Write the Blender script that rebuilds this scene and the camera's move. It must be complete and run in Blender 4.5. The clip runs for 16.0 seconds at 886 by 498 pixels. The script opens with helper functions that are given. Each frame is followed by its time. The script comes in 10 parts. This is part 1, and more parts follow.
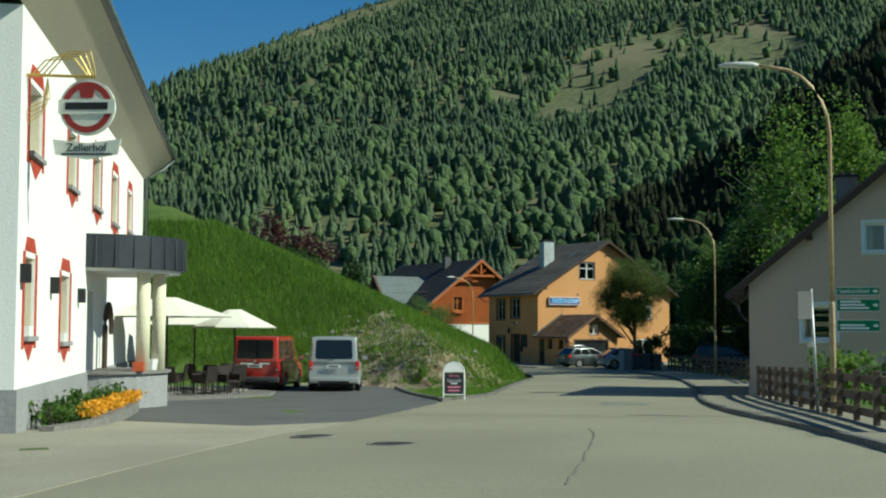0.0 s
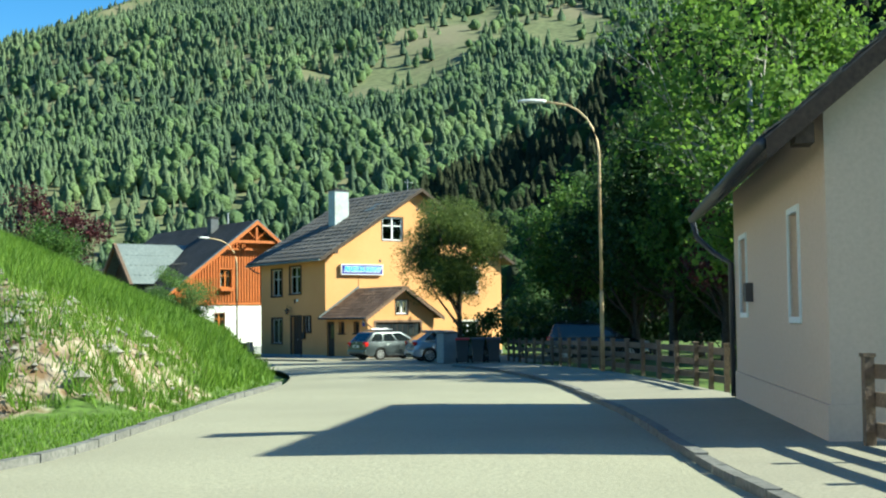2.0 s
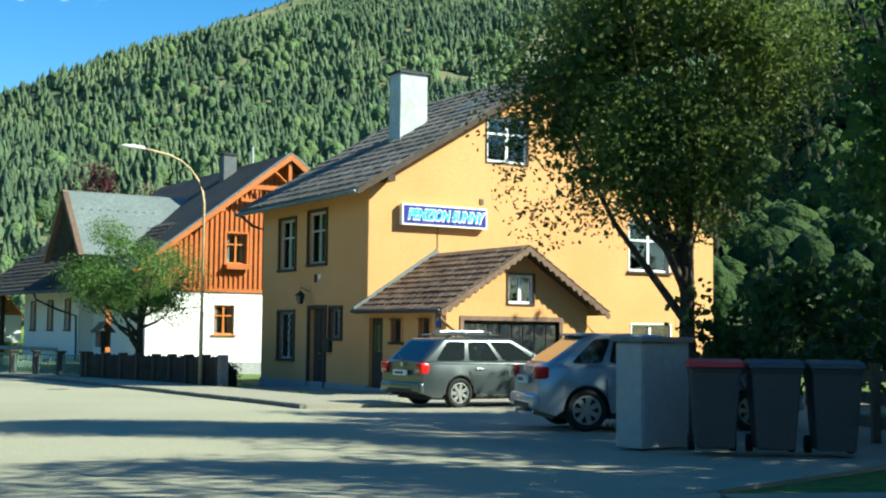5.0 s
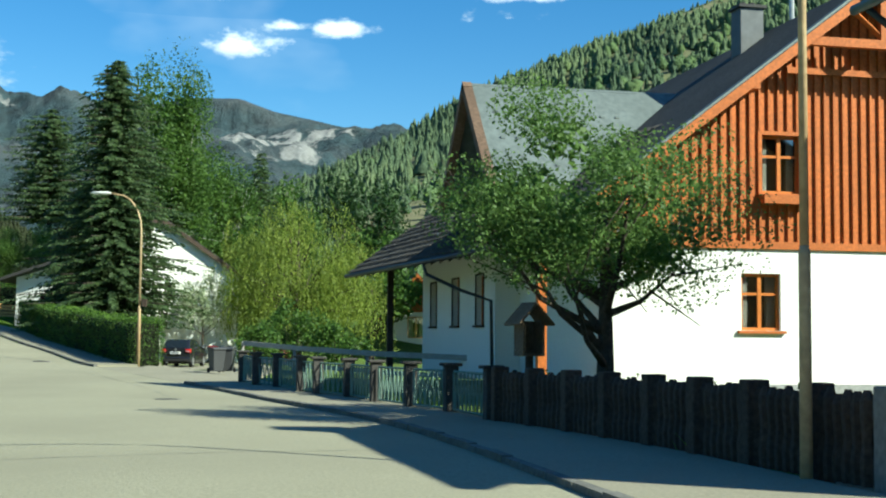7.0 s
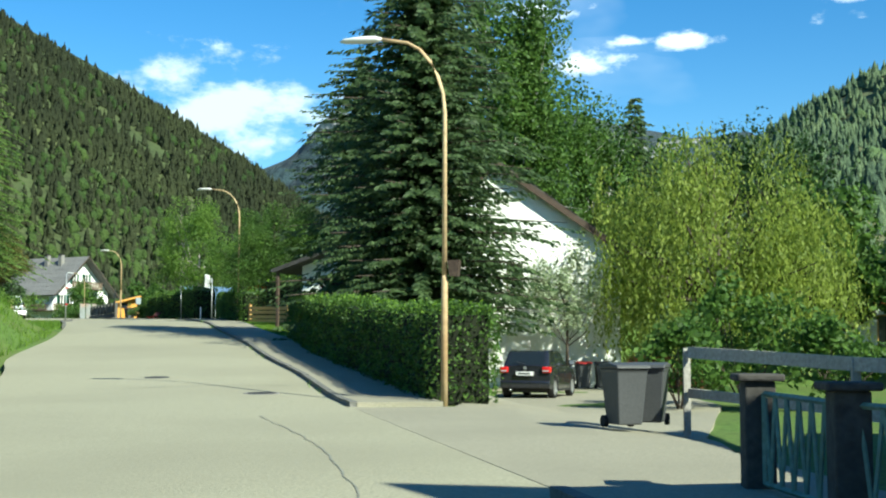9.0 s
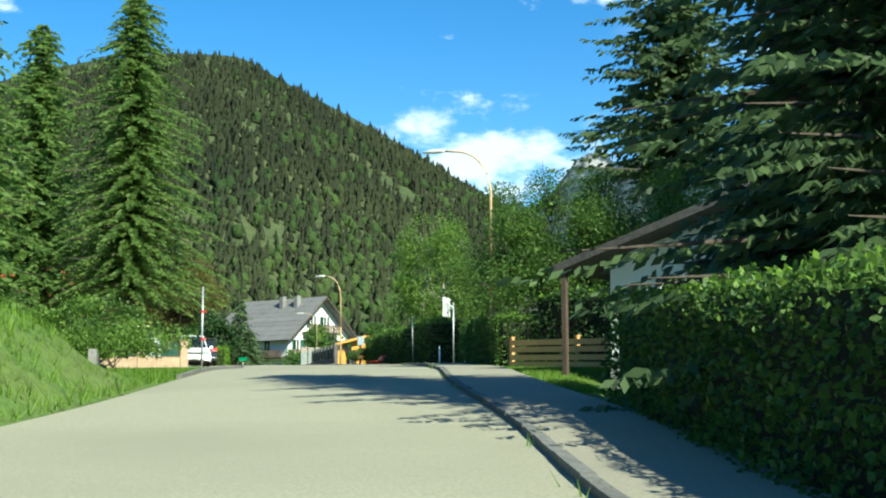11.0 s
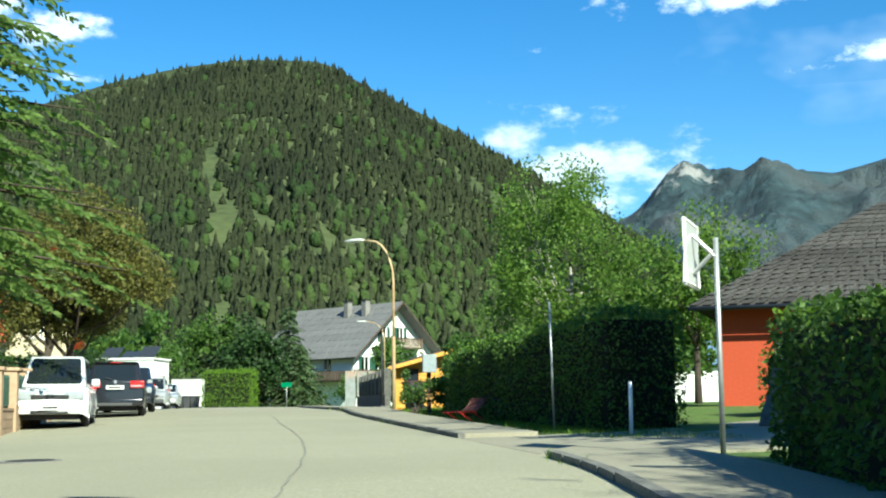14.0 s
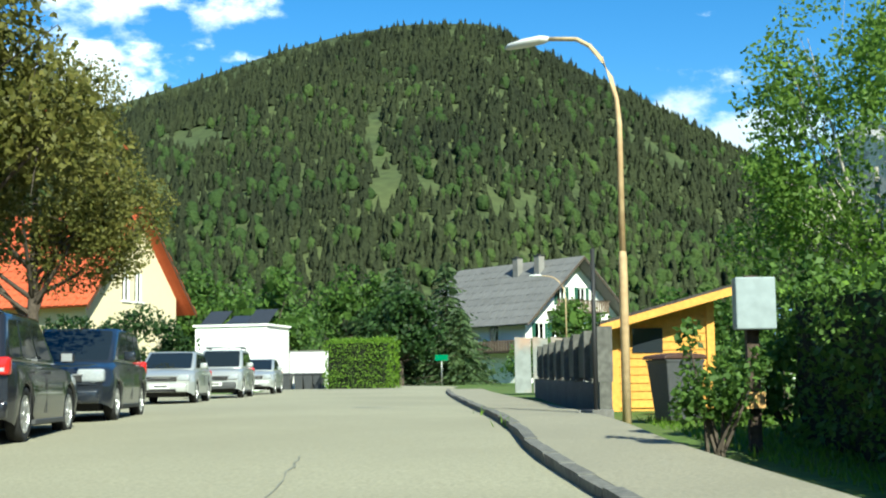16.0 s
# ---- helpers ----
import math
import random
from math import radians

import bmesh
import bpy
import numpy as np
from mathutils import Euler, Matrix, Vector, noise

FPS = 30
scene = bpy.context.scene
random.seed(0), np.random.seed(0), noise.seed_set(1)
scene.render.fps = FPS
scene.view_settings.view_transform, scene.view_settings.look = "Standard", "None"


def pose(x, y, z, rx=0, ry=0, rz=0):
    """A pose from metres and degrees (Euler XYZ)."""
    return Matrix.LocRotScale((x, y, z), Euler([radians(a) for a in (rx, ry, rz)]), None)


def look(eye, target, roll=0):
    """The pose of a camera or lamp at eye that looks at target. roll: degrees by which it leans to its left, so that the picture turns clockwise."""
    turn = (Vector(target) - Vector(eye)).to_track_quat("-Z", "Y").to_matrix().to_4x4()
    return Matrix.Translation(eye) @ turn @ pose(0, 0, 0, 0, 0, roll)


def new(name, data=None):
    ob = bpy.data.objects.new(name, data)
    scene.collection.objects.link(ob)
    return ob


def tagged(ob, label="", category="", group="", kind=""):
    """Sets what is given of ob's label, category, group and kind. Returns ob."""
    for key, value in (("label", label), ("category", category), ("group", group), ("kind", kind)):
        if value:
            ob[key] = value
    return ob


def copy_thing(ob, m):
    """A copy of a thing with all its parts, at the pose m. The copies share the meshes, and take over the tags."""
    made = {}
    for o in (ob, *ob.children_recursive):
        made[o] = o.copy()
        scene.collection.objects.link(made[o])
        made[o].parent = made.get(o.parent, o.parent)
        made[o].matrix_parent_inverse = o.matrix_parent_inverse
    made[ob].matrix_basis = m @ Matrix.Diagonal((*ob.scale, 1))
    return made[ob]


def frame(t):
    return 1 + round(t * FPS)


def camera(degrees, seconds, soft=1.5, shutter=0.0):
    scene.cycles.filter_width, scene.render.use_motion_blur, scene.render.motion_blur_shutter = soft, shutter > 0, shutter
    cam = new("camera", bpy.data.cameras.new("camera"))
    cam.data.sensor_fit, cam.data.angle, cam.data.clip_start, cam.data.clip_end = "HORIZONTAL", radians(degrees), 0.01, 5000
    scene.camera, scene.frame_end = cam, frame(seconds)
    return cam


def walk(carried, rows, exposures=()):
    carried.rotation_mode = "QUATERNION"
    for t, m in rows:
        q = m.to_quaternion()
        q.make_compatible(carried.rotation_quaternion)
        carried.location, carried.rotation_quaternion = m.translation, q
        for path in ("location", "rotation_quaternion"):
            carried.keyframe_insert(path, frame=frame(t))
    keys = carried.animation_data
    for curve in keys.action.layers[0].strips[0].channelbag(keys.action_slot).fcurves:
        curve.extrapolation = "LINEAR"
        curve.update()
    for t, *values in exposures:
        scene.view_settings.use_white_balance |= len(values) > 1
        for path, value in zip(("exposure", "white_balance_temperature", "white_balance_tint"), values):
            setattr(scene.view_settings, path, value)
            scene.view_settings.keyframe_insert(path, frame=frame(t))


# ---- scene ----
cam = camera(37.5, 16.0, 2.1)
PATH = [
    (0, (-0.668, -18.2, 2.019), (0.327, -16.47, 2.145), 0.2),
    (0.5, (3.684, -12.104, 1.868), (4.761, -10.423, 1.984), 0.2),
    (1, (8.061, -6.43, 1.715), (9.208, -4.795, 1.825), -1.1),
    (1.5, (12.757, -0.526, 1.544), (13.952, 1.074, 1.654), -1.3),
    (2, (17.059, 4.948, 1.343), (18.288, 6.522, 1.454), -0.7),
    (2.5, (21.459, 10.505, 1.289), (22.705, 12.065, 1.4), 0.1),
    (3, (25.517, 15.259, 1.076), (26.764, 16.819, 1.188), 0.2),
    (3.2, (27.033, 16.913, 0.985), (28.276, 18.475, 1.102), 0.0),
    (5.3, (42.921, 40.663, 0.862), (43.897, 42.403, 0.996), 0.6),
    (5.5, (44.081, 43.299, 0.94), (44.998, 45.072, 1.073), 0.5),
    (6, (46.658, 49.713, 0.782), (47.42, 51.557, 0.92), 0.7),
    (6.5, (48.671, 56.456, 0.671), (49.258, 58.363, 0.811), 1.1),
    (7, (49.78, 63.502, 0.685), (50.21, 65.451, 0.82), 0.5),
    (7.5, (50.563, 71.049, 0.567), (50.851, 73.024, 0.706), 0.7),
    (8, (50.93, 78.848, 0.518), (51.097, 80.836, 0.665), 0.2),
    (8.5, (50.769, 86.225, 0.45), (50.806, 88.219, 0.599), -0.2),
    (9, (50.357, 93.15, 0.407), (50.26, 95.141, 0.564), 0.1),
    (9.5, (49.267, 100.601, 0.444), (49.05, 102.582, 0.612), 0.4),
    (10, (47.825, 107.891, 0.506), (47.521, 109.859, 0.693), 0.1),
    (10.2, (47.24, 110.634, 0.576), (46.895, 112.594, 0.771), 0.0),
    (12.3, (39.592, 138.313, 1.855), (39.033, 140.217, 2.11), -0.1),
    (12.5, (38.839, 140.898, 1.986), (38.28, 142.801, 2.238), -0.1),
    (13, (36.956, 147.377, 2.307), (36.383, 149.276, 2.562), -0.7),
    (13.5, (34.925, 154.102, 2.66), (34.334, 155.995, 2.92), -0.4),
    (14, (33.01, 160.245, 2.971), (32.401, 162.133, 3.221), -0.6),
    (14.5, (30.914, 166.333, 3.245), (30.26, 168.208, 3.485), -0.8),
    (15, (28.556, 172.3, 3.449), (27.829, 174.149, 3.68), -0.7),
    (15.5, (26.215, 177.911, 3.611), (25.424, 179.735, 3.828), -0.8),
    (16, (23.681, 183.275, 3.635), (22.829, 185.072, 3.844), -0.7),
]
EXPOSURES = [(0, 0.05, 6100, -9), (0.5, 0.3, 6100, -9), (1.0, 1.2, 6100, -9), (1.5, 1.35, 6100, -9), (2.5, 1.3, 6100, -9), (5.5, 1.32, 6100, -9), (6.0, 1.22, 6100, -9), (6.5, 0.9, 6100, -9), (9, 1.05, 6100, -8), (12.5, 1.15, 6100, -8), (16, 1.08, 6100, -8)]
walk(cam, [(t, look(eye, target, roll)) for t, eye, target, roll in PATH], EXPOSURES)

# ---- light ----
SUN = Vector((0.594, -0.553, 0.582)).normalized()
world = bpy.data.worlds.new("world")
scene.world = world
world.use_nodes = True
wn, wl = world.node_tree.nodes, world.node_tree.links
wn.clear()
sky = wn.new("ShaderNodeTexSky")
sky.sky_type, sky.sun_disc = "NISHITA", False
sky.sun_elevation = math.asin(SUN.z)
sky.sun_rotation = math.atan2(SUN.x, SUN.y)
sky.altitude, sky.air_density, sky.dust_density, sky.ozone_density = 600, 1.0, 0.3, 2.5
wco = wn.new("ShaderNodeTexCoord")
wsep = wn.new("ShaderNodeSeparateXYZ")
wl.new(wco.outputs["Generated"], wsep.inputs[0])


def wmath(op, a, b=None):
    n = wn.new("ShaderNodeMath")
    n.operation = op
    for k, v in enumerate((a, b)):
        if v is None:
            continue
        if isinstance(v, (int, float)):
            n.inputs[k].default_value = v
        else:
            wl.new(v, n.inputs[k])
    return n.outputs[0]


# fair-weather clouds: bearing to the left of north, rise, half width and half height in degrees, thickness
CLOUDS = [(11.9, 10.1, 4.3, 1.8, 1.3), (8.2, 9.6, 2.6, 1.1, 0.9), (-3.5, 12.4, 1.7, 0.75, 0.95), (-8.0, 13.3, 1.3, 0.6, 0.85), (-5.6, 13.4, 1.2, 0.45, 0.55), (-1.6, 14.6, 5.0, 0.9, 0.62), (-16.5, 14.8, 4.2, 0.8, 0.55),
          (-15.5, 13.9, 3.4, 0.9, 0.45), (5.2, 17.6, 5.2, 1.5, 0.8), (13.8, 15.7, 1.6, 0.5, 0.45), (40.8, 13.0, 4.0, 2.3, 1.0), (37.8, 16.4, 6.4, 1.5, 0.9), (34.0, 14.2, 1.8, 0.5, 0.6)]
wnorm = wn.new("ShaderNodeVectorMath")
wnorm.operation = "NORMALIZE"
wl.new(wco.outputs["Generated"], wnorm.inputs[0])


def wdot(v):
    n = wn.new("ShaderNodeVectorMath")
    n.operation = "DOT_PRODUCT"
    wl.new(wnorm.outputs[0], n.inputs[0])
    n.inputs[1].default_value = v
    return n.outputs["Value"]


body, low = None, None
for az, el, w, h, thick in CLOUDS:
    a, e = radians(az), radians(el)
    c0 = Vector((-math.sin(a) * math.cos(e), math.cos(a) * math.cos(e), math.sin(e)))
    c1 = Vector((-math.cos(a), -math.sin(a), 0))
    c2 = c0.cross(c1) * -1
    u = wmath("DIVIDE", wdot(c1), math.sin(radians(w)))
    v = wmath("DIVIDE", wdot(c2 if c2.z > 0 else -c2), math.sin(radians(h)))
    under = wmath("MULTIPLY", wmath("MINIMUM", v, 0.0), 0.6)
    rr = wmath("ADD", wmath("MULTIPLY", u, u), wmath("MULTIPLY", wmath("ADD", v, under), wmath("ADD", v, under)))
    fall = wmath("SUBTRACT", thick, wmath("MULTIPLY", wmath("SQRT", rr), 0.95))
    fall = wmath("SUBTRACT", fall, wmath("MULTIPLY", wmath("LESS_THAN", wdot(c0), 0.0), 5.0))
    body = fall if body is None else wmath("MAXIMUM", body, fall)
    dim = wmath("ADD", v, wmath("MULTIPLY", wmath("GREATER_THAN", rr, 3.0), 5.0))
    low = dim if low is None else wmath("MINIMUM", low, dim)


def wnoise(scale, detail, rough):
    n = wn.new("ShaderNodeTexNoise")
    n.inputs["Scale"].default_value, n.inputs["Detail"].default_value, n.inputs["Roughness"].default_value = scale, detail, rough
    st = wn.new("ShaderNodeVectorMath")
    st.operation = "MULTIPLY"
    st.inputs[1].default_value = (1, 1, 1.9)
    wl.new(wnorm.outputs[0], st.inputs[0])
    wl.new(st.outputs[0], n.inputs["Vector"])
    return n.outputs[0]


puff = wmath("ADD", wmath("MULTIPLY", wmath("SUBTRACT", wnoise(24, 8, 0.6), 0.5), 3.3), wmath("MULTIPLY", wmath("SUBTRACT", wnoise(9, 3, 0.5), 0.5), 1.2))
cramp = wn.new("ShaderNodeMapRange")
cramp.interpolation_type = "SMOOTHSTEP"
cramp.inputs[1].default_value, cramp.inputs[2].default_value = 0.0, 0.85
wl.new(wmath("ADD", body, puff), cramp.inputs[0])
# high thin veils far from the valley's head keep the rest of the sky alive
veil = wn.new("ShaderNodeMapRange")
veil.inputs[1].default_value, veil.inputs[2].default_value, veil.inputs[4].default_value = 0.58, 0.8, 0.35
wl.new(wnoise(3.1, 5, 0.55), veil.inputs[0])
shade = wn.new("ShaderNodeMapRange")
shade.inputs[1].default_value, shade.inputs[2].default_value = -0.9, 0.25
wl.new(low, shade.inputs[0])
ccol = wn.new("ShaderNodeMix")
ccol.data_type = "RGBA"
wl.new(shade.outputs[0], ccol.inputs["Factor"])
ccol.inputs[6].default_value, ccol.inputs[7].default_value = (7.6, 8.3, 9.3, 1), (12.5, 12.6, 12.9, 1)
cmix = wn.new("ShaderNodeMix")
cmix.data_type = "RGBA"
sat = wn.new("ShaderNodeHueSaturation")
sat.inputs["Hue"].default_value = 0.504
sat.inputs["Saturation"].default_value = 1.36
sat.inputs["Value"].default_value = 1.14
wl.new(sky.outputs[0], sat.inputs["Color"])
wl.new(wmath("MULTIPLY", wmath("MAXIMUM", cramp.outputs[0], veil.outputs[0]), 0.9), cmix.inputs["Factor"])
wl.new(sat.outputs[0], cmix.inputs[6])
wl.new(ccol.outputs[2], cmix.inputs[7])
wbg = wn.new("ShaderNodeBackground")
wbg.inputs["Strength"].default_value = 0.072
wl.new(cmix.outputs[2], wbg.inputs["Color"])
wout = wn.new("ShaderNodeOutputWorld")
wl.new(wbg.outputs[0], wout.inputs["Surface"])

sun = new("sun", bpy.data.lights.new("sun", "SUN"))
sun.data.energy, sun.data.angle, sun.data.color = 5.3, radians(0.53), (1.0, 0.93, 0.80)
sun.matrix_world = look((0, 0, 60), Vector((0, 0, 60)) - SUN)

# ---- materials ----
MATS = {}


def mat(name, color, rough=0.8, vary=0.18, grain=9.0, patch=0.6, bump=0.15, metal=0.0, stain=None, spec=0.3, rand=0.0, amount=0.5):
    """A weathered surface: fine grain, broad patches and relief at real-world size."""
    if name in MATS:
        return MATS[name]
    m = bpy.data.materials.new(name)
    m.use_nodes = True
    n, l = m.node_tree.nodes, m.node_tree.links
    p = n["Principled BSDF"]
    p.inputs["Roughness"].default_value = rough
    p.inputs["Metallic"].default_value = metal
    p.inputs["Specular IOR Level"].default_value = spec
    geo = n.new("ShaderNodeNewGeometry")
    fine, broad = n.new("ShaderNodeTexNoise"), n.new("ShaderNodeTexNoise")
    for t, s, d in ((fine, grain, 6), (broad, patch, 4)):
        t.inputs["Scale"].default_value, t.inputs["Detail"].default_value = s, d
        l.new(geo.outputs["Position"], t.inputs["Vector"])
    c = Vector(color)
    lo, hi = c * (1 - vary), c * (1 + vary)
    r1 = n.new("ShaderNodeValToRGB")
    r1.color_ramp.elements[0].position, r1.color_ramp.elements[1].position = 0.3, 0.7
    r1.color_ramp.elements[0].color, r1.color_ramp.elements[1].color = (*lo, 1), (*hi, 1)
    l.new(fine.outputs[0], r1.inputs[0])
    mix = n.new("ShaderNodeMix")
    mix.data_type = "RGBA"
    r2 = n.new("ShaderNodeValToRGB")
    r2.color_ramp.elements[0].position, r2.color_ramp.elements[1].position = 0.42, 0.68
    r2.color_ramp.elements[0].color, r2.color_ramp.elements[1].color = (0, 0, 0, 1), (amount, amount, amount, 1)
    l.new(broad.outputs[0], r2.inputs[0])
    l.new(r2.outputs[0], mix.inputs["Factor"])
    l.new(r1.outputs[0], mix.inputs[6])
    mix.inputs[7].default_value = (*(stain or tuple(c * (1 - 1.3 * vary))), 1)
    out = mix.outputs[2]
    if rand:
        oi = n.new("ShaderNodeObjectInfo")
        hs = n.new("ShaderNodeHueSaturation")
        ma = n.new("ShaderNodeMapRange")
        ma.inputs[3].default_value, ma.inputs[4].default_value = 1 - rand, 1 + rand
        l.new(oi.outputs["Random"], ma.inputs[0])
        l.new(ma.outputs[0], hs.inputs["Value"])
        l.new(out, hs.inputs["Color"])
        out = hs.outputs[0]
    l.new(out, p.inputs["Base Color"])
    if bump:
        b = n.new("ShaderNodeBump")
        b.inputs["Strength"].default_value, b.inputs["Distance"].default_value = bump, 0.03
        l.new(fine.outputs[0], b.inputs["Height"])
        l.new(b.outputs[0], p.inputs["Normal"])
    MATS[name] = m
    return m


def leafmat(name, dark, light, trans=0.35, other=None, share=0.0, single=0.75, patch=0.35):
    """Leaves: each clump its own tone, light shining through."""
    if name in MATS:
        return MATS[name]
    m = bpy.data.materials.new(name)
    m.use_nodes = True
    n, l = m.node_tree.nodes, m.node_tree.links
    p, out = n["Principled BSDF"], n["Material Output"]
    p.inputs["Roughness"].default_value, p.inputs["Specular IOR Level"].default_value = 0.55, 0.25
    geo = n.new("ShaderNodeNewGeometry")
    ramp = n.new("ShaderNodeValToRGB")
    e = ramp.color_ramp.elements
    e[0].color, e[1].color = (*dark, 1), (*light, 1)
    e[0].position, e[1].position = 0.0, 1.0 - share
    if other:
        e.new(min(0.999, 1.001 - share)).color = (*other, 1)
    noise_t = n.new("ShaderNodeTexNoise")
    noise_t.inputs["Scale"].default_value = patch
    noise_t.inputs["Detail"].default_value = 3
    l.new(geo.outputs["Position"], noise_t.inputs["Vector"])
    ad = n.new("ShaderNodeMath")
    ad.operation = "MULTIPLY_ADD"
    l.new(noise_t.outputs[0], ad.inputs[0])
    ad.inputs[1].default_value = 0.7
    sc = n.new("ShaderNodeMath")
    sc.operation = "MULTIPLY_ADD"
    l.new(geo.outputs["Random Per Island"], sc.inputs[0])
    sc.inputs[1].default_value, sc.inputs[2].default_value = single, 0.155 - single / 2
    l.new(sc.outputs[0], ad.inputs[2])
    l.new(ad.outputs[0], ramp.inputs[0])
    l.new(ramp.outputs[0], p.inputs["Base Color"])
    tr = n.new("ShaderNodeBsdfTranslucent")
    hs = n.new("ShaderNodeHueSaturation")
    hs.inputs["Value"].default_value = 1.6
    l.new(ramp.outputs[0], hs.inputs["Color"])
    l.new(hs.outputs[0], tr.inputs["Color"])
    mx = n.new("ShaderNodeMixShader")
    mx.inputs[0].default_value = trans
    l.new(p.outputs[0], mx.inputs[1])
    l.new(tr.outputs[0], mx.inputs[2])
    l.new(mx.outputs[0], out.inputs["Surface"])
    MATS[name] = m
    return m


def glassmat(name, color=(0.02, 0.025, 0.03), rough=0.03):
    if name in MATS:
        return MATS[name]
    m = bpy.data.materials.new(name)
    m.use_nodes = True
    p = m.node_tree.nodes["Principled BSDF"]
    p.inputs["Base Color"].default_value = (*color, 1)
    p.inputs["Roughness"].default_value = rough
    p.inputs["Specular IOR Level"].default_value = 0.6
    MATS[name] = m
    return m


def paintmat(name, color, metal=0.0, rough=0.22):
    """Car paint with a clear coat and a little road dust."""
    m = mat(name, color, rough, 0.05, 40, 2.0, 0.0, metal, spec=0.5, amount=0.25)
    p = m.node_tree.nodes["Principled BSDF"]
    p.inputs["Coat Weight"].default_value, p.inputs["Coat Roughness"].default_value = 0.6, 0.06
    return m


ASPHALT = mat("asphalt", (0.292, 0.276, 0.2), 0.88, 0.2, 28, 0.16, 0.35, stain=(0.24, 0.226, 0.165), amount=0.8, spec=0.15)
ASPHALT2 = mat("asphalt_dark", (0.115, 0.115, 0.112), 0.88, 0.2, 30, 0.5, 0.25)
PAVING = mat("pavement_asphalt", (0.262, 0.242, 0.18), 0.9, 0.2, 30, 0.5, 0.3, stain=(0.215, 0.2, 0.15))
KERB = mat("kerb_granite", (0.15, 0.146, 0.132), 0.85, 0.35, 14, 1.4, 0.4)
PLASTERW = mat("plaster_white", (0.8, 0.79, 0.75), 0.9, 0.05, 22, 0.35, 0.2, amount=0.3)
PLASTERY = mat("plaster_ochre", (0.6, 0.313, 0.13), 0.92, 0.08, 20, 0.28, 0.3, stain=(0.5, 0.238, 0.082))
PLASTERP = mat("plaster_pink", (0.50, 0.40, 0.32), 0.92, 0.06, 18, 0.3, 0.2, amount=0.3)
PLINTH = mat("plinth_grey", (0.3, 0.3, 0.3), 0.9, 0.15, 12, 0.8, 0.3)
WOODO = mat("larch_orange", (0.42, 0.115, 0.022), 0.6, 0.25, 16, 1.2, 0.15, rand=0.12)
WOODD = mat("wood_dark", (0.065, 0.045, 0.033), 0.8, 0.35, 18, 1.2, 0.3, rand=0.15)
WOODF = mat("wood_fence_grey", (0.16, 0.115, 0.08), 0.85, 0.3, 22, 1.4, 0.4, rand=0.15)
WOODN = mat("wood_new", (0.52, 0.30, 0.11), 0.7, 0.2, 16, 1.3, 0.2, rand=0.1)
WOODS = mat("shed_wood", (0.62, 0.31, 0.06), 0.6, 0.15, 14, 1.0, 0.15, rand=0.1)
SLATE = mat("roof_slate", (0.066, 0.062, 0.058), 0.85, 0.4, 12, 0.5, 0.4, rand=0.28, spec=0.15)
SLATE2 = mat("roof_old", (0.13, 0.115, 0.10), 0.85, 0.35, 10, 0.6, 0.4, stain=(0.075, 0.07, 0.06), rand=0.22)
TILEB = mat("tile_brown", (0.15, 0.095, 0.065), 0.8, 0.3, 12, 0.8, 0.3, rand=0.25)
TILER = mat("tile_red", (0.5, 0.10, 0.04), 0.75, 0.2, 10, 0.8, 0.3)
ZINC = mat("zinc", (0.15, 0.175, 0.17), 0.55, 0.2, 6, 0.6, 0.08, metal=0.3)
ZINCD = mat("zinc_dark", (0.05, 0.055, 0.065), 0.45, 0.12, 6, 0.6, 0.05, metal=0.4)
STEEL = mat("galvanised", (0.42, 0.43, 0.43), 0.5, 0.12, 20, 2, 0.1, metal=0.7)
LAMPY = mat("lamp_post_ochre", (0.47, 0.35, 0.2), 0.6, 0.2, 9, 1.1, 0.15, stain=(0.30, 0.16, 0.07))
LAMPW = mat("lamp_head", (0.62, 0.62, 0.6), 0.4, 0.06, 20, 2, 0.0)
WHITE = mat("white_frame", (0.78, 0.78, 0.76), 0.5, 0.04, 20, 2, 0.05)
# greyer copy of the white frame: a side wall's shade put into colour
SHADEW = mat("white_frame_shaded", (0.42, 0.41, 0.38), 0.6, 0.12, 20, 2, 0.1)
BLACKP = mat("plastic_black", (0.022, 0.022, 0.023), 0.55, 0.2, 30, 2, 0.1)
GREYP = mat("plastic_grey", (0.06, 0.062, 0.065), 0.55, 0.15, 30, 2, 0.1)
REDP = mat("plastic_red", (0.45, 0.03, 0.03), 0.45, 0.1, 20, 2, 0.05)
TYRE = mat("rubber", (0.018, 0.018, 0.018), 0.85, 0.2, 30, 3, 0.2)
ALLOY = mat("alloy", (0.5, 0.5, 0.5), 0.35, 0.08, 20, 3, 0.0, metal=0.8)
GLASS = glassmat("window_glass")
GLASSB = glassmat("car_glass", (0.012, 0.016, 0.018))
CURTAIN = mat("curtain", (0.6, 0.58, 0.54), 0.9, 0.15, 5, 1, 0.1)
CONCRETE = mat("concrete", (0.2, 0.19, 0.175), 0.9, 0.25, 12, 0.9, 0.35)
STONEP = mat("stone_post", (0.065, 0.06, 0.055), 0.92, 0.35, 12, 1.2, 0.5)
SANDST = mat("sandstone", (0.37, 0.26, 0.17), 0.9, 0.16, 10, 1.0, 0.3, rand=0.14)
GREENF = mat("fence_green", (0.16, 0.24, 0.2), 0.7, 0.25, 14, 1.2, 0.2)
GREEND = mat("panel_green", (0.02, 0.075, 0.05), 0.6, 0.2, 14, 1.2, 0.15)
BARK = mat("bark", (0.07, 0.055, 0.042), 0.95, 0.4, 14, 1.4, 0.6)
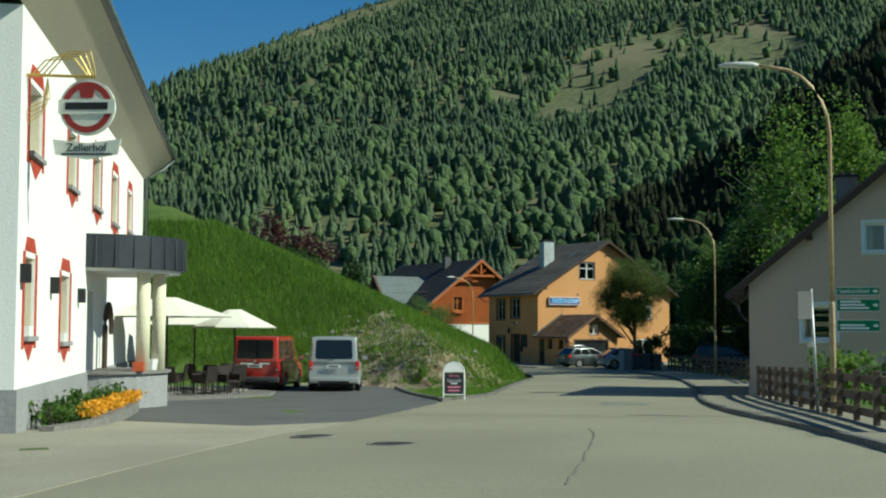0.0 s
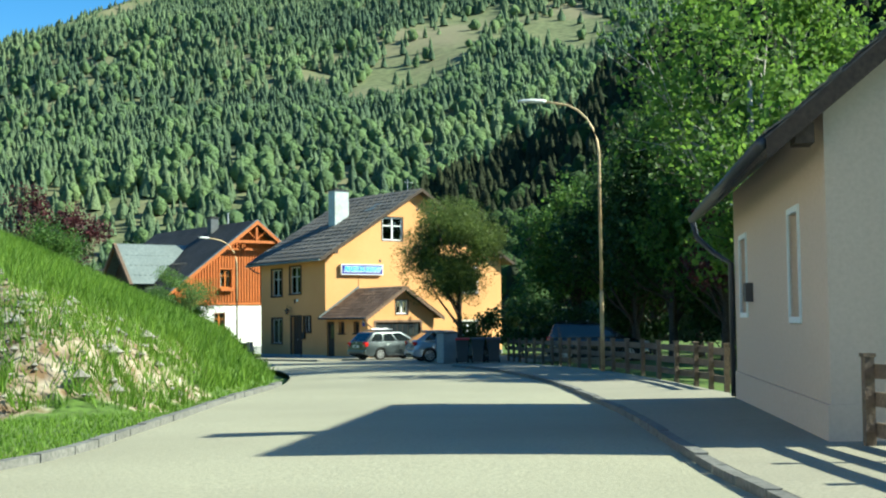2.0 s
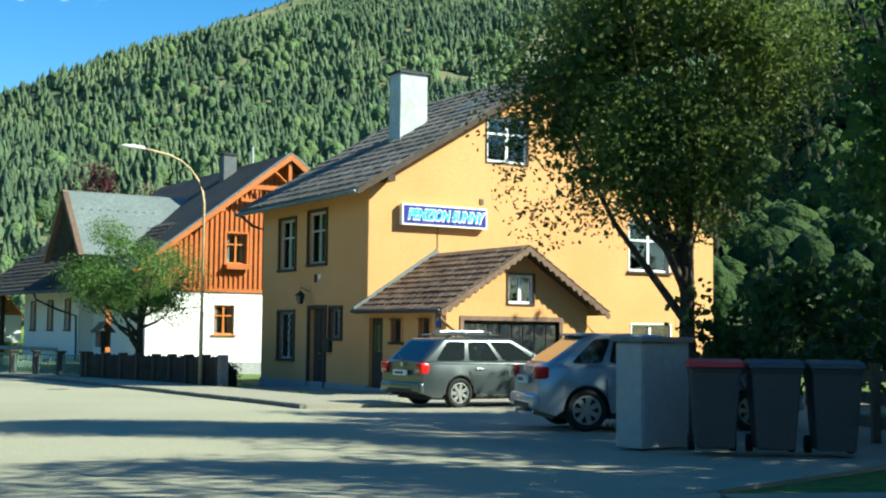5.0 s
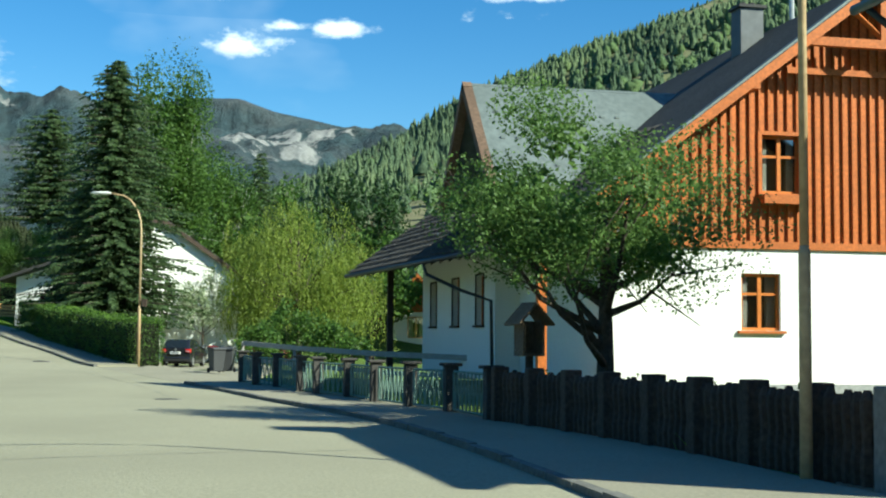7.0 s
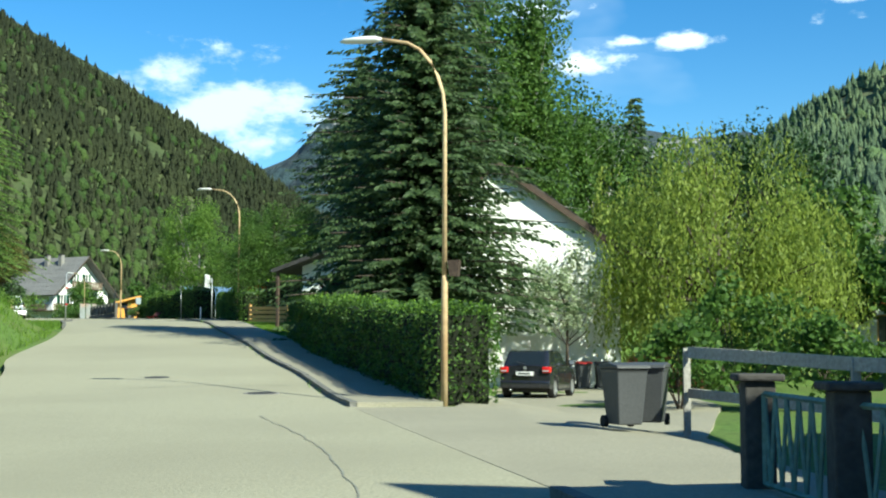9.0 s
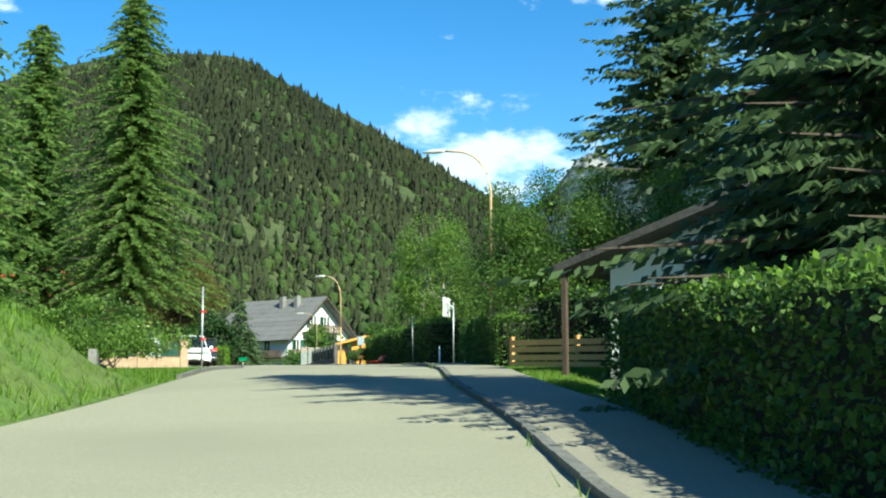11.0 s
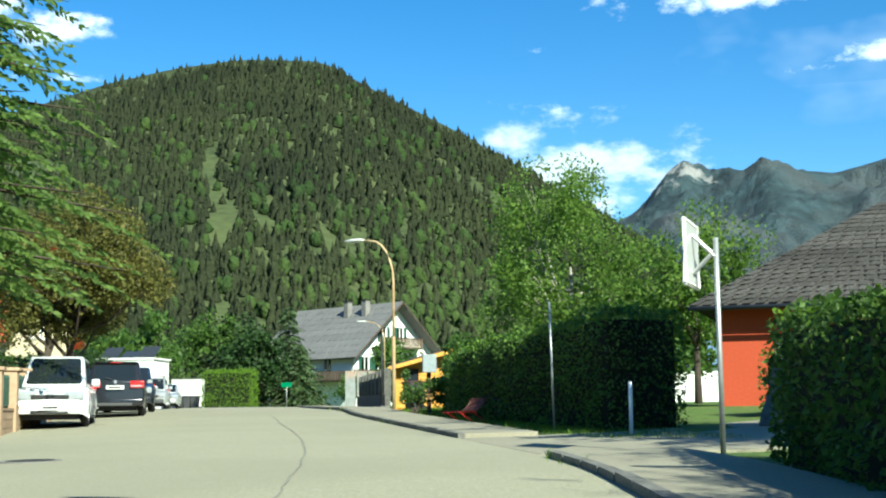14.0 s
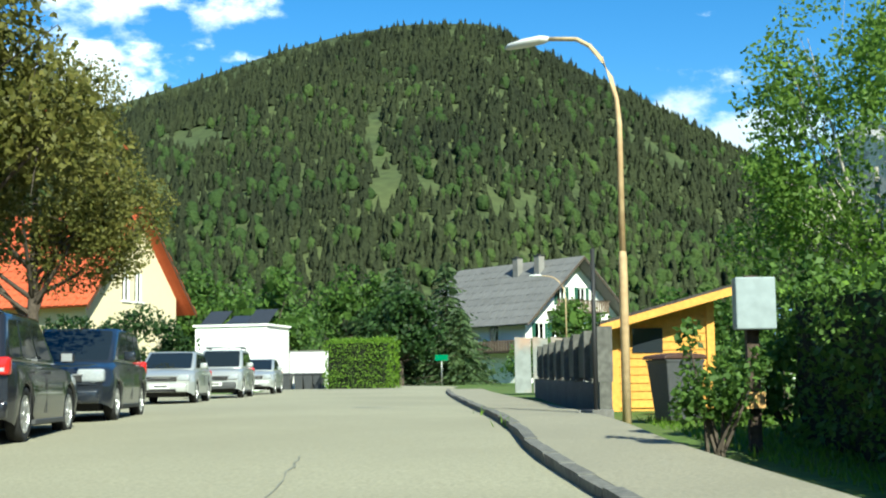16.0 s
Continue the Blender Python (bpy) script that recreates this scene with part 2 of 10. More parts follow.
BARKB = mat("bark_pale", (0.32, 0.29, 0.25), 0.9, 0.4, 8, 1.2, 0.5)
ROCK = mat("rock", (0.36, 0.33, 0.28), 0.95, 0.3, 4, 0.7, 0.5, rand=0.3)
GOLD = mat("brass_sign", (0.5, 0.36, 0.1), 0.4, 0.15, 10, 2, 0.05, metal=0.6)
L_DECI = leafmat("leaf_deciduous", (0.022, 0.055, 0.012), (0.11, 0.19, 0.034), 0.4)
L_DARK = leafmat("leaf_dark", (0.010, 0.026, 0.008), (0.045, 0.09, 0.022))
L_LITE = leafmat("leaf_spring", (0.04, 0.09, 0.014), (0.17, 0.26, 0.045), 0.45)
L_SPRU = leafmat("needle_spruce", (0.03, 0.055, 0.024), (0.105, 0.155, 0.06), 0.45)
L_BLUE = leafmat("needle_blue", (0.03, 0.06, 0.035), (0.11, 0.17, 0.09), 0.3)
L_APPL = leafmat("leaf_apple", (0.045, 0.09, 0.022), (0.15, 0.24, 0.06), 0.4, (0.6, 0.58, 0.54), 0.03)
L_LARC = leafmat("needle_larch", (0.065, 0.12, 0.028), (0.18, 0.26, 0.065), 0.55)
L_WILL = leafmat("leaf_willow", (0.085, 0.13, 0.02), (0.27, 0.32, 0.06), 0.5)
L_SILV = leafmat("leaf_silver", (0.12, 0.17, 0.07), (0.42, 0.46, 0.32), 0.4)
L_HEDG = leafmat("leaf_hedge", (0.02, 0.05, 0.012), (0.11, 0.19, 0.032), 0.35)
L_YELH = leafmat("leaf_hedge_lime", (0.06, 0.13, 0.012), (0.17, 0.28, 0.025), 0.3)
L_PURP = leafmat("leaf_purple", (0.03, 0.011, 0.013), (0.11, 0.034, 0.036), 0.3)
L_MAPL = leafmat("leaf_maple", (0.05, 0.06, 0.012), (0.17, 0.16, 0.04), 0.35, (0.22, 0.06, 0.02), 0.07)
L_OLIV = leafmat("leaf_olive", (0.035, 0.06, 0.015), (0.14, 0.18, 0.04), 0.4)
L_ELDE = leafmat("leaf_elder", (0.03, 0.065, 0.016), (0.11, 0.18, 0.04), 0.4, (0.62, 0.6, 0.52), 0.2)
L_GRAS = leafmat("grass_blade", (0.05, 0.11, 0.012), (0.17, 0.27, 0.034), 0.4)


def woodsmat(name, dark, mid, light, patch=0.012):
    """Distant crowns: every tree its own tone, broad stands of one kind, twiggy relief."""
    m = bpy.data.materials.new(name)
    m.use_nodes = True
    n, l = m.node_tree.nodes, m.node_tree.links
    p = n["Principled BSDF"]
    p.inputs["Roughness"].default_value, p.inputs["Specular IOR Level"].default_value = 0.9, 0.1
    geo = n.new("ShaderNodeNewGeometry")

    def tex(scale, detail):
        t = n.new("ShaderNodeTexNoise")
        t.inputs["Scale"].default_value, t.inputs["Detail"].default_value = scale, detail
        l.new(geo.outputs["Position"], t.inputs["Vector"])
        return t.outputs[0]

    def madd(a, k, b):
        q = n.new("ShaderNodeMath")
        q.operation = "MULTIPLY_ADD"
        l.new(a, q.inputs[0])
        q.inputs[1].default_value = k
        if isinstance(b, (int, float)):
            q.inputs[2].default_value = b
        else:
            l.new(b, q.inputs[2])
        return q.outputs[0]

    twig = tex(0.9, 5)
    tone = madd(geo.outputs["Random Per Island"], 0.3, madd(tex(patch, 4), 1.7, madd(twig, 0.6, -0.8)))
    ramp = n.new("ShaderNodeValToRGB")
    e = ramp.color_ramp.elements
    e[0].color, e[1].color = (*dark, 1), (*light, 1)
    e[0].position, e[1].position = 0.12, 0.9
    e.new(0.5).color = (*mid, 1)
    l.new(tone, ramp.inputs[0])
    l.new(ramp.outputs[0], p.inputs["Base Color"])
    b = n.new("ShaderNodeBump")
    b.inputs["Strength"].default_value, b.inputs["Distance"].default_value = 0.9, 1.6
    l.new(twig, b.inputs["Height"])
    l.new(b.outputs[0], p.inputs["Normal"])
    return m


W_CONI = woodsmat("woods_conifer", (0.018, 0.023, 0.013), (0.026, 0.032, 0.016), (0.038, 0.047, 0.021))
# the two far copies are paler: haze of the distance put into their colours
W_CONI_HAZE = woodsmat("woods_conifer_far_haze", (0.056, 0.086, 0.056), (0.088, 0.126, 0.068), (0.135, 0.175, 0.088))
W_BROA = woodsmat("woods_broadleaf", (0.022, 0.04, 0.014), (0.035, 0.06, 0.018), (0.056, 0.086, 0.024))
W_BROA_HAZE = woodsmat("woods_broadleaf_far_haze", (0.068, 0.105, 0.052), (0.095, 0.145, 0.06), (0.135, 0.185, 0.078))


# ---- mesh helpers ----
class Shape:
    """Vertices and faces gathered for one mesh."""

    def __init__(self):
        self.v, self.f = [], []

    def add(self, verts, faces):
        o = len(self.v)
        self.v += [tuple(q) for q in verts]
        self.f += [tuple(o + i for i in fc) for fc in faces]
        return self

    def box(self, x0, y0, z0, x1, y1, z1):
        vs = [(x, y, z) for z in (z0, z1) for y in (y0, y1) for x in (x0, x1)]
        return self.add(vs, [(0, 2, 3, 1), (4, 5, 7, 6), (0, 1, 5, 4), (2, 6, 7, 3), (0, 4, 6, 2), (1, 3, 7, 5)])

    def cbox(self, cx, cy, cz, sx, sy, sz):
        return self.box(cx - sx / 2, cy - sy / 2, cz - sz / 2, cx + sx / 2, cy + sy / 2, cz + sz / 2)

    def tube(self, pts, radii, n=8, cap=True):
        rings, prev = [], None
        pts = [Vector(q) for q in pts]
        if isinstance(radii, (int, float)):
            radii = [radii] * len(pts)
        for k, q in enumerate(pts):
            d = (pts[min(k + 1, len(pts) - 1)] - pts[max(k - 1, 0)]).normalized()
            a = Vector((0, 0, 1)) if abs(d.z) < 0.9 else Vector((1, 0, 0))
            s = d.cross(a).normalized()
            t = d.cross(s)
            rings.append([q + radii[k] * (math.cos(2 * math.pi * i / n) * s + math.sin(2 * math.pi * i / n) * t) for i in range(n)])
        vs = [q for r in rings for q in r]
        fs = [(k * n + i, k * n + (i + 1) % n, (k + 1) * n + (i + 1) % n, (k + 1) * n + i) for k in range(len(pts) - 1) for i in range(n)]
        if cap:
            fs += [tuple(range(n - 1, -1, -1)), tuple((len(pts) - 1) * n + i for i in range(n))]
        return self.add(vs, fs)

    def prism(self, poly, axis, a, b):
        """The flat outline poly drawn out from a to b along the axis x, y or z."""
        k = "xyz".index(axis)

        def put(q, h):
            w = [0, 0, 0]
            o = [i for i in range(3) if i != k]
            w[o[0]], w[o[1]], w[k] = q[0], q[1], h
            return tuple(w)

        n = len(poly)
        vs = [put(q, a) for q in poly] + [put(q, b) for q in poly]
        fs = [tuple(range(n)), tuple(range(2 * n - 1, n - 1, -1))] + [(i, n + i, n + (i + 1) % n, (i + 1) % n) for i in range(n)]
        return self.add(vs, fs)

    def slab(self, a, b, c, d, thick):
        """A flat plate with the corners a to d, thickened downwards along its normal."""
        a, b, c, d = (Vector(q) for q in (a, b, c, d))
        nn = (b - a).cross(d - a).normalized()
        if nn.z < 0:
            nn = -nn
        lo = [q - nn * thick for q in (a, b, c, d)]
        return self.add([a, b, c, d, *lo], [(0, 1, 2, 3), (7, 6, 5, 4), (0, 4, 5, 1), (1, 5, 6, 2), (2, 6, 7, 3), (3, 7, 4, 0)])

    def mesh(self, name, material, smooth=False):
        me = bpy.data.meshes.new(name)
        me.from_pydata(self.v, [], self.f)
        bm = bmesh.new()
        bm.from_mesh(me)
        if len(bm.faces) < 20000:
            bmesh.ops.recalc_face_normals(bm, faces=bm.faces)
        bm.to_mesh(me)
        bm.free()
        if smooth:
            me.polygons.foreach_set("use_smooth", [True] * len(me.polygons))
        if material:
            me.materials.append(material)
        return me


def thing(name, m, label, category, group="", kind=""):
    ob = new(name)
    ob.empty_display_size = 0.2
    ob.matrix_basis = m
    return tagged(ob, label, category, group, kind)


def part(name, shape, material, parent=None, label="", smooth=False, bevel=0.0, seg=2):
    ob = new(name, shape.mesh(name, material, smooth))
    ob.parent = parent
    if bevel:
        b = ob.modifiers.new("bevel", "BEVEL")
        b.width, b.segments, b.limit_method, b.angle_limit = bevel, seg, "ANGLE", radians(40)
    return tagged(ob, label)


def structure(name, shape, material, label, category, smooth=False):
    return tagged(part(name, shape, material, None, "", smooth), label, category, "", "structure")


def share(name, me, parent, m):
    """A further piece on a mesh that is there already."""
    ob = new(name, me)
    ob.parent = parent
    ob.matrix_basis = m
    return ob


def ease(a, b, x):
    t = np.clip((x - a) / (b - a), 0, 1)
    return t * t * (3 - 2 * t)

# ---- ground ----
GY = [-60, -20, -1, 2, 12, 16.5, 24, 32, 71, 79, 96, 104, 117, 120.6, 124.5, 139, 150, 156, 169, 175, 182, 201, 230, 300, 400]
GZ = [0.9, 0.5, 0.3, 0.22, -0.08, -0.12, -0.24, -0.25, -0.75, -0.83, -0.93, -0.85, -0.62, -0.55, -0.28, 0.68, 1.4, 1.72, 2.18, 2.38, 2.5, 3.1, 3.4, 3.9, 4.2]
YS = np.arange(-400, 900, 0.5)
ZS = np.convolve(np.interp(YS, GY, GZ), np.hanning(15) / np.hanning(15).sum(), "same")
ZS[:20], ZS[-20:] = 0.9, 4.2


def gz(y):
    """The height of the carriageway at y."""
    return np.interp(y, YS, ZS)


RIGHT = [(8, -14), (14, -5.2), (20, 4.4), (25.7, 12.1), (32, 19.6), (37.6, 26.8), (41.2, 32.2), (44.8, 38), (48.2, 44.7), (51.0, 52.5), (52.5, 60.7), (53.1, 67.1), (53.7, 74.5),
         (53.9, 84), (53.2, 91.4), (51.9, 99), (50.7, 104.4), (47.5, 117), (45.3, 125.2), (43.3, 131.4), (41.2, 138.6), (38, 148.5), (35, 159.1), (31.1, 171.4), (28.9, 176.8),
         (26.1, 182.4), (22.8, 188.3), (19.1, 195), (16.9, 199.5), (10.7, 211.6), (4, 225), (-6, 246), (-14, 262), (-32, 282)]
LEFT = [(0, -8), (8.5, 3.5), (14.5, 11), (19.3, 16.5), (22.7, 19.3), (25.4, 22.8), (29.7, 28.3), (34.3, 33.9), (39.5, 42), (43.6, 50.5), (45.7, 60), (46.6, 70), (46.9, 82), (46.2, 92), (44.3, 102),
        (41.4, 112.5), (37.7, 125.4), (35.5, 131.6), (33.1, 142), (30.3, 151.7), (28.4, 157.2), (26.2, 163.3), (24.9, 168.6), (20, 176.5), (15.6, 184.5), (11.2, 193), (7, 201), (1, 213), (-7, 230), (-20, 250), (-40, 268)]


def curve_of(points, step=0.5):
    """A smooth line through the points, in even steps."""
    q = [Vector((*p, 0)) for p in points]
    q = [2 * q[0] - q[1], *q, 2 * q[-1] - q[-2]]
    out = []
    for a, b, c, d in zip(q, q[1:], q[2:], q[3:]):
        n = max(2, int((c - b).length / step))
        for k in range(n):
            t = k / n
            out.append(0.5 * (2 * b + (c - a) * t + (2 * a - 5 * b + 4 * c - d) * t * t + (3 * b - a - 3 * c + d) * t**3))
    return np.array([(p.x, p.y) for p in out + [q[-2]]])


RC, LC = curve_of(RIGHT), curve_of(LEFT)


def side_of(line, x, y):
    """How far (x, y) lies to the left of a line, negative to its right."""
    x, y = np.asarray(x, float).ravel(), np.asarray(y, float).ravel()
    tang = np.gradient(line, axis=0)
    out = np.empty(len(x))
    for s in range(0, len(x), 4000):
        dx, dy = x[s:s + 4000, None] - line[:, 0], y[s:s + 4000, None] - line[:, 1]
        i = (dx * dx + dy * dy).argmin(1)
        r = np.arange(len(i))
        d = np.hypot(dx[r, i], dy[r, i])
        out[s:s + 4000] = d * np.sign(tang[i, 0] * dy[r, i] - tang[i, 1] * dx[r, i])
    return out


TOE = curve_of([(-120, 84), (-40, 60), (0, 42), (10, 37.5), (19, 34.2), (23.2, 31.5), (24.6, 28.6), (27, 27.4), (31, 31.2), (35.2, 36.4), (39.2, 43), (43, 51), (45, 60), (45.8, 70), (46.1, 82), (45.4, 92), (43.5, 102),
                (40.6, 112.5), (36.9, 125.4), (34.7, 131.6), (32.2, 142), (27, 152), (10, 156), (-80, 165)], 1.0)


def height(x, y):
    """The lie of the land: road level, hillside, bank, sunken yard."""
    x, y = np.asarray(x, float), np.asarray(y, float)
    z = gz(y)
    near = (np.abs(x) < 160) & (y > -90) & (y < 330)
    xn, yn = x[near], y[near]
    toe, dr = side_of(TOE, xn, yn), -side_of(RC, xn, yn)
    along = (xn - 36) * 0.63 + (yn - 36.5) * 0.77
    cap = 2.0 + 17 * (1 - ease(-3, 13, along))
    d = np.maximum(toe, 0)
    hill = np.minimum(0.46 * np.maximum(d - 0.6, 0) + 0.95 * ease(0, 1.5, d), cap + 0.02 * d)
    hill *= ease(-70, -30, xn) * (1 - ease(150, 156, yn) * (toe < 60))
    yard = ease(2.4, 6, dr) * ease(107, 113, yn) * (1 - ease(149, 156, yn))
    zn = z[near]
    zn = zn * (1 - yard) + np.minimum(zn, -1.0) * yard + hill
    z = z.copy()
    z[near] = zn
    return z


def strip(line, offs, dz, step=1):
    """A band along a line between offsets to its left, laid at heights above the road."""
    tang = np.gradient(line, axis=0)
    nrm = np.stack([-tang[:, 1], tang[:, 0]], 1) / np.hypot(*tang.T)[:, None]
    s = Shape()
    rows = range(0, len(line), step)
    for k in rows:
        for o, h in zip(offs, dz):
            x, y = line[k] + o * nrm[k]
            s.v.append((x, y, float(gz(y)) + h))
    n = len(offs)
    for r in range(len(rows) - 1):
        for c in range(n - 1):
            s.f.append((r * n + c, (r + 1) * n + c, (r + 1) * n + c + 1, r * n + c + 1))
    return s


xs = np.concatenate([[-6000, -3000, -1400, -700, -350, -200, -140, -110, -90, -75], np.arange(-62, 132, 1.0), [145, 170, 220, 350, 700, 1400, 3000, 6000]])
ys = np.concatenate([[-6000, -3000, -1400, -700, -350, -200, -140, -100], np.arange(-70, 300, 1.0), [310, 330, 380, 500, 900, 1600, 3000, 6000]])
GX, GYY = np.meshgrid(xs, ys)
HH = height(GX.ravel(), GYY.ravel()).reshape(GX.shape)
rough = np.array([noise.noise((x * 0.35, y * 0.35, 2.0)) for x, y in zip(GX.ravel(), GYY.ravel())]).reshape(GX.shape)
DL, DR = side_of(LC, GX.ravel(), GYY.ravel()).reshape(GX.shape), -side_of(RC, GX.ravel(), GYY.ravel()).reshape(GX.shape)
inroad = (DL < 0.4) & (DR < 0.4)
HH = HH + np.where(inroad, -0.25, np.where((DL > 2) | (DR > 4), 0.10 * rough, 0.0) - 0.02)
g = Shape()
g.v = [(float(a), float(b), float(c)) for a, b, c in zip(GX.ravel(), GYY.ravel(), HH.ravel())]
nx = len(xs)
g.f = [(r * nx + c, r * nx + c + 1, (r + 1) * nx + c + 1, (r + 1) * nx + c) for r in range(len(ys) - 1) for c in range(nx - 1)]

GRASS = mat("grass_ground", (0.075, 0.125, 0.022), 0.95, 0.4, 6.0, 0.25, 0.6, stain=(0.11, 0.12, 0.035))
gm = GRASS.node_tree
gn, gl = gm.nodes, gm.links
gp = gn["Principled BSDF"]
old = gp.inputs["Base Color"].links[0].from_socket
# bare stony soil breaks through on the cut face of the hillside
geo = gn.new("ShaderNodeNewGeometry")
vd = gn.new("ShaderNodeVectorMath")
vd.operation = "DISTANCE"
vd.inputs[1].default_value = (26.5, 32.0, 1.6)
vs = gn.new("ShaderNodeVectorMath")
vs.operation = "MULTIPLY"
vs.inputs[1].default_value = (1, 1, 1.5)
gl.new(geo.outputs["Position"], vs.inputs[0])
gl.new(vs.outputs[0], vd.inputs[0])
nz = gn.new("ShaderNodeTexNoise")
nz.inputs["Scale"].default_value, nz.inputs["Detail"].default_value = 0.55, 6
gl.new(geo.outputs["Position"], nz.inputs["Vector"])
ma = gn.new("ShaderNodeMath")
ma.operation = "MULTIPLY_ADD"
gl.new(nz.outputs[0], ma.inputs[0])
ma.inputs[1].default_value = -11.0
gl.new(vd.outputs["Value"], ma.inputs[2])
mr = gn.new("ShaderNodeMapRange")
mr.inputs[1].default_value, mr.inputs[2].default_value = -0.6, -1.6
gl.new(ma.outputs[0], mr.inputs[0])
gmix = gn.new("ShaderNodeMix")
gmix.data_type = "RGBA"
gl.new(mr.outputs[0], gmix.inputs["Factor"])
gl.new(old, gmix.inputs[6])
soil = gn.new("ShaderNodeValToRGB")
soil.color_ramp.elements[0].color, soil.color_ramp.elements[1].color = (0.17, 0.105, 0.055, 1), (0.42, 0.36, 0.27, 1)
sn = gn.new("ShaderNodeTexNoise")
sn.inputs["Scale"].default_value, sn.inputs["Detail"].default_value = 3.0, 8
gl.new(geo.outputs["Position"], sn.inputs["Vector"])
gl.new(sn.outputs[0], soil.inputs[0])
soil.color_ramp.elements[0].position, soil.color_ramp.elements[1].position = 0.35, 0.65
gl.new(soil.outputs[0], gmix.inputs[7])
gl.new(gmix.outputs[2], gp.inputs["Base Color"])
ground = structure("ground", g, GRASS, "green grassy valley floor with a steep stony bank", "ground", True)

# ---- carriageway, pavements, kerbs ----
road = Shape()


def nearest_left(p, tan):
    """The point of the left edge square across the road from p."""
    n = np.array([-tan[1], tan[0]]) / np.hypot(*tan)
    rel = LC - p
    off = np.abs(rel @ (tan / np.hypot(*tan))) + 1000 * ((rel @ n) < 2) + 0.3 * np.hypot(*rel.T)
    return LC[off.argmin()]


RT = np.gradient(RC, axis=0)
cross_rows = []
for k in range(0, len(RC), 2):
    p = RC[k]
    q = nearest_left(p, RT[k])
    out = (p - q) / np.hypot(*(p - q))
    cross_rows.append((p + 0.45 * out, q - (0.6 if q[1] < 16 or q[1] > 169 else 0.0) * out))
NC = 9
for p, q in cross_rows:
    for c in range(NC):
        u = c / (NC - 1)
        x, y = p + (q - p) * u
        crown = 0.05 * (1 - (2 * u - 1) ** 2)
        road.v.append((x, y, float(gz(y)) + 0.01 + crown))
for r in range(len(cross_rows) - 1):
    for c in range(NC - 1):
        road.f.append((r * NC + c, r * NC + c + 1, (r + 1) * NC + c + 1, (r + 1) * NC + c))
road_ob = structure("road", road, ASPHALT, "pale grey worn asphalt village road", "road", True)


def piece_of(line, y0, y1):
    i = np.where((line[:, 1] >= y0) & (line[:, 1] <= y1))[0]
    return line[i[0]:i[-1] + 1]


def kerb_run(name, line, outward, parent):
    """Kerb stones one by one along a line; outward is the side of the pavement."""
    tang = np.gradient(line, axis=0)
    seg = np.r_[0, np.cumsum(np.hypot(*np.diff(line, axis=0).T))]
    st, n = 1.0, 0
    stone = Shape().box(-0.485, 0, -0.25, 0.485, 0.14, 0.11)
    me = stone.mesh("kerb_stone", KERB)
    d = 0.5
    while d < seg[-1]:
        x, y = np.interp(d, seg, line[:, 0]), np.interp(d, seg, line[:, 1])
        tx, ty = np.interp(d, seg, tang[:, 0]), np.interp(d, seg, tang[:, 1])
        a = math.degrees(math.atan2(ty, tx)) + (0 if outward > 0 else 180)
        slope = math.degrees(math.atan((gz(y + ty) - gz(y - ty)) / (2 * math.hypot(tx, ty)))) * (1 if outward > 0 else -1)
        share("kerb_stone", me, parent, pose(x, y, float(gz(y)) + random.uniform(-0.012, 0.012), 0, -slope, a + random.uniform(-0.8, 0.8)))
        d += st


PAVES = [("pavement_1", piece_of(RC, -12, 44.5), 2.7), ("pavement_2", piece_of(RC, 60.5, 104.6), 2.5), ("pavement_3", piece_of(RC, 116.8, 176.6), 1.75), ("pavement_4", piece_of(RC, 182.2, 232), 1.45)]
pave_obs = []
for nm, line, wide in PAVES:
    s = strip(line, [-wide, -wide, -0.13], [-0.2, 0.10, 0.10])
    s.v += [(x, y, z - 0.3) for x, y, z in (s.v[1], s.v[2], s.v[-2], s.v[-1])]
    o = len(s.v)
    s.f += [(1, 2, o - 3, o - 4), (o - 6, o - 5, o - 1, o - 2)]
    pave_obs.append((structure(nm, s, PAVING, "worn grey-brown asphalt pavement behind a stone kerb", "pavement"), line))
kl = piece_of(LC, 151.5, 168.5)
verge_kerb = piece_of(LC, 16.5, 35)
# yard of the yellow house, side driveway, mouth of the lane, car park: dark asphalt laid on the ground


def lay(name, poly, material, label, dz=0.03, step=1.0):
    """A patch of surfacing draped over the land inside an outline."""
    p = np.array(poly)
    x0, y0 = p.min(0)
    x1, y1 = p.max(0)
    gx, gy = np.arange(x0, x1 + step, step), np.arange(y0, y1 + step, step)
    s = Shape()
    bm = bmesh.new()
    vs = [bm.verts.new((a, b, 0)) for a, b in poly]
    bm.faces.new(vs)
    for k, arr in ((0, gx), (1, gy)):
        for v in arr:
            co, no = [0, 0, 0], [0, 0, 0]
            co[k], no[k] = v, 1
            bmesh.ops.bisect_plane(bm, geom=bm.verts[:] + bm.edges[:] + bm.faces[:], plane_co=co, plane_no=no)
    pts = np.array([v.co[:] for v in bm.verts])
    hz = height(pts[:, 0], pts[:, 1]) + dz
    for v, h in zip(bm.verts, hz):
        v.co.z = h
    rim = bmesh.ops.extrude_edge_only(bm, edges=[e for e in bm.edges if e.is_boundary])
    for v in rim["geom"]:
        if isinstance(v, bmesh.types.BMVert):
            v.co.z -= 0.2
    me = bpy.data.meshes.new(name)
    bm.to_mesh(me)
    bm.free()
    me.materials.append(material)
    ob = new(name, me)
    return tagged(ob, label, "pavement", "", "structure")


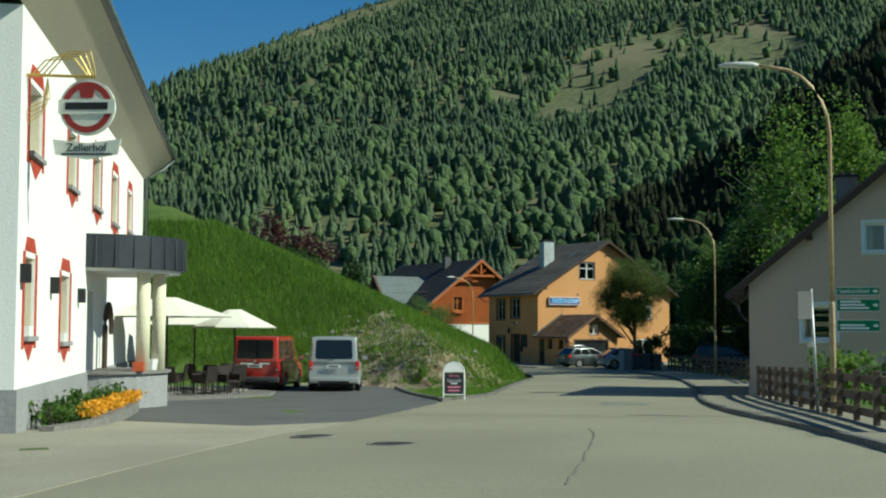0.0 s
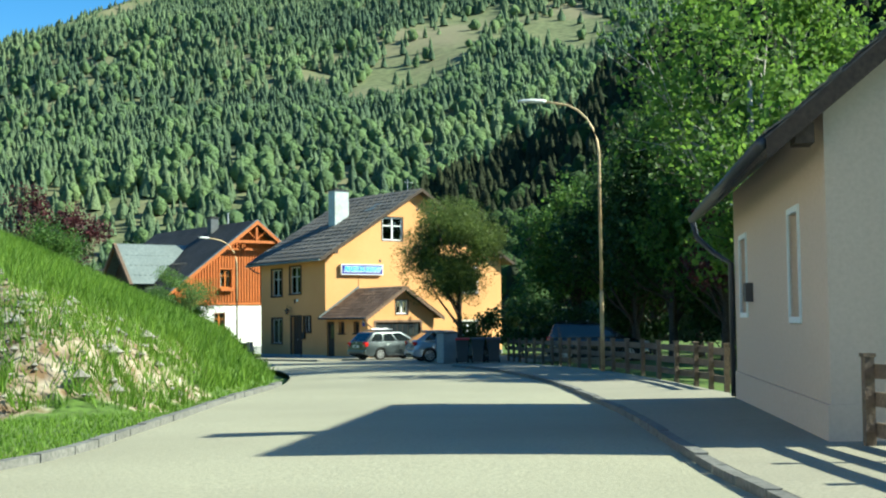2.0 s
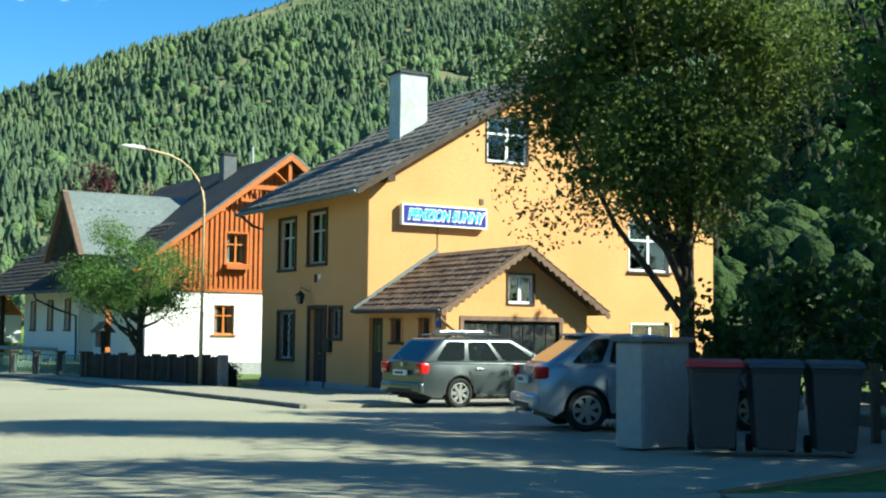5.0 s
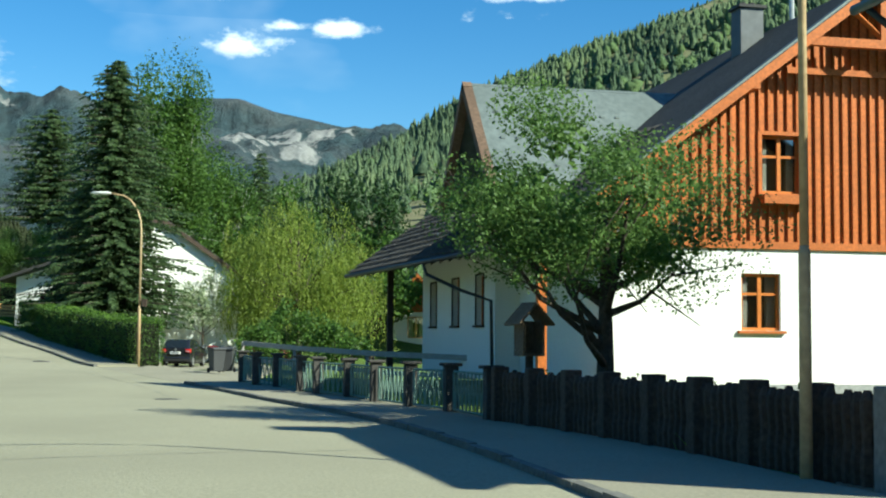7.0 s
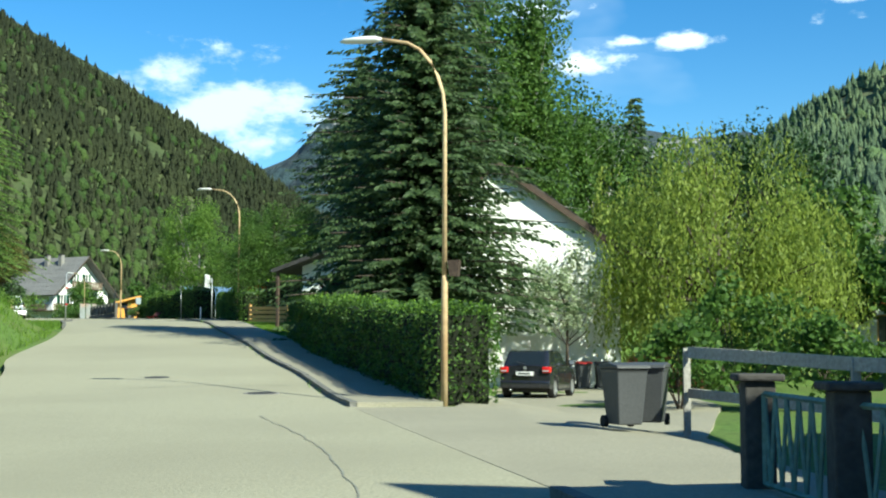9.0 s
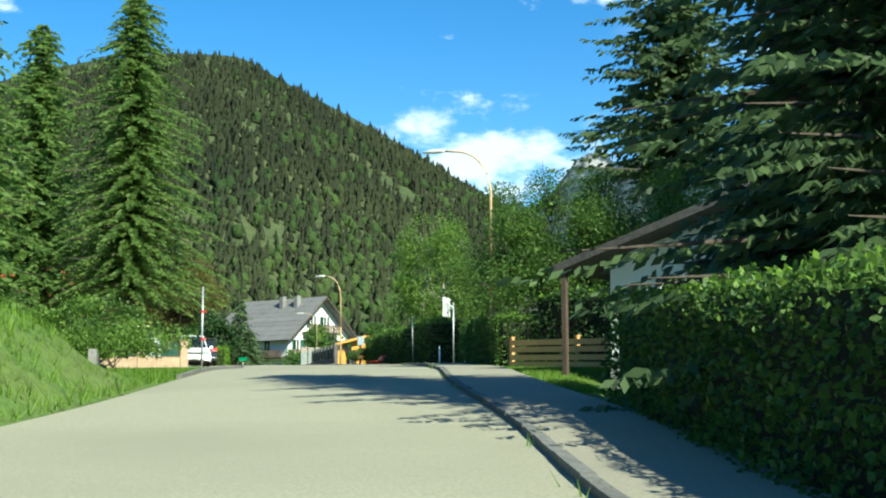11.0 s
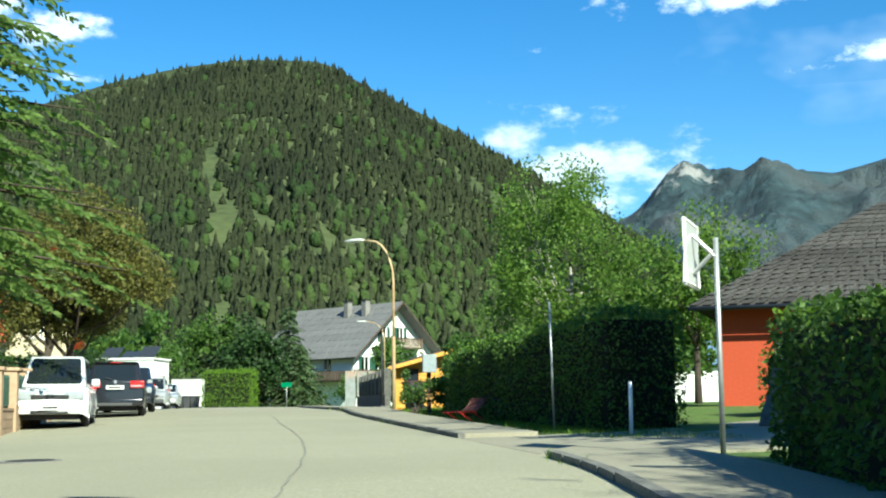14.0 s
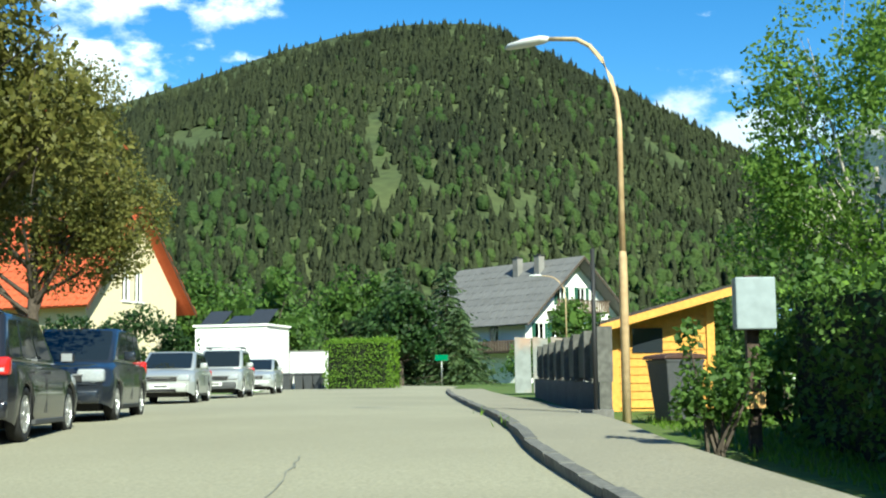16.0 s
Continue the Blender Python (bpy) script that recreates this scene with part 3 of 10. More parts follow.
lay("pavement_5", [(48.3, 44.8), (51, 52.4), (52.5, 60.4), (53.4, 66), (54.6, 70), (55.0, 76), (59.44, 76), (59.44, 64.2), (66, 62), (66, 48), (56, 47)], PAVING, "grey asphalt forecourt where cars park", 0.022)
lay("pavement_6", [(51.2, 103.4), (47.6, 116.7), (49.4, 117.2), (49.8, 121), (48.6, 132), (50, 143.8), (56, 143.8), (56, 128), (53.4, 113.5), (53.0, 108.6), (53.9, 103.8)], PAVING, "pale asphalt driveway down to a house", 0.022)
lay("pavement_7", [(28.9, 177), (26.2, 182.3), (28.6, 184.6), (31, 190), (35, 200), (39, 199), (34, 186), (31.6, 178.3)], PAVING, "asphalt mouth of a side driveway", 0.022)
lay("pavement_8", [(15.2, 9.9), (19.2, 16.6), (21, 21.5), (23.4, 27.3), (23.4, 30.5), (18.5, 33.2), (10, 36), (-2, 30), (2, 16), (8, 11.4), (9.2, 6.8), (12.6, 7.1)], ASPHALT2, "dark asphalt car park of an inn", 0.026)
lay("pavement_10", [(15.15, 9.8), (12.6, 7.04), (9.15, 6.74), (7.9, 11.3), (1.9, 15.9), (-6, 8), (2, -5), (8.5, 3.5)], mat("apron_concrete", (0.34, 0.315, 0.24), 0.9, 0.18, 20, 0.3, 0.25, stain=(0.27, 0.245, 0.185), amount=0.7), "pale worn concrete apron before an inn", 0.026)
lay("pavement_9", [(24.9, 168.8), (20, 176.7), (15.6, 184.6), (11.2, 193), (7, 201), (1, 213), (-7, 230), (-10.4, 228.6), (-3, 211.5), (3.5, 199.5), (7.6, 191.4), (12.3, 183.2), (14.5, 178), (18, 172)], ASPHALT, "pale asphalt parking strip beside the road", 0.022)

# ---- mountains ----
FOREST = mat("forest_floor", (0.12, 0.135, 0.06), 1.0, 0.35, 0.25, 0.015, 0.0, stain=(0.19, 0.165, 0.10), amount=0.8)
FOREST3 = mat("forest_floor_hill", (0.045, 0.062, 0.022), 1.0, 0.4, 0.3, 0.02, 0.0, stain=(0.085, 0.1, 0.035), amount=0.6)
# the blue-grey tint puts the distance haze into the mountain's own colour
ROCKM = mat("mountain_far_haze", (0.034, 0.058, 0.066), 1.0, 0.45, 0.03, 0.005, 0.0, stain=(0.076, 0.086, 0.09), amount=0.95)
rn, rl = ROCKM.node_tree.nodes, ROCKM.node_tree.links
rp = rn["Principled BSDF"]
rold = rp.inputs["Base Color"].links[0].from_socket
rgeo = rn.new("ShaderNodeNewGeometry")


def rnode(kind, **settings):
    n = rn.new(kind)
    for k, v in settings.items():
        n.inputs[k].default_value = v
    return n


# pale limestone cliffs break out along the upper third, streaked down the slope
rstretch = rn.new("ShaderNodeVectorMath")
rstretch.operation = "MULTIPLY"
rstretch.inputs[1].default_value = (1, 1, 0.35)
rl.new(rgeo.outputs["Position"], rstretch.inputs[0])
rnz = rnode("ShaderNodeTexNoise", Scale=0.018, Detail=10, Roughness=0.66)
rl.new(rstretch.outputs[0], rnz.inputs["Vector"])
near_cliff = None
for place, size in (((190, 2535, 365), 95), ((285, 2700, 420), 100), ((287, 2400, 320), 70), ((386, 2757, 411), 60), ((-312, 2880, 470), 60), ((-250, 2860, 450), 45), ((190, 2330, 290), 45)):
    d = rn.new("ShaderNodeVectorMath")
    d.operation = "DISTANCE"
    d.inputs[1].default_value = place
    rl.new(rgeo.outputs["Position"], d.inputs[0])
    q = rn.new("ShaderNodeMath")
    q.operation = "DIVIDE"
    rl.new(d.outputs["Value"], q.inputs[0])
    q.inputs[1].default_value = size
    if near_cliff is None:
        near_cliff = q.outputs[0]
    else:
        k = rn.new("ShaderNodeMath")
        k.operation = "MINIMUM"
        rl.new(near_cliff, k.inputs[0])
        rl.new(q.outputs[0], k.inputs[1])
        near_cliff = k.outputs[0]
rsum = rn.new("ShaderNodeMath")
rsum.operation = "MULTIPLY_ADD"
rl.new(near_cliff, rsum.inputs[0])
rsum.inputs[1].default_value = -0.16
rl.new(rnz.outputs[0], rsum.inputs[2])
rmap = rn.new("ShaderNodeMapRange")
rmap.inputs[1].default_value, rmap.inputs[2].default_value = 0.38, 0.46
rl.new(rsum.outputs[0], rmap.inputs[0])
rmix = rn.new("ShaderNodeMix")
rmix.data_type = "RGBA"
rl.new(rmap.outputs[0], rmix.inputs["Factor"])
rl.new(rold, rmix.inputs[6])
rmix.inputs[7].default_value = (0.28, 0.28, 0.27, 1)
rl.new(rmix.outputs[2], rp.inputs["Base Color"])
rb = rnode("ShaderNodeBump", Strength=1.0, Distance=30.0)
rl.new(rnz.outputs[0], rb.inputs["Height"])
rl.new(rb.outputs[0], rp.inputs["Normal"])


def spline(cols, n):
    a = np.array(cols, float)
    t = np.linspace(0, len(a) - 1, n)
    return np.stack([np.interp(t, range(len(a)), a[:, k]) for k in range(a.shape[1])], 1)


def mountain(name, eye, crest, foot, material, label, bump=18, n=110, rows=34, power=1.0, freq=0.0045):
    """A slope from its foot up to a crest given by bearing, rise in degrees and distance from eye, with a back side."""
    c = spline(crest, n)
    k = np.hanning(7) / np.hanning(7).sum()
    for j in range(3):
        c[:, j] = np.convolve(np.pad(c[:, j], 3, "edge"), k, "valid")
    s = Shape()
    grid = []
    for i in range(n):
        az, el, dist = radians(c[i, 0]), radians(c[i, 1]), c[i, 2]
        top = eye[2] + dist * math.tan(el)
        d0 = foot if isinstance(foot, (int, float)) else np.interp(i / (n - 1), [0, 1], foot)
        col = []
        for r in range(rows + 6):
            u = r / rows
            if u <= 1:
                d = d0 + (dist - d0) * u
                z = 2 + (top - 2) * u**power
            else:
                d = dist + (u - 1) * dist * 0.6
                z = top * (1 - (u - 1) * 2.2)
            x, y = eye[0] - math.sin(az) * d, eye[1] + math.cos(az) * d
            w = min(1, 4 * min(u, 1)) * (0.25 if 0.97 < u < 1.03 else 1)
            gl2 = noise.fractal((x * freq, y * freq, 1.3), 0.9, 2.1, 6) * bump * w
            z += gl2 * (0.35 if 0.97 < u < 1.03 else 1)
            col.append((x, y, z))
            s.v.append((x, y, z))
        grid.append(col)
    m = rows + 6
    s.f = [(i * m + r, (i + 1) * m + r, (i + 1) * m + r + 1, i * m + r + 1) for i in range(n - 1) for r in range(m - 1)]
    ob = structure(name, s, material, label, "mountain", True)
    return np.array(grid)[:, :rows + 1]


CR1 = [(-75, 15, 1700), (-60, 17, 1700), (-49, 18.3, 1700), (-41.5, 17.7, 1650), (-32.8, 16.4, 1550), (-25.7, 14.5, 1400), (-21.4, 12.8, 1250), (-19, 11.5, 1150), (-17.6, 10.7, 1120), (-13.3, 9.0, 1050), (-10.1, 7.6, 1000), (-6, 5.6, 950), (-2, 3.4, 900), (2, 2.0, 860)]
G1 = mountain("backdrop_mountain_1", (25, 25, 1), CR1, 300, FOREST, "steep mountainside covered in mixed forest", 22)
CRS = [(-36.5, 4.2, 420), (-39, 5.4, 420), (-41.4, 6.7, 420), (-43.4, 7.8, 420), (-45, 9.6, 420), (-47.6, 11.2, 420), (-50, 13, 420), (-56, 15, 420), (-66, 17, 420), (-80, 18, 420)]
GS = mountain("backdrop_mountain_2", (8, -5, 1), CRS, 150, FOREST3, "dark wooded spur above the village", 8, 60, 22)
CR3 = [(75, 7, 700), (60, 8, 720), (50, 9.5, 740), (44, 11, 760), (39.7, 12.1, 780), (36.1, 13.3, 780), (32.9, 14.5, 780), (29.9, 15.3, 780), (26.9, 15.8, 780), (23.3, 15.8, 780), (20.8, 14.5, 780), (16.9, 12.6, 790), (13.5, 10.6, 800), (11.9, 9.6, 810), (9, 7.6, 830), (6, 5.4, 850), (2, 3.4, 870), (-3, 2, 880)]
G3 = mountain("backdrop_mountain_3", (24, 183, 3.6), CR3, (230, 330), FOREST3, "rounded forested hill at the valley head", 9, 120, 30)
CR2 = [(22, 4.5, 2900), (14, 6, 2900), (11.4, 7.6, 2900), (9.5, 8.4, 2900), (8.2, 9.5, 2900), (7.3, 9.9, 2900), (6.2, 9.2, 2900), (5.2, 9.6, 2900), (3.6, 10, 2900), (1, 9.7, 2950), (-1.2, 10.3, 2950), (-3.6, 10.4, 2900), (-5.3, 9.8, 2900), (-8.8, 9.1, 2900), (-11.3, 9.0, 2900), (-15, 8.2, 2900), (-22, 7, 2900)]
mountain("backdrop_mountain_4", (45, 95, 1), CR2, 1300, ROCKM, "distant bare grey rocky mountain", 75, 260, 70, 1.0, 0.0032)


def quads(cent, along, side, name, material):
    """A mesh of small leaves: one four-cornered blade at each place."""
    v = np.stack([cent - along * 0.5, cent + side * 0.5, cent + along * 0.5, cent - side * 0.5], 1).reshape(-1, 3)
    n = len(cent)
    me = bpy.data.meshes.new(name)
    me.vertices.add(4 * n)
    me.vertices.foreach_set("co", v.ravel())
    me.loops.add(4 * n)
    me.loops.foreach_set("vertex_index", np.arange(4 * n))
    me.polygons.add(n)
    me.polygons.foreach_set("loop_start", np.arange(0, 4 * n, 4))
    me.polygons.foreach_set("loop_total", np.full(n, 4))
    me.update()
    me.validate()
    me.materials.append(material)
    return me


def crown_kinds(kind, rng):
    """A few simple crowns of height and width one: ragged spires or lumpy domes, as rings of vertices below a tip."""
    rings = {"spire": ((0.06, 0.95), (0.36, 0.74), (0.7, 0.33)), "dome": ((0.12, 0.5), (0.42, 1.0), (0.8, 0.72))}[kind]
    seg = 5 if kind == "spire" else 6
    out = []
    for _ in range(9):
        vs = []
        for j, (z, r) in enumerate(rings):
            for i in range(seg):
                a = 2 * math.pi * (i + 0.5 * (j % 2)) / seg + rng.uniform(-0.25, 0.25)
                q = r * rng.uniform(0.6, 1.3)
                vs.append((q * math.cos(a), q * math.sin(a), z + rng.uniform(-0.06, 0.06)))
        vs.append((rng.uniform(-0.08, 0.08), rng.uniform(-0.08, 0.08), 1.0))
        out.append(vs)
    tris = []
    n = len(rings)
    for j in range(n - 1):
        for i in range(seg):
            a, b, c, d = j * seg + i, j * seg + (i + 1) % seg, (j + 1) * seg + i, (j + 1) * seg + (i + 1) % seg
            tris += [(a, b, c), (b, d, c)]
    tris += [((n - 1) * seg + i, (n - 1) * seg + (i + 1) % seg, n * seg) for i in range(seg)]
    return np.array(out), np.array(tris)


def crowd(name, at, tall, wide, kind, material, label, rng):
    """One mesh of many trees standing at the given places."""
    kinds, tris = crown_kinds(kind, rng)
    n, nv = len(at), kinds.shape[1]
    v = kinds[rng.integers(0, len(kinds), n)].copy()
    a = rng.random(n) * 6.2832
    ca, sa = np.cos(a)[:, None], np.sin(a)[:, None]
    x, y = v[:, :, 0] * ca - v[:, :, 1] * sa, v[:, :, 0] * sa + v[:, :, 1] * ca
    v = np.stack([x * wide[:, None] + at[:, None, 0], y * wide[:, None] + at[:, None, 1], v[:, :, 2] * tall[:, None] + at[:, None, 2] - 0.6], 2)
    f = (tris[None] + (np.arange(n) * nv)[:, None, None]).reshape(-1, 3)
    me = bpy.data.meshes.new(name)
    me.vertices.add(n * nv)
    me.vertices.foreach_set("co", v.ravel())
    me.loops.add(f.size)
    me.loops.foreach_set("vertex_index", f.ravel())
    me.polygons.add(len(f))
    me.polygons.foreach_set("loop_start", np.arange(0, f.size, 3))
    me.polygons.foreach_set("loop_total", np.full(len(f), 3))
    me.polygons.foreach_set("use_smooth", np.ones(len(f), bool))
    me.update()
    me.materials.append(material)
    return tagged(new(name, me), label, "forest", "", "stuff")


def forest(name, grid, spacing, tall, share_d, label, keep=None, needle=None, broadleaf=None):
    """Trees over a slope: ragged spires of conifers, with round broadleaved crowns among them, more of those low down."""
    rng = np.random.default_rng(len(name) + int(spacing * 10))
    pts, lows = [], []
    n, m = grid.shape[:2]
    for i in range(n - 1):
        for r in range(m - 1):
            a, b, c, d = grid[i, r], grid[i + 1, r], grid[i + 1, r + 1], grid[i, r + 1]
            area = np.linalg.norm(np.cross((b - a)[:2], (d - a)[:2]))
            size_here = 0.75 + 0.45 * r / m
            for _ in range(rng.poisson(area / (spacing * size_here) ** 2)):
                u, v = rng.random(2)
                p = a * (1 - u) * (1 - v) + b * u * (1 - v) + c * u * v + d * (1 - u) * v
                if keep is None or keep(p, (r + v) / (m - 1), rng):
                    pts.append(p)
                    lows.append(1 - (r + v) / (m - 1))
    pts, lows = np.array(pts), np.array(lows)
    small = np.where(lows < 0.07, 0.62, 1.0)
    patch = np.array([noise.noise((p[0] * 0.009, p[1] * 0.009, 5.0)) for p in pts])
    broad = rng.random(len(pts)) < share_d * (0.1 + 2.7 * lows * lows) + 0.42 * patch * np.clip(lows + 0.1, 0, 1)
    for nm, sel, kind, ma2, what in ((name + "_conifers", ~broad, "spire", needle or W_CONI, "dark conifers on the "), (name + "_broadleaves", broad, "dome", broadleaf or W_BROA, "fresh green broadleaved trees on the ")):
        p = pts[sel]
        if not len(p):
            continue
        h = tall * small[sel] * (1.05 - 0.3 * lows[sel]) * (rng.uniform(0.65, 1.3, len(p)) if kind == "spire" else rng.uniform(0.6, 1.05, len(p)))
        w = h * (rng.uniform(0.19, 0.32, len(p)) if kind == "spire" else rng.uniform(0.34, 0.5, len(p)))
        crowd(nm, p, h, w, kind, ma2, what + label, rng)


def bearing(p, ex, ey, ez):
    """Bearing and rise of a place, in degrees, from a point in the village."""
    dx, dy = p[0] - ex, p[1] - ey
    return math.degrees(math.atan2(-dx, dy)), math.degrees(math.atan2(p[2] - ez, math.hypot(dx, dy)))


def clear1(p, u, rng):
    """Two felled clearings, thin woods on the crest, and none where the shoulder hides the slope."""
    az, el = bearing(p, 10, -4, 1.7)
    c = noise.fractal((p[0] * 0.006, p[1] * 0.006, 9.0), 1.0, 2.0, 4)
    j = 0.7 * c
    if az < -52 or (az > -10 and el < 1.5):
        return False
    slant = az + 0.95 * (el - 9.5)
    felled = (abs(slant + 35.7 - j) < 1.9 and 9.2 + j < el < 12.9 + j) or ((az + 43.6 - j) ** 2 / 4.0 + (el - 12.2 - 0.5 * j) ** 2 / 1.1 < 1) or (abs(az + 32.3 - j) < 0.6 and abs(el - 10.4) < 0.35)
    if felled:
        return rng.random() < 0.05
    return rng.random() < (0.97 if c < 0.35 else 0.4) * (0.75 if u > 0.75 else 1)


def clear3(p, u, rng):
    az, el = bearing(p, 24, 183, 3.6)
    c = noise.fractal((p[0] * 0.012, p[1] * 0.012, 4.0), 1.0, 2.0, 3)
    j = 0.5 * c
    # a grassy gully down the nose, a meadow on the left shoulder, a strip below the right crest
    gully = abs(az - 28.2 - j) < 0.45 and 7.5 < el < 12.0
    meadow = (az - 36.2 - j) ** 2 / 2.5 + (el - 10.6 - j) ** 2 / 0.25 < 1
    strip_ = abs((az - 16.3) * 0.72 - (el - 10.2)) < 0.32 + 0.4 * j and 14.6 < az < 18.4
    if az > 56 or gully or meadow or strip_:
        return rng.random() < 0.08
    return rng.random() < (0.55 if c > 0.5 else 1.0)


forest("forest_far_slope", G1, 5.7, 10.8, 0.13, "high mountainside", clear1, W_CONI_HAZE, W_BROA_HAZE)
forest("forest_spur", GS, 4.6, 9, 0.3, "dark spur")
forest("forest_hill", G3, 4.1, 8.2, 0.13, "rounded hill", clear3)

import collections

# ---- houses ----
m = bpy.data.materials.new("clear_glass")
m.use_nodes = True
n, l = m.node_tree.nodes, m.node_tree.links
n.remove(n["Principled BSDF"])
fr, tb, gb, mxs = n.new("ShaderNodeFresnel"), n.new("ShaderNodeBsdfTransparent"), n.new("ShaderNodeBsdfGlossy"), n.new("ShaderNodeMixShader")
fr.inputs["IOR"].default_value = 1.9
tb.inputs["Color"].default_value = (0.72, 0.76, 0.75, 1)
gb.inputs["Roughness"].default_value = 0.02
l.new(fr.outputs[0], mxs.inputs[0])
l.new(tb.outputs[0], mxs.inputs[1])
l.new(gb.outputs[0], mxs.inputs[2])
l.new(mxs.outputs[0], n["Material Output"].inputs["Surface"])
CLEAR = m
# dark brown for floors, and for the sheets that stand for unlit rooms
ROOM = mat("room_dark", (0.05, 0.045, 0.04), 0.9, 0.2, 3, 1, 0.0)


def clip_convex(poly, outline):
    """The part of a polygon inside a convex outline that runs anticlockwise."""
    for (ax, ay), (bx, by) in zip(outline, outline[1:] + outline[:1]):
        out = []
        for k, p in enumerate(poly):
            q = poly[(k + 1) % len(poly)]
            sp = (bx - ax) * (p[1] - ay) - (by - ay) * (p[0] - ax)
            sq = (bx - ax) * (q[1] - ay) - (by - ay) * (q[0] - ax)
            if sp >= -1e-9:
                out.append(p)
            if (sp > 1e-9 and sq < -1e-9) or (sp < -1e-9 and sq > 1e-9):
                t = sp / (sp - sq)
                out.append((p[0] + (q[0] - p[0]) * t, p[1] + (q[1] - p[1]) * t))
        poly = out
        if len(poly) < 3:
            return []
    return poly


def weld(s):
    """Joins cells that touch into one body, without the faces between them."""
    key, idx, vs = {}, [], []
    for q in s.v:
        k = tuple(round(c, 4) for c in q)
        if k not in key:
            key[k] = len(vs)
            vs.append(q)
        idx.append(key[k])
    faces = [tuple(idx[i] for i in f) for f in s.f]
    count = collections.Counter(frozenset(f) for f in faces)
    o = Shape()
    o.v, o.f = vs, [f for f in faces if count[frozenset(f)] == 1 and len(set(f)) > 2]
    return o


def wall_shape(outline, holes, thick=0.32):
    """A wall in the x-z plane, outer face at y = 0 and going inwards to y = thick, with openings through it."""
    us = sorted({p[0] for p in outline} | {h[0] for h in holes} | {h[2] for h in holes})
    zs = sorted({p[1] for p in outline} | {h[1] for h in holes} | {h[3] for h in holes})
    s = Shape()
    for a, b in zip(us, us[1:]):
        for c, d in zip(zs, zs[1:]):
            mu, mz = (a + b) / 2, (c + d) / 2
            if b - a < 1e-4 or d - c < 1e-4 or any(h[0] < mu < h[2] and h[1] < mz < h[3] for h in holes):
                continue
            p = clip_convex([(a, c), (b, c), (b, d), (a, d)], outline)
            if len(p) > 2:
                s.prism(p, "y", 0, thick)
    return weld(s)


def placed(shape, mx):
    shape.v = [tuple(mx @ Vector(q)) for q in shape.v]
    return shape


def window(parent, mx, x0, z0, x1, z1, frame_mat=WHITE, casing=None, bars=(1, 0), sill=None, deep=0.12, curtain=0.0, name="window", label=""):
    """A framed window set into an opening of a wall: frame with mullions, pane, casing, sill, curtain and a dark sheet
    for the unlit room behind.
    """
    f = Shape()
    t = 0.07
    f.box(x0, deep, z0, x0 + t, deep + 0.06, z1).box(x1 - t, deep, z0, x1, deep + 0.06, z1)
    f.box(x0 + t, deep, z0, x1 - t, deep + 0.06, z0 + t).box(x0 + t, deep, z1 - t, x1 - t, deep + 0.06, z1)
    nv, nh = bars
    for k in range(nv):
        c = x0 + (x1 - x0) * (k + 1) / (nv + 1)
        f.box(c - 0.045, deep - 0.01, z0 + t, c + 0.045, deep + 0.05, z1 - t)
    for k in range(nh):
        c = z0 + (z1 - z0) * (0.64 if nh == 1 else (k + 1) / (nh + 1))
        f.box(x0 + t, deep + 0.004, c - 0.03, x1 - t, deep + 0.046, c + 0.03)
    w = part(name, placed(f, mx), frame_mat, parent, label)
    part("pane", placed(Shape().box(x0 + t, deep + 0.026, z0 + t, x1 - t, deep + 0.034, z1 - t), mx), CLEAR, w).visible_shadow = False
    # flat sheet behind the pane, its dark colour standing for the room's shade
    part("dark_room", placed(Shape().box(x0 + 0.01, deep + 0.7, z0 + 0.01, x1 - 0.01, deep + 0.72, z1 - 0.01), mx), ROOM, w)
    if curtain:
        c = Shape()
        k = 7
        for sgn, e in ((1, x0 + t), (-1, x1 - t)):
            for j in range(k):
                a = e + sgn * (x1 - x0 - 2 * t) * curtain * j / k
                b = e + sgn * (x1 - x0 - 2 * t) * curtain * (j + 1) / k
                y = deep + 0.12 + (0.02 if j % 2 else 0)
                c.box(min(a, b), y, z0 + t, max(a, b), y + 0.025, z1 - t)
            part("curtain", placed(c, mx), CURTAIN, w)
            c = Shape()
    if casing:
        cm, cw, proud = casing
        c = Shape()
        c.box(x0 - cw, -proud, z0 - cw, x0, 0.02, z1 + cw).box(x1, -proud, z0 - cw, x1 + cw, 0.02, z1 + cw)
        c.box(x0, -proud, z1, x1, 0.02, z1 + cw).box(x0, -proud, z0 - cw, x1, 0.02, z0)
        part("casing", placed(c, mx), cm, w)
    if sill:
        part("sill", placed(Shape().box(x0 - 0.1, -0.09, z0 - 0.07, x1 + 0.1, deep, z0 - 0.005), mx), sill, w)
    return w


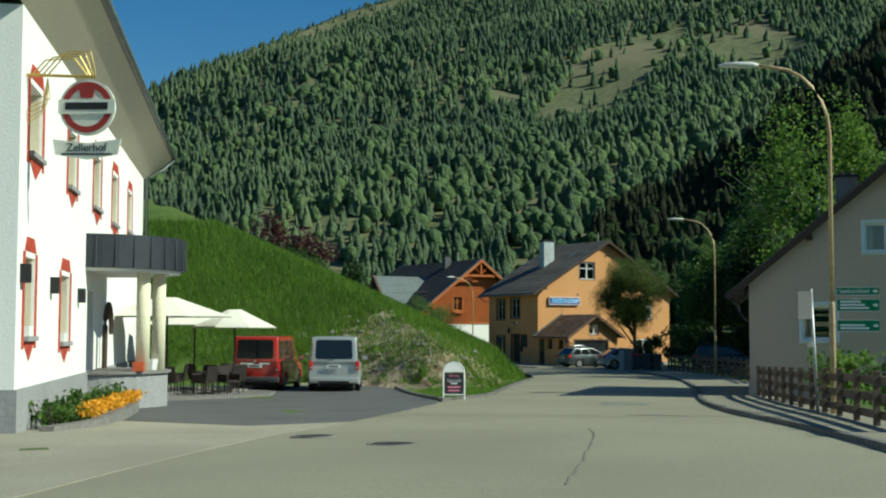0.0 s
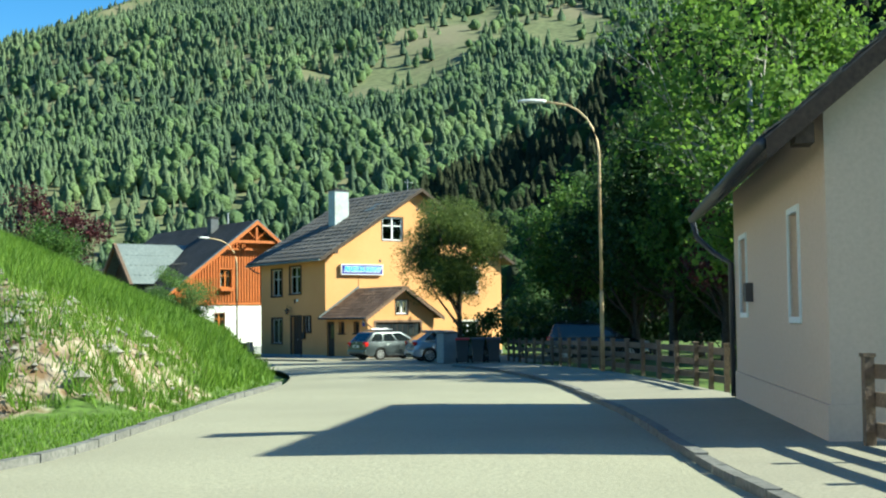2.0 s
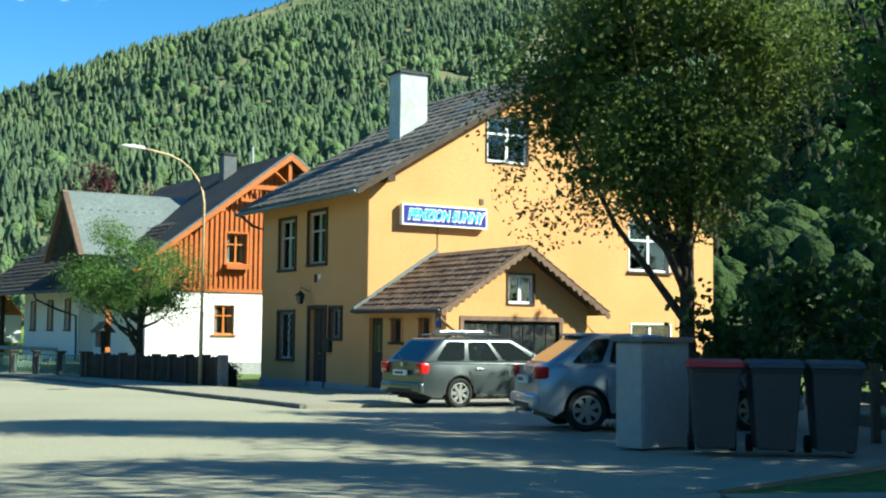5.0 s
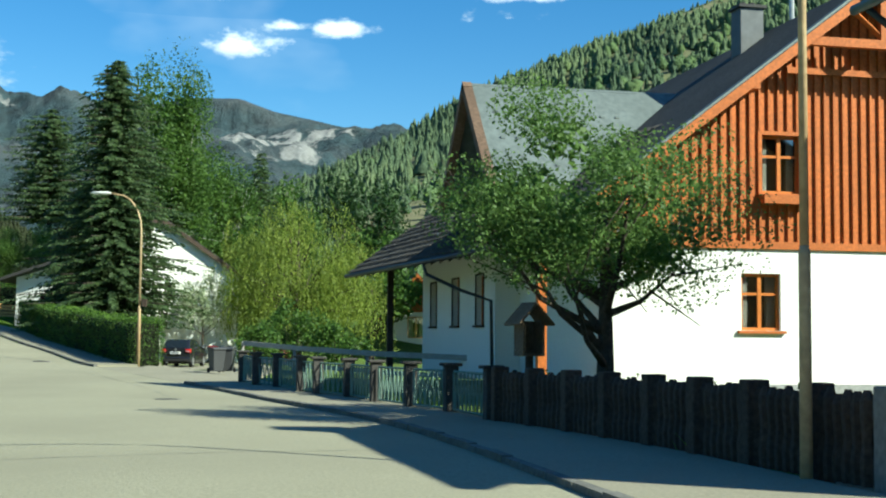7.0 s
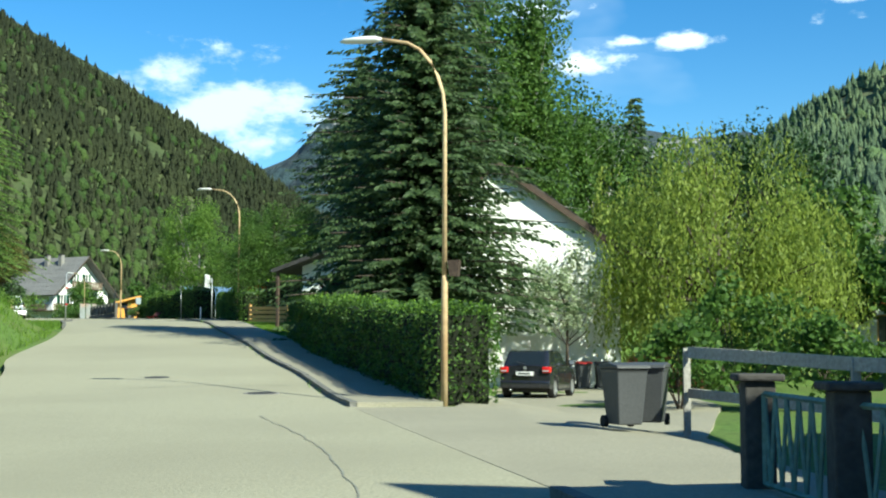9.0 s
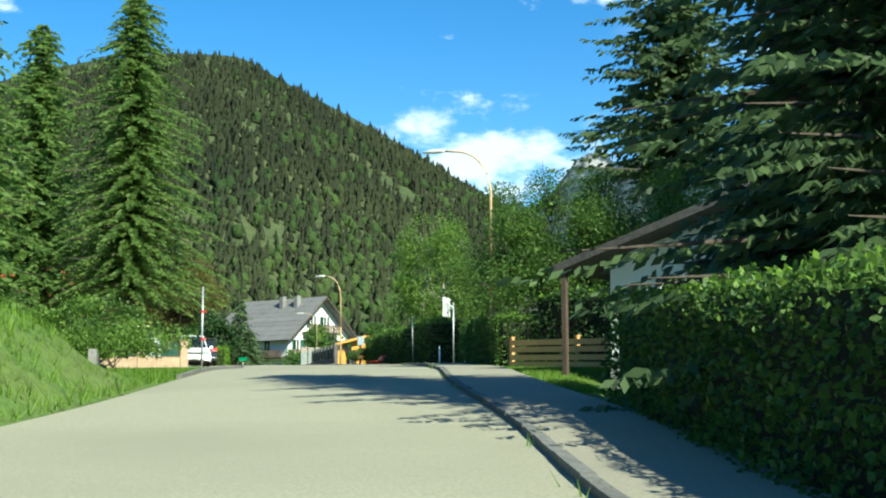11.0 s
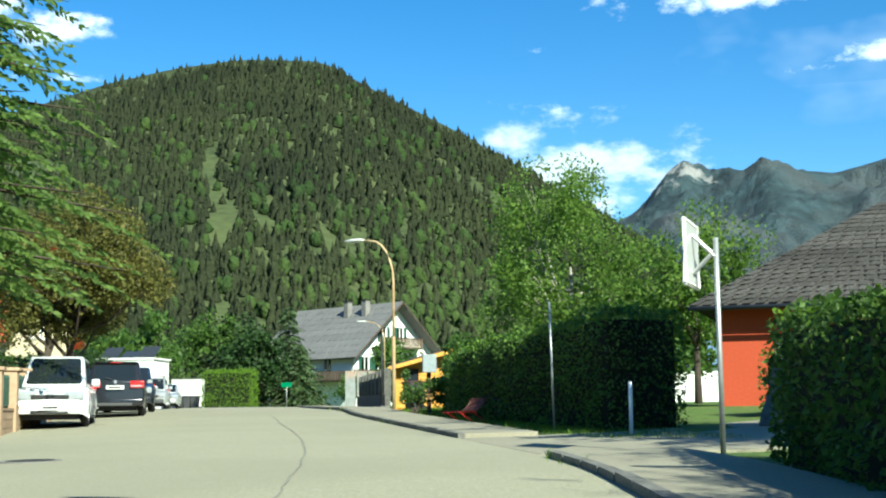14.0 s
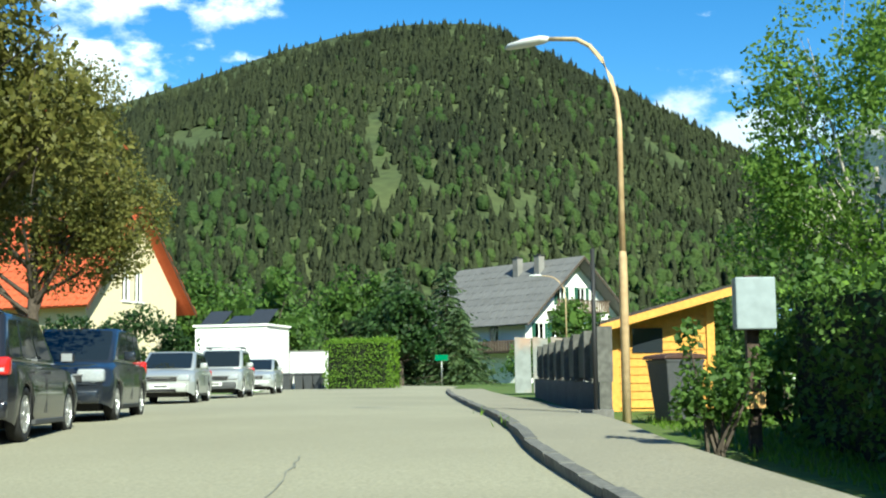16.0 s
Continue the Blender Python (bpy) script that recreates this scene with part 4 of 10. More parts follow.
def roof_pieces(parent, name, a, b, c, d, material, across, down, thick=0.03, single=False):
    """Rows of roofing on the slope a b (eave) to d c (ridge): every course its own overlapping piece."""
    a, b, c, d = (Vector(q) for q in (a, b, c, d))
    n = max(1, int((d - a).length / down))
    nn = (b - a).cross(d - a).normalized()
    if nn.z < 0:
        nn = -nn
    for r in range(n):
        u0, u1 = r / n, min(1.0, (r + 1.25) / n)
        p0, p1 = a + (d - a) * u0, b + (c - b) * u0
        q0, q1 = a + (d - a) * u1, b + (c - b) * u1
        s = Shape()
        m2 = max(1, int((p1 - p0).length / across))
        sh = 0.5 * (r % 2)
        for k in range(-1, m2 + 1):
            t0, t1 = max(0, (k + sh) / m2), min(1, (k + 1 + sh) / m2 - 0.012)
            if t1 - t0 < 0.01:
                continue
            lift = nn * (thick + random.uniform(0, 0.022))
            w = [p0.lerp(p1, t0) + lift, p0.lerp(p1, t1) + lift, q0.lerp(q1, t1) + nn * 0.006, q0.lerp(q1, t0) + nn * 0.006]
            if single:
                part("roof_tile", Shape().slab(*w, 0.022), material, parent)
            else:
                s.slab(*w, 0.022)
        if not single:
            tagged(part("roof_course", s, material, parent), "", "", "", "stuff")


def chimney(parent, x, y, z0, z1, w, d, body_mat=CONCRETE, cap=BLACKP):
    c = part("chimney", Shape().box(x - w / 2, y - d / 2, z0, x + w / 2, y + d / 2, z1), body_mat, parent)
    part("chimney_cap", Shape().box(x - w / 2 - 0.07, y - d / 2 - 0.07, z1, x + w / 2 + 0.07, y + d / 2 + 0.07, z1 + 0.08), cap, c)
    for k in (-0.2, 0.2):
        part("flue", Shape().tube([(x + k * w, y, z1 + 0.08), (x + k * w, y, z1 + 0.2)], 0.09, 8), cap, c)
    return c


def gutter(parent, pts, r=0.07, material=ZINC, name="gutter"):
    return part(name, Shape().tube(pts, r, 8), material, parent, "", True)


def front(x, y, z, ang=0):
    """The frame of a wall: x along it, y inwards."""
    return pose(x, y, z, 0, 0, ang)


# -- yellow guest house --
YH = thing("house", pose(59.46, 70.716, -0.78), "ochre guest house with a weathered grey gable roof and blue sign", "house")
W, D, EZ = 13.8, 7.6, 6.2
RZ = EZ + (W / 2) * 0.593
g_holes = [(4.2, 7.2, 5.75, 8.62), (10.0, 3.95, 11.75, 5.6), (10.1, 0.9, 11.8, 2.15)]
part("wall", wall_shape([(0, 0), (W, 0), (W, EZ), (W / 2, RZ), (0, EZ)], g_holes), PLASTERY, YH)
s_holes = [(7.6 - 6.2, 3.85, 7.6 - 5.0, 5.5), (7.6 - 4.0, 3.95, 7.6 - 2.75, 5.6), (7.6 - 6.2, 0.9, 7.6 - 5.02, 2.42), (7.6 - 3.85, 0.02, 7.6 - 2.78, 2.5), (7.6 - 2.4, 1.6, 7.6 - 1.66, 2.5)]
side_m = front(0, D, 0, -90)
part("wall", placed(wall_shape([(0, 0), (D - 0.325, 0), (D - 0.325, EZ), (0, EZ)], [h for h in s_holes]), side_m), PLASTERY, YH)
part("wall", Shape().box(W - 0.32, 0.325, 0, W, D, EZ), PLASTERY, YH)
part("wall", placed(wall_shape([(0.325, 0), (W - 0.325, 0), (W - 0.325, EZ), (W / 2, RZ - 0.2), (0.325, EZ)], []), pose(0, D - 0.32, 0)), PLASTERY, YH)
part("plinth", Shape().box(-0.05, 0.0, -0.3, 0.0, D, 0.22).box(-0.05, -0.05, -0.3, W, 0.0, 0.22), PLINTH, YH)
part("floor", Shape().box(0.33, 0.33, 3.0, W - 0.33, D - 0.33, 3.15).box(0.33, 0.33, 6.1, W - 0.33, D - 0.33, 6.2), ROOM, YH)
I4 = Matrix.Identity(4)
window(YH, I4, *g_holes[0], WHITE, (WOODD, 0.06, 0.02), (1, 1), None, 0.05, 0.22)
window(YH, I4, *g_holes[1], WHITE, (WHITE, 0.05, 0.02), (1, 1), WOODD, 0.08, 0.45)
window(YH, I4, *g_holes[2], WHITE, (WHITE, 0.05, 0.02), (1, 0), None, 0.08, 0.2)
for h in (s_holes[0], s_holes[1]):
    window(YH, side_m, *h, SHADEW, (WOODD, 0.09, 0.05), (1, 1), WOODD, 0.1, 0.35)
for h in (s_holes[2], s_holes[4]):
    w = window(YH, side_m, *h, WHITE, (WOODD, 0.09, 0.05), (1, 0), WOODD, 0.1, 0.3)
    grille = Shape()
    x0, z0, x1, z1 = h
    kk = 6
    for j in range(-kk, kk + 1):
        for sg in (1, -1):
            a, b = (x0 + (x1 - x0) * j / kk, z0), (x0 + (x1 - x0) * (j + kk) / kk, z1)
            t0, t1 = max(0, -j / kk), min(1, 1 - j / kk)
            if t1 > t0:
                p = [(a[0] + (b[0] - a[0]) * t, z0 + (z1 - z0) * (t if sg > 0 else 1 - t)) for t in (t0, t1)]
                grille.tube([(p[0][0], 0.0, p[0][1]), (p[1][0], 0.0, p[1][1])], 0.012, 4)
    part("window_grille", placed(grille, side_m), BLACKP, w)
door = part("door", placed(Shape().box(3.75, 0.16, 0.05, 4.82, 0.22, 2.5), side_m), WOODD, YH, "dark carved wooden front door")
dp = Shape()
for zz in (0.25, 1.0, 1.75):
    dp.box(3.87, 0.135, zz, 4.24, 0.16, zz + 0.6).box(4.33, 0.135, zz, 4.7, 0.16, zz + 0.6)
part("door_panel", placed(dp, side_m), WOODD, door)
part("door_handle", placed(Shape().tube([(4.28, 0.13, 1.1), (4.28, 0.08, 1.1), (4.42, 0.08, 1.1)], 0.015, 6), side_m), STEEL, door)
part("door_casing", placed(Shape().box(3.62, -0.05, 0, 3.75, 0.02, 2.62).box(4.82, -0.05, 0, 4.95, 0.02, 2.62).box(3.75, -0.05, 2.5, 4.82, 0.02, 2.62), side_m), WOODD, YH)
part("door_step", placed(Shape().box(3.5, -0.5, -0.3, 5.1, 0.0, 0.03), side_m), PLINTH, YH)
wl_ = part("wall_lantern", placed(Shape().tube([(3.75, 0, 3.05), (3.75, -0.35, 3.2), (3.75, -0.35, 3.0)], 0.015, 6), side_m), BLACKP, YH)
part("lantern_glass", placed(Shape().tube([(3.75, -0.35, 2.66), (3.75, -0.35, 2.93)], [0.1, 0.16], 6), side_m), GLASS, wl_)
part("lantern_roof", placed(Shape().tube([(3.75, -0.35, 2.932), (3.75, -0.35, 3.0), (3.75, -0.35, 3.08)], [0.2, 0.12, 0.02], 6), side_m), BLACKP, wl_)
part("number_plate", placed(Shape().box(4.05, -0.02, 3.35, 4.22, 0.0, 3.62), side_m), WOODD, YH)
part("number_plate", placed(Shape().box(4.34, -0.02, 3.45, 4.5, 0.0, 3.6), side_m), WHITE, YH)
part("letter_box", placed(Shape().box(5.05, -0.12, 1.15, 5.35, 0.0, 1.55), side_m), BLACKP, YH)
# roof
ov, fo = 0.7, 0.55
eL, eR = (-ov, EZ - ov * 0.593), (W + ov, EZ - ov * 0.593)
rt = RZ + 0.22
for nm, e in (("roof", eL), ("roof", eR)):
    part(nm, Shape().slab((e[0], -fo, e[1] + 0.16), (e[0], D + fo, e[1] + 0.16), (W / 2, D + fo, rt), (W / 2, -fo, rt), 0.12), SLATE2, YH)
roof_pieces(YH, "roof_course", (eL[0] - 0.03, -fo - 0.02, eL[1] + 0.17), (eL[0] - 0.03, D + fo, eL[1] + 0.17), (W / 2, D + fo, rt + 0.01), (W / 2, -fo - 0.02, rt + 0.01), SLATE2, 0.62, 0.5, 0.03)
part("barge_board", Shape().prism([(eL[0], eL[1] - 0.02), (W / 2, rt - 0.2), (W / 2, rt), (eL[0], eL[1] + 0.17)], "y", -fo - 0.03, -fo).prism([(eR[0], eR[1] - 0.02), (eR[0], eR[1] + 0.17), (W / 2, rt), (W / 2, rt - 0.2)], "y", -fo - 0.03, -fo), WOODD, YH, "weathered grey barge boards")
part("purlin", Shape().box(0.35, -fo + 0.03, EZ + 0.06, 0.6, 0.1, EZ + 0.28).box(W - 0.6, -fo + 0.03, EZ + 0.06, W - 0.35, 0.1, EZ + 0.28), WOODD, YH)
gutter(YH, [(eL[0] - 0.08, -fo, eL[1] + 0.08), (eL[0] - 0.08, D + fo, eL[1] + 0.02)])
gutter(YH, [(eL[0] - 0.05, D + 0.3, eL[1]), (-0.3, D + 0.25, eL[1] - 0.35), (0.12, D + 0.08, eL[1] - 0.5), (0.12, D + 0.08, 0.1)], 0.05, ZINCD, "downpipe")
chimney(YH, 3.7, 4.1, 7.9, 10.55, 1.05, 0.75, mat("chimney_plaster", (0.42, 0.46, 0.46), 0.9, 0.15, 8, 1.2, 0.3, stain=(0.3, 0.25, 0.2)))
part("skylight", Shape().slab((4.6, 1.8, 9.19), (4.6, 2.5, 9.19), (5.5, 2.5, 9.72), (5.5, 1.8, 9.72), 0.05), ZINC, YH)
part("antenna", Shape().tube([(7.3, 1.5, 10.3), (7.3, 1.5, 11.3)], 0.02, 5).tube([(7.0, 1.5, 11.1), (7.7, 1.5, 11.1)], 0.012, 4), STEEL, YH)
vents = [(4.0, 5.9), (7.6, 5.95), (9.3, 5.6), (9.6, 5.2), (6.9, 9.2), (7.2, 8.1)]
for a, b in vents:
    part("wall_vent", Shape().box(a - 0.07, -0.03, b - 0.09, a + 0.07, 0.0, b + 0.09), TILEB, YH)
# sign
sg = part("sign_board", Shape().box(1.02, -0.22, 5.02, 4.08, -0.05, 5.66), mat("sign_white", (0.75, 0.75, 0.72), 0.4, 0.05, 10, 1, 0.0), YH, "blue sign board with white border")
part("sign_face", Shape().box(1.07, -0.226, 5.07, 4.03, -0.221, 5.61), mat("sign_navy", (0.03, 0.03, 0.22), 0.4, 0.1, 10, 1, 0.0), sg)


def lettering(text, parent, mx, size, material, name="lettering", depth=0.004, shear=0.0, spacing=1.0, width=None, bold=0.0):
    cu = bpy.data.curves.new(name, "FONT")
    cu.body, cu.size, cu.extrude, cu.shear, cu.space_character = text, size, depth, shear, spacing
    cu.align_x, cu.align_y = "CENTER", "CENTER"
    cu.offset = bold
    tmp = bpy.data.objects.new(name, cu)
    scene.collection.objects.link(tmp)
    bpy.context.view_layer.update()
    dg = bpy.context.evaluated_depsgraph_get()
    me = bpy.data.meshes.new_from_object(tmp.evaluated_get(dg))
    bpy.data.objects.remove(tmp)
    if width:
        xx = [v.co.x for v in me.vertices]
        k = width / (max(xx) - min(xx))
        for v in me.vertices:
            v.co.x *= k
    me.transform(mx)
    me.materials.clear()
    me.materials.append(material)
    ob = new(name, me)
    ob.parent = parent
    return ob


UPR = Matrix.Rotation(radians(90), 4, "X")
lettering("PENZION SUNNY", sg, Matrix.Translation((2.55, -0.233, 5.34)) @ UPR, 0.40, mat("letter_cyan", (0.03, 0.4, 0.8), 0.4, 0.05, 10, 1, 0.0), shear=0.25, width=2.75, bold=0.014)
lettering("PENZION SUNNY", sg, Matrix.Translation((2.565, -0.229, 5.33)) @ UPR, 0.45, WHITE, shear=0.25, width=2.84, bold=0.034)
part("cable", Shape().tube([(2.4, -0.02, 3.95), (2.4, -0.02, 5.02)], 0.012, 4), TILEB, YH)
# porch wing
PX, PY, PE, PR = 4.75, -4.4, 2.55, 4.05
pm = front(0, 0, 0, -90)
p_holes = [(0.12, 0.05, 0.95, 2.2), (1.5, 1.5, 2.05, 2.15), (3.05, 1.5, 3.6, 2.15)]
part("porch_wall", placed(wall_shape([(0, 0), (4.4 - 0.3, 0), (4.4 - 0.3, PE), (0, PE)], p_holes, 0.28), pm), PLASTERY, YH)
f_holes = [(0.55, 0.02, 3.75, 2.12), (2.0, 2.6, 2.85, 3.4)]
fm = pose(0, PY, 0)
part("porch_wall", placed(wall_shape([(0, 0), (PX, 0), (PX, PE), (PX / 2, PR), (0, PE)], f_holes, 0.28), fm), PLASTERY, YH)
part("porch_wall", Shape().box(PX - 0.28, PY + 0.3, 0, PX, -0.002, PE), PLASTERY, YH)
part("plinth", Shape().box(-0.04, PY, -0.3, 0.0, 0, 0.16), PLINTH, YH)
part("side_door", placed(Shape().box(0.12, 0.12, 0.05, 0.95, 0.17, 2.2), pm), WOODD, YH, "dark brown plank side door")
sd = Shape()
for k in range(3):
    sd.box(0.24 + k * 0.24, 0.105, 1.2, 0.38 + k * 0.24, 0.12, 2.0)
part("door_glass", placed(sd, pm), GLASS, YH)
for h in p_holes[1:]:
    w = window(YH, pm, *h, WOODD, (PLASTERY, 0.06, 0.03), (1, 0), WOODD, 0.12, 0.0)
    gr = Shape()
    for k in range(4):
        xx = h[0] + (h[2] - h[0]) * (k + 0.5) / 4
        gr.tube([(xx, -0.09, h[1] - 0.05), (xx, -0.09, h[3] + 0.05)], 0.01, 4)
    gr.tube([(h[0] - 0.08, -0.09, h[1]), (h[2] + 0.08, -0.09, h[1])], 0.012, 4).tube([(h[0] - 0.08, -0.09, h[3]), (h[2] + 0.08, -0.09, h[3])], 0.012, 4)
    part("window_grille", placed(gr, pm), BLACKP, w)
window(YH, fm, *f_holes[1], WHITE, (WOODD, 0.05, 0.03), (1, 0), None, 0.06, 0.35)
gd = part("garage_door", placed(Shape().box(0.55, 0.1, 0.02, 3.75, 0.16, 2.12), fm), WOODD, YH, "dark timber double garage door")
gd2 = Shape()
for k in range(8):
    a = 0.62 + k * 0.39
    gd2.box(a, 0.07, 0.1, a + 0.33, 0.1, 1.2)
gg = Shape()
for k in range(8):
    a = 0.62 + k * 0.39
    gg.box(a, 0.075, 1.28, a + 0.33, 0.1, 2.02)
part("door_panel", placed(gd2, fm), WOODD, gd)
part("door_glass", placed(gg, fm), GLASS, gd)
part("door_casing", placed(Shape().box(0.43, -0.03, 0, 0.55, 0.1, 2.24).box(3.75, -0.03, 0, 3.87, 0.1, 2.24).box(0.55, -0.03, 2.12, 3.75, 0.1, 2.24), fm), TILEB, YH)
for sgn, e0 in ((1, -0.45), (-1, PX + 0.45)):
    sl = (PR - PE) / (PX / 2)
    ez = PE - 0.45 * sl + 0.12
    part("porch_roof", Shape().slab((e0, PY - 0.45, ez), (e0, 0, ez), (PX / 2, 0, PR + 0.14), (PX / 2, PY - 0.45, PR + 0.14), 0.08), WOODD, YH)
    roof_pieces(YH, "roof_course", (e0, PY - 0.48, ez + 0.02), (e0, -0.01, ez + 0.02), (PX / 2, -0.01, PR + 0.16), (PX / 2, PY - 0.48, PR + 0.16), TILEB, 0.3, 0.3, 0.03, True)
    bb = Shape()
    for k in range(14):
        u0, u1 = k / 14, (k + 1) / 14
        xa, xb = e0 + (PX / 2 - e0) * u0, e0 + (PX / 2 - e0) * u1
        za, zb = ez + (PR + 0.14 - ez) * u0, ez + (PR + 0.14 - ez) * u1
        mid, zm = (xa + xb) / 2, (za + zb) / 2
        bb.prism([(xa, za - 0.02), (xa, za - 0.16), (mid, zm - 0.24), (xb, zb - 0.16), (xb, zb - 0.02)], "y", PY - 0.5, PY - 0.47)
    part("scalloped_board", bb, TILEB, YH)
part("flashing", Shape().slab((-0.5, -0.06, PE - 0.05), (-0.5, 0.0, PE - 0.05), (PX / 2, 0.0, PR + 0.3), (PX / 2, -0.06, PR + 0.3), 0.12), ZINC, YH)
gutter(YH, [(-0.52, PY - 0.45, PE - 0.2), (-0.52, 0, PE - 0.16)], 0.06, ZINCD)
gutter(YH, [(-0.52, PY - 0.3, PE - 0.22), (-0.3, PY - 0.35, PE - 0.5), (0.25, PY - 0.1, PE - 0.75), (0.3, PY - 0.1, 0.1)], 0.05, TILEB, "downpipe")
part("parking_sign", Shape().box(-0.03, PY + 0.25, 1.9, -0.01, PY + 0.5, 2.25), mat("sign_blue", (0.02, 0.06, 0.35), 0.4, 0.05, 10, 1, 0), YH)
lettering("P", YH, Matrix.Translation((-0.036, PY + 0.375, 2.12)) @ Matrix.Rotation(radians(-90), 4, "Z") @ UPR, 0.17, WHITE)

# -- orange timber house --
OH = thing("house", pose(59.7, 91.0, -0.5), "farmhouse with orange timber gable over white walls, dark roof", "house")
OW, OD = 12.5, 15.5
OB, OE = 3.4, 4.6
ORZ = 9.35
osl = (ORZ - OE) / (OW / 2 + 0.001)
low_holes = [(3.1, 1.4, 4.07, 2.7), (8.4, 1.4, 9.4, 2.7)]
part("wall", wall_shape([(0, 0), (OW, 0), (OW, OB), (0, OB)], low_holes), PLASTERW, OH)
up_holes = [(3.62, 4.55, 4.6, 5.9), (8.0, 4.55, 9.0, 5.9)]
part("gable_wall", placed(wall_shape([(0, OB + 0.004), (OW, OB + 0.004), (OW, OE), (OW / 2, ORZ), (0, OE)], up_holes, 0.28), pose(0, 0.03, 0)), WOODO, OH, "orange-stained timber gable")
k = 0
xk = 0.02
while xk < OW - 0.1:
    top = OE + osl * (xk + 0.02 if xk < OW / 2 else OW - xk - 0.2)
    zz = [(OB - 0.1, top - 0.02)]
    for h in up_holes:
        if h[0] - 0.16 < xk < h[2] + 0.02:
            zz = [(OB - 0.1, h[1] - 0.25), (h[3] + 0.1, top - 0.02)]
    for a, b in zz:
        if b > a:
            part("gable_plank", Shape().box(xk, -0.035, a, xk + 0.05, 0.03, b), WOODO, OH)
    xk += 0.235
    k += 1
part("timber_band", Shape().box(-0.05, -0.07, OB - 0.14, OW + 0.05, -0.038, OB + 0.03).box(OW / 2 - 2.0, -0.08, 7.35, OW / 2 + 2.0, -0.036, 7.5), WOODO, OH)
for h in low_holes + up_holes:
    off = pose(0, 0.0, 0) if h in low_holes else pose(0, 0.03, 0)
    w = window(OH, off, *h, mat("frame_orange", (0.48, 0.15, 0.025), 0.5, 0.15, 14, 1, 0.1), (WOODO, 0.09, 0.06) if h in up_holes else None, (1, 1), WOODO, 0.1, 0.2)
    if h in up_holes:
        part("flower_box", placed(Shape().box(h[0] - 0.08, -0.34, h[1] - 0.26, h[2] + 0.08, -0.09, h[1] - 0.06), off), WOODO, w)
part("wall", placed(wall_shape([(0, 0), (8.3, 0), (8.3, OE), (0, OE)], []), front(0, 8.3 + 0.325, 0, -90)), PLASTERW, OH)
part("wall", Shape().box(OW - 0.3, 0.325, 0, OW, OD, OE).box(0.3, OD - 0.3, 0, OW - 0.302, OD, OE), PLASTERW, OH)
part("plinth", Shape().box(-0.02, -0.03, -0.4, OW, 0.0, 0.18), PLINTH, OH)
oo, of = 1.0, 1.0
zL = OE - oo * osl + 0.25
roofz = ORZ + 0.25
part("roof", Shape().slab((-oo, -of, zL), (-oo, OD + 0.6, zL), (OW / 2, OD + 0.6, roofz), (OW / 2, -of, roofz), 0.16), SLATE, OH)
part("roof", Shape().slab((OW + oo, -of, zL), (OW + oo, OD + 0.6, zL), (OW / 2, OD + 0.6, roofz), (OW / 2, -of, roofz), 0.16), SLATE, OH)
roof_pieces(OH, "roof_course", (-oo, -of + 0.25, zL + 0.01), (-oo, OD + 0.6, zL + 0.01), (OW / 2, OD + 0.6, roofz + 0.01), (OW / 2, -of + 0.25, roofz + 0.01), SLATE, 0.35, 0.34, 0.025)
for sgn, e0 in ((1, -oo), (-1, OW + oo)):
    part("verge_flashing", Shape().slab((e0, -of - 0.02, zL + 0.03), (e0, -of + 0.26, zL + 0.03), (OW / 2, -of + 0.26, roofz + 0.04), (OW / 2, -of - 0.02, roofz + 0.04), 0.05), ZINC, OH)
    part("barge_board", Shape().prism([(e0, zL - 0.28), (OW / 2, roofz - 0.34), (OW / 2, roofz - 0.06), (e0, zL - 0.04)], "y", -of - 0.03, -of + 0.03), WOODO, OH)
tr = Shape()
tr.box(OW / 2 - 1.9, -of + 0.1, ORZ - 1.5, OW / 2 + 1.9, -of + 0.26, ORZ - 1.3)
tr.box(OW / 2 - 0.08, -of + 0.1, ORZ - 1.3, OW / 2 + 0.08, -of + 0.26, ORZ + 0.1)
for sgn in (-1, 1):
    tr.tube([(OW / 2, -of + 0.18, ORZ - 1.25), (OW / 2 + sgn * 0.85, -of + 0.18, ORZ - 0.55)], 0.07, 4)
    tr.box(OW / 2 + sgn * 3.2 - 0.1, -of + 0.05, OE + osl * (OW / 2 - 3.2) - 0.15, OW / 2 + sgn * 3.2 + 0.1, 0.0, OE + osl * (OW / 2 - 3.2) + 0.08)
    tr.box(OW / 2 + sgn * 5.3 - 0.1, -of + 0.05, OE + osl * (OW / 2 - 5.3) - 0.15, OW / 2 + sgn * 5.3 + 0.1, 0.0, OE + osl * (OW / 2 - 5.3) + 0.08)
part("gable_truss", tr, WOODO, OH)
chimney(OH, 5.5, 4.6, 8.7, 10.05, 0.65, 0.6, mat("chimney_sheet", (0.1, 0.105, 0.11), 0.5, 0.15, 6, 1, 0.05, metal=0.5))
part("exhaust_pipe", Shape().tube([(6.6, 4.2, 9.4), (6.6, 4.2, 10.5)], 0.07, 8), STEEL, OH)
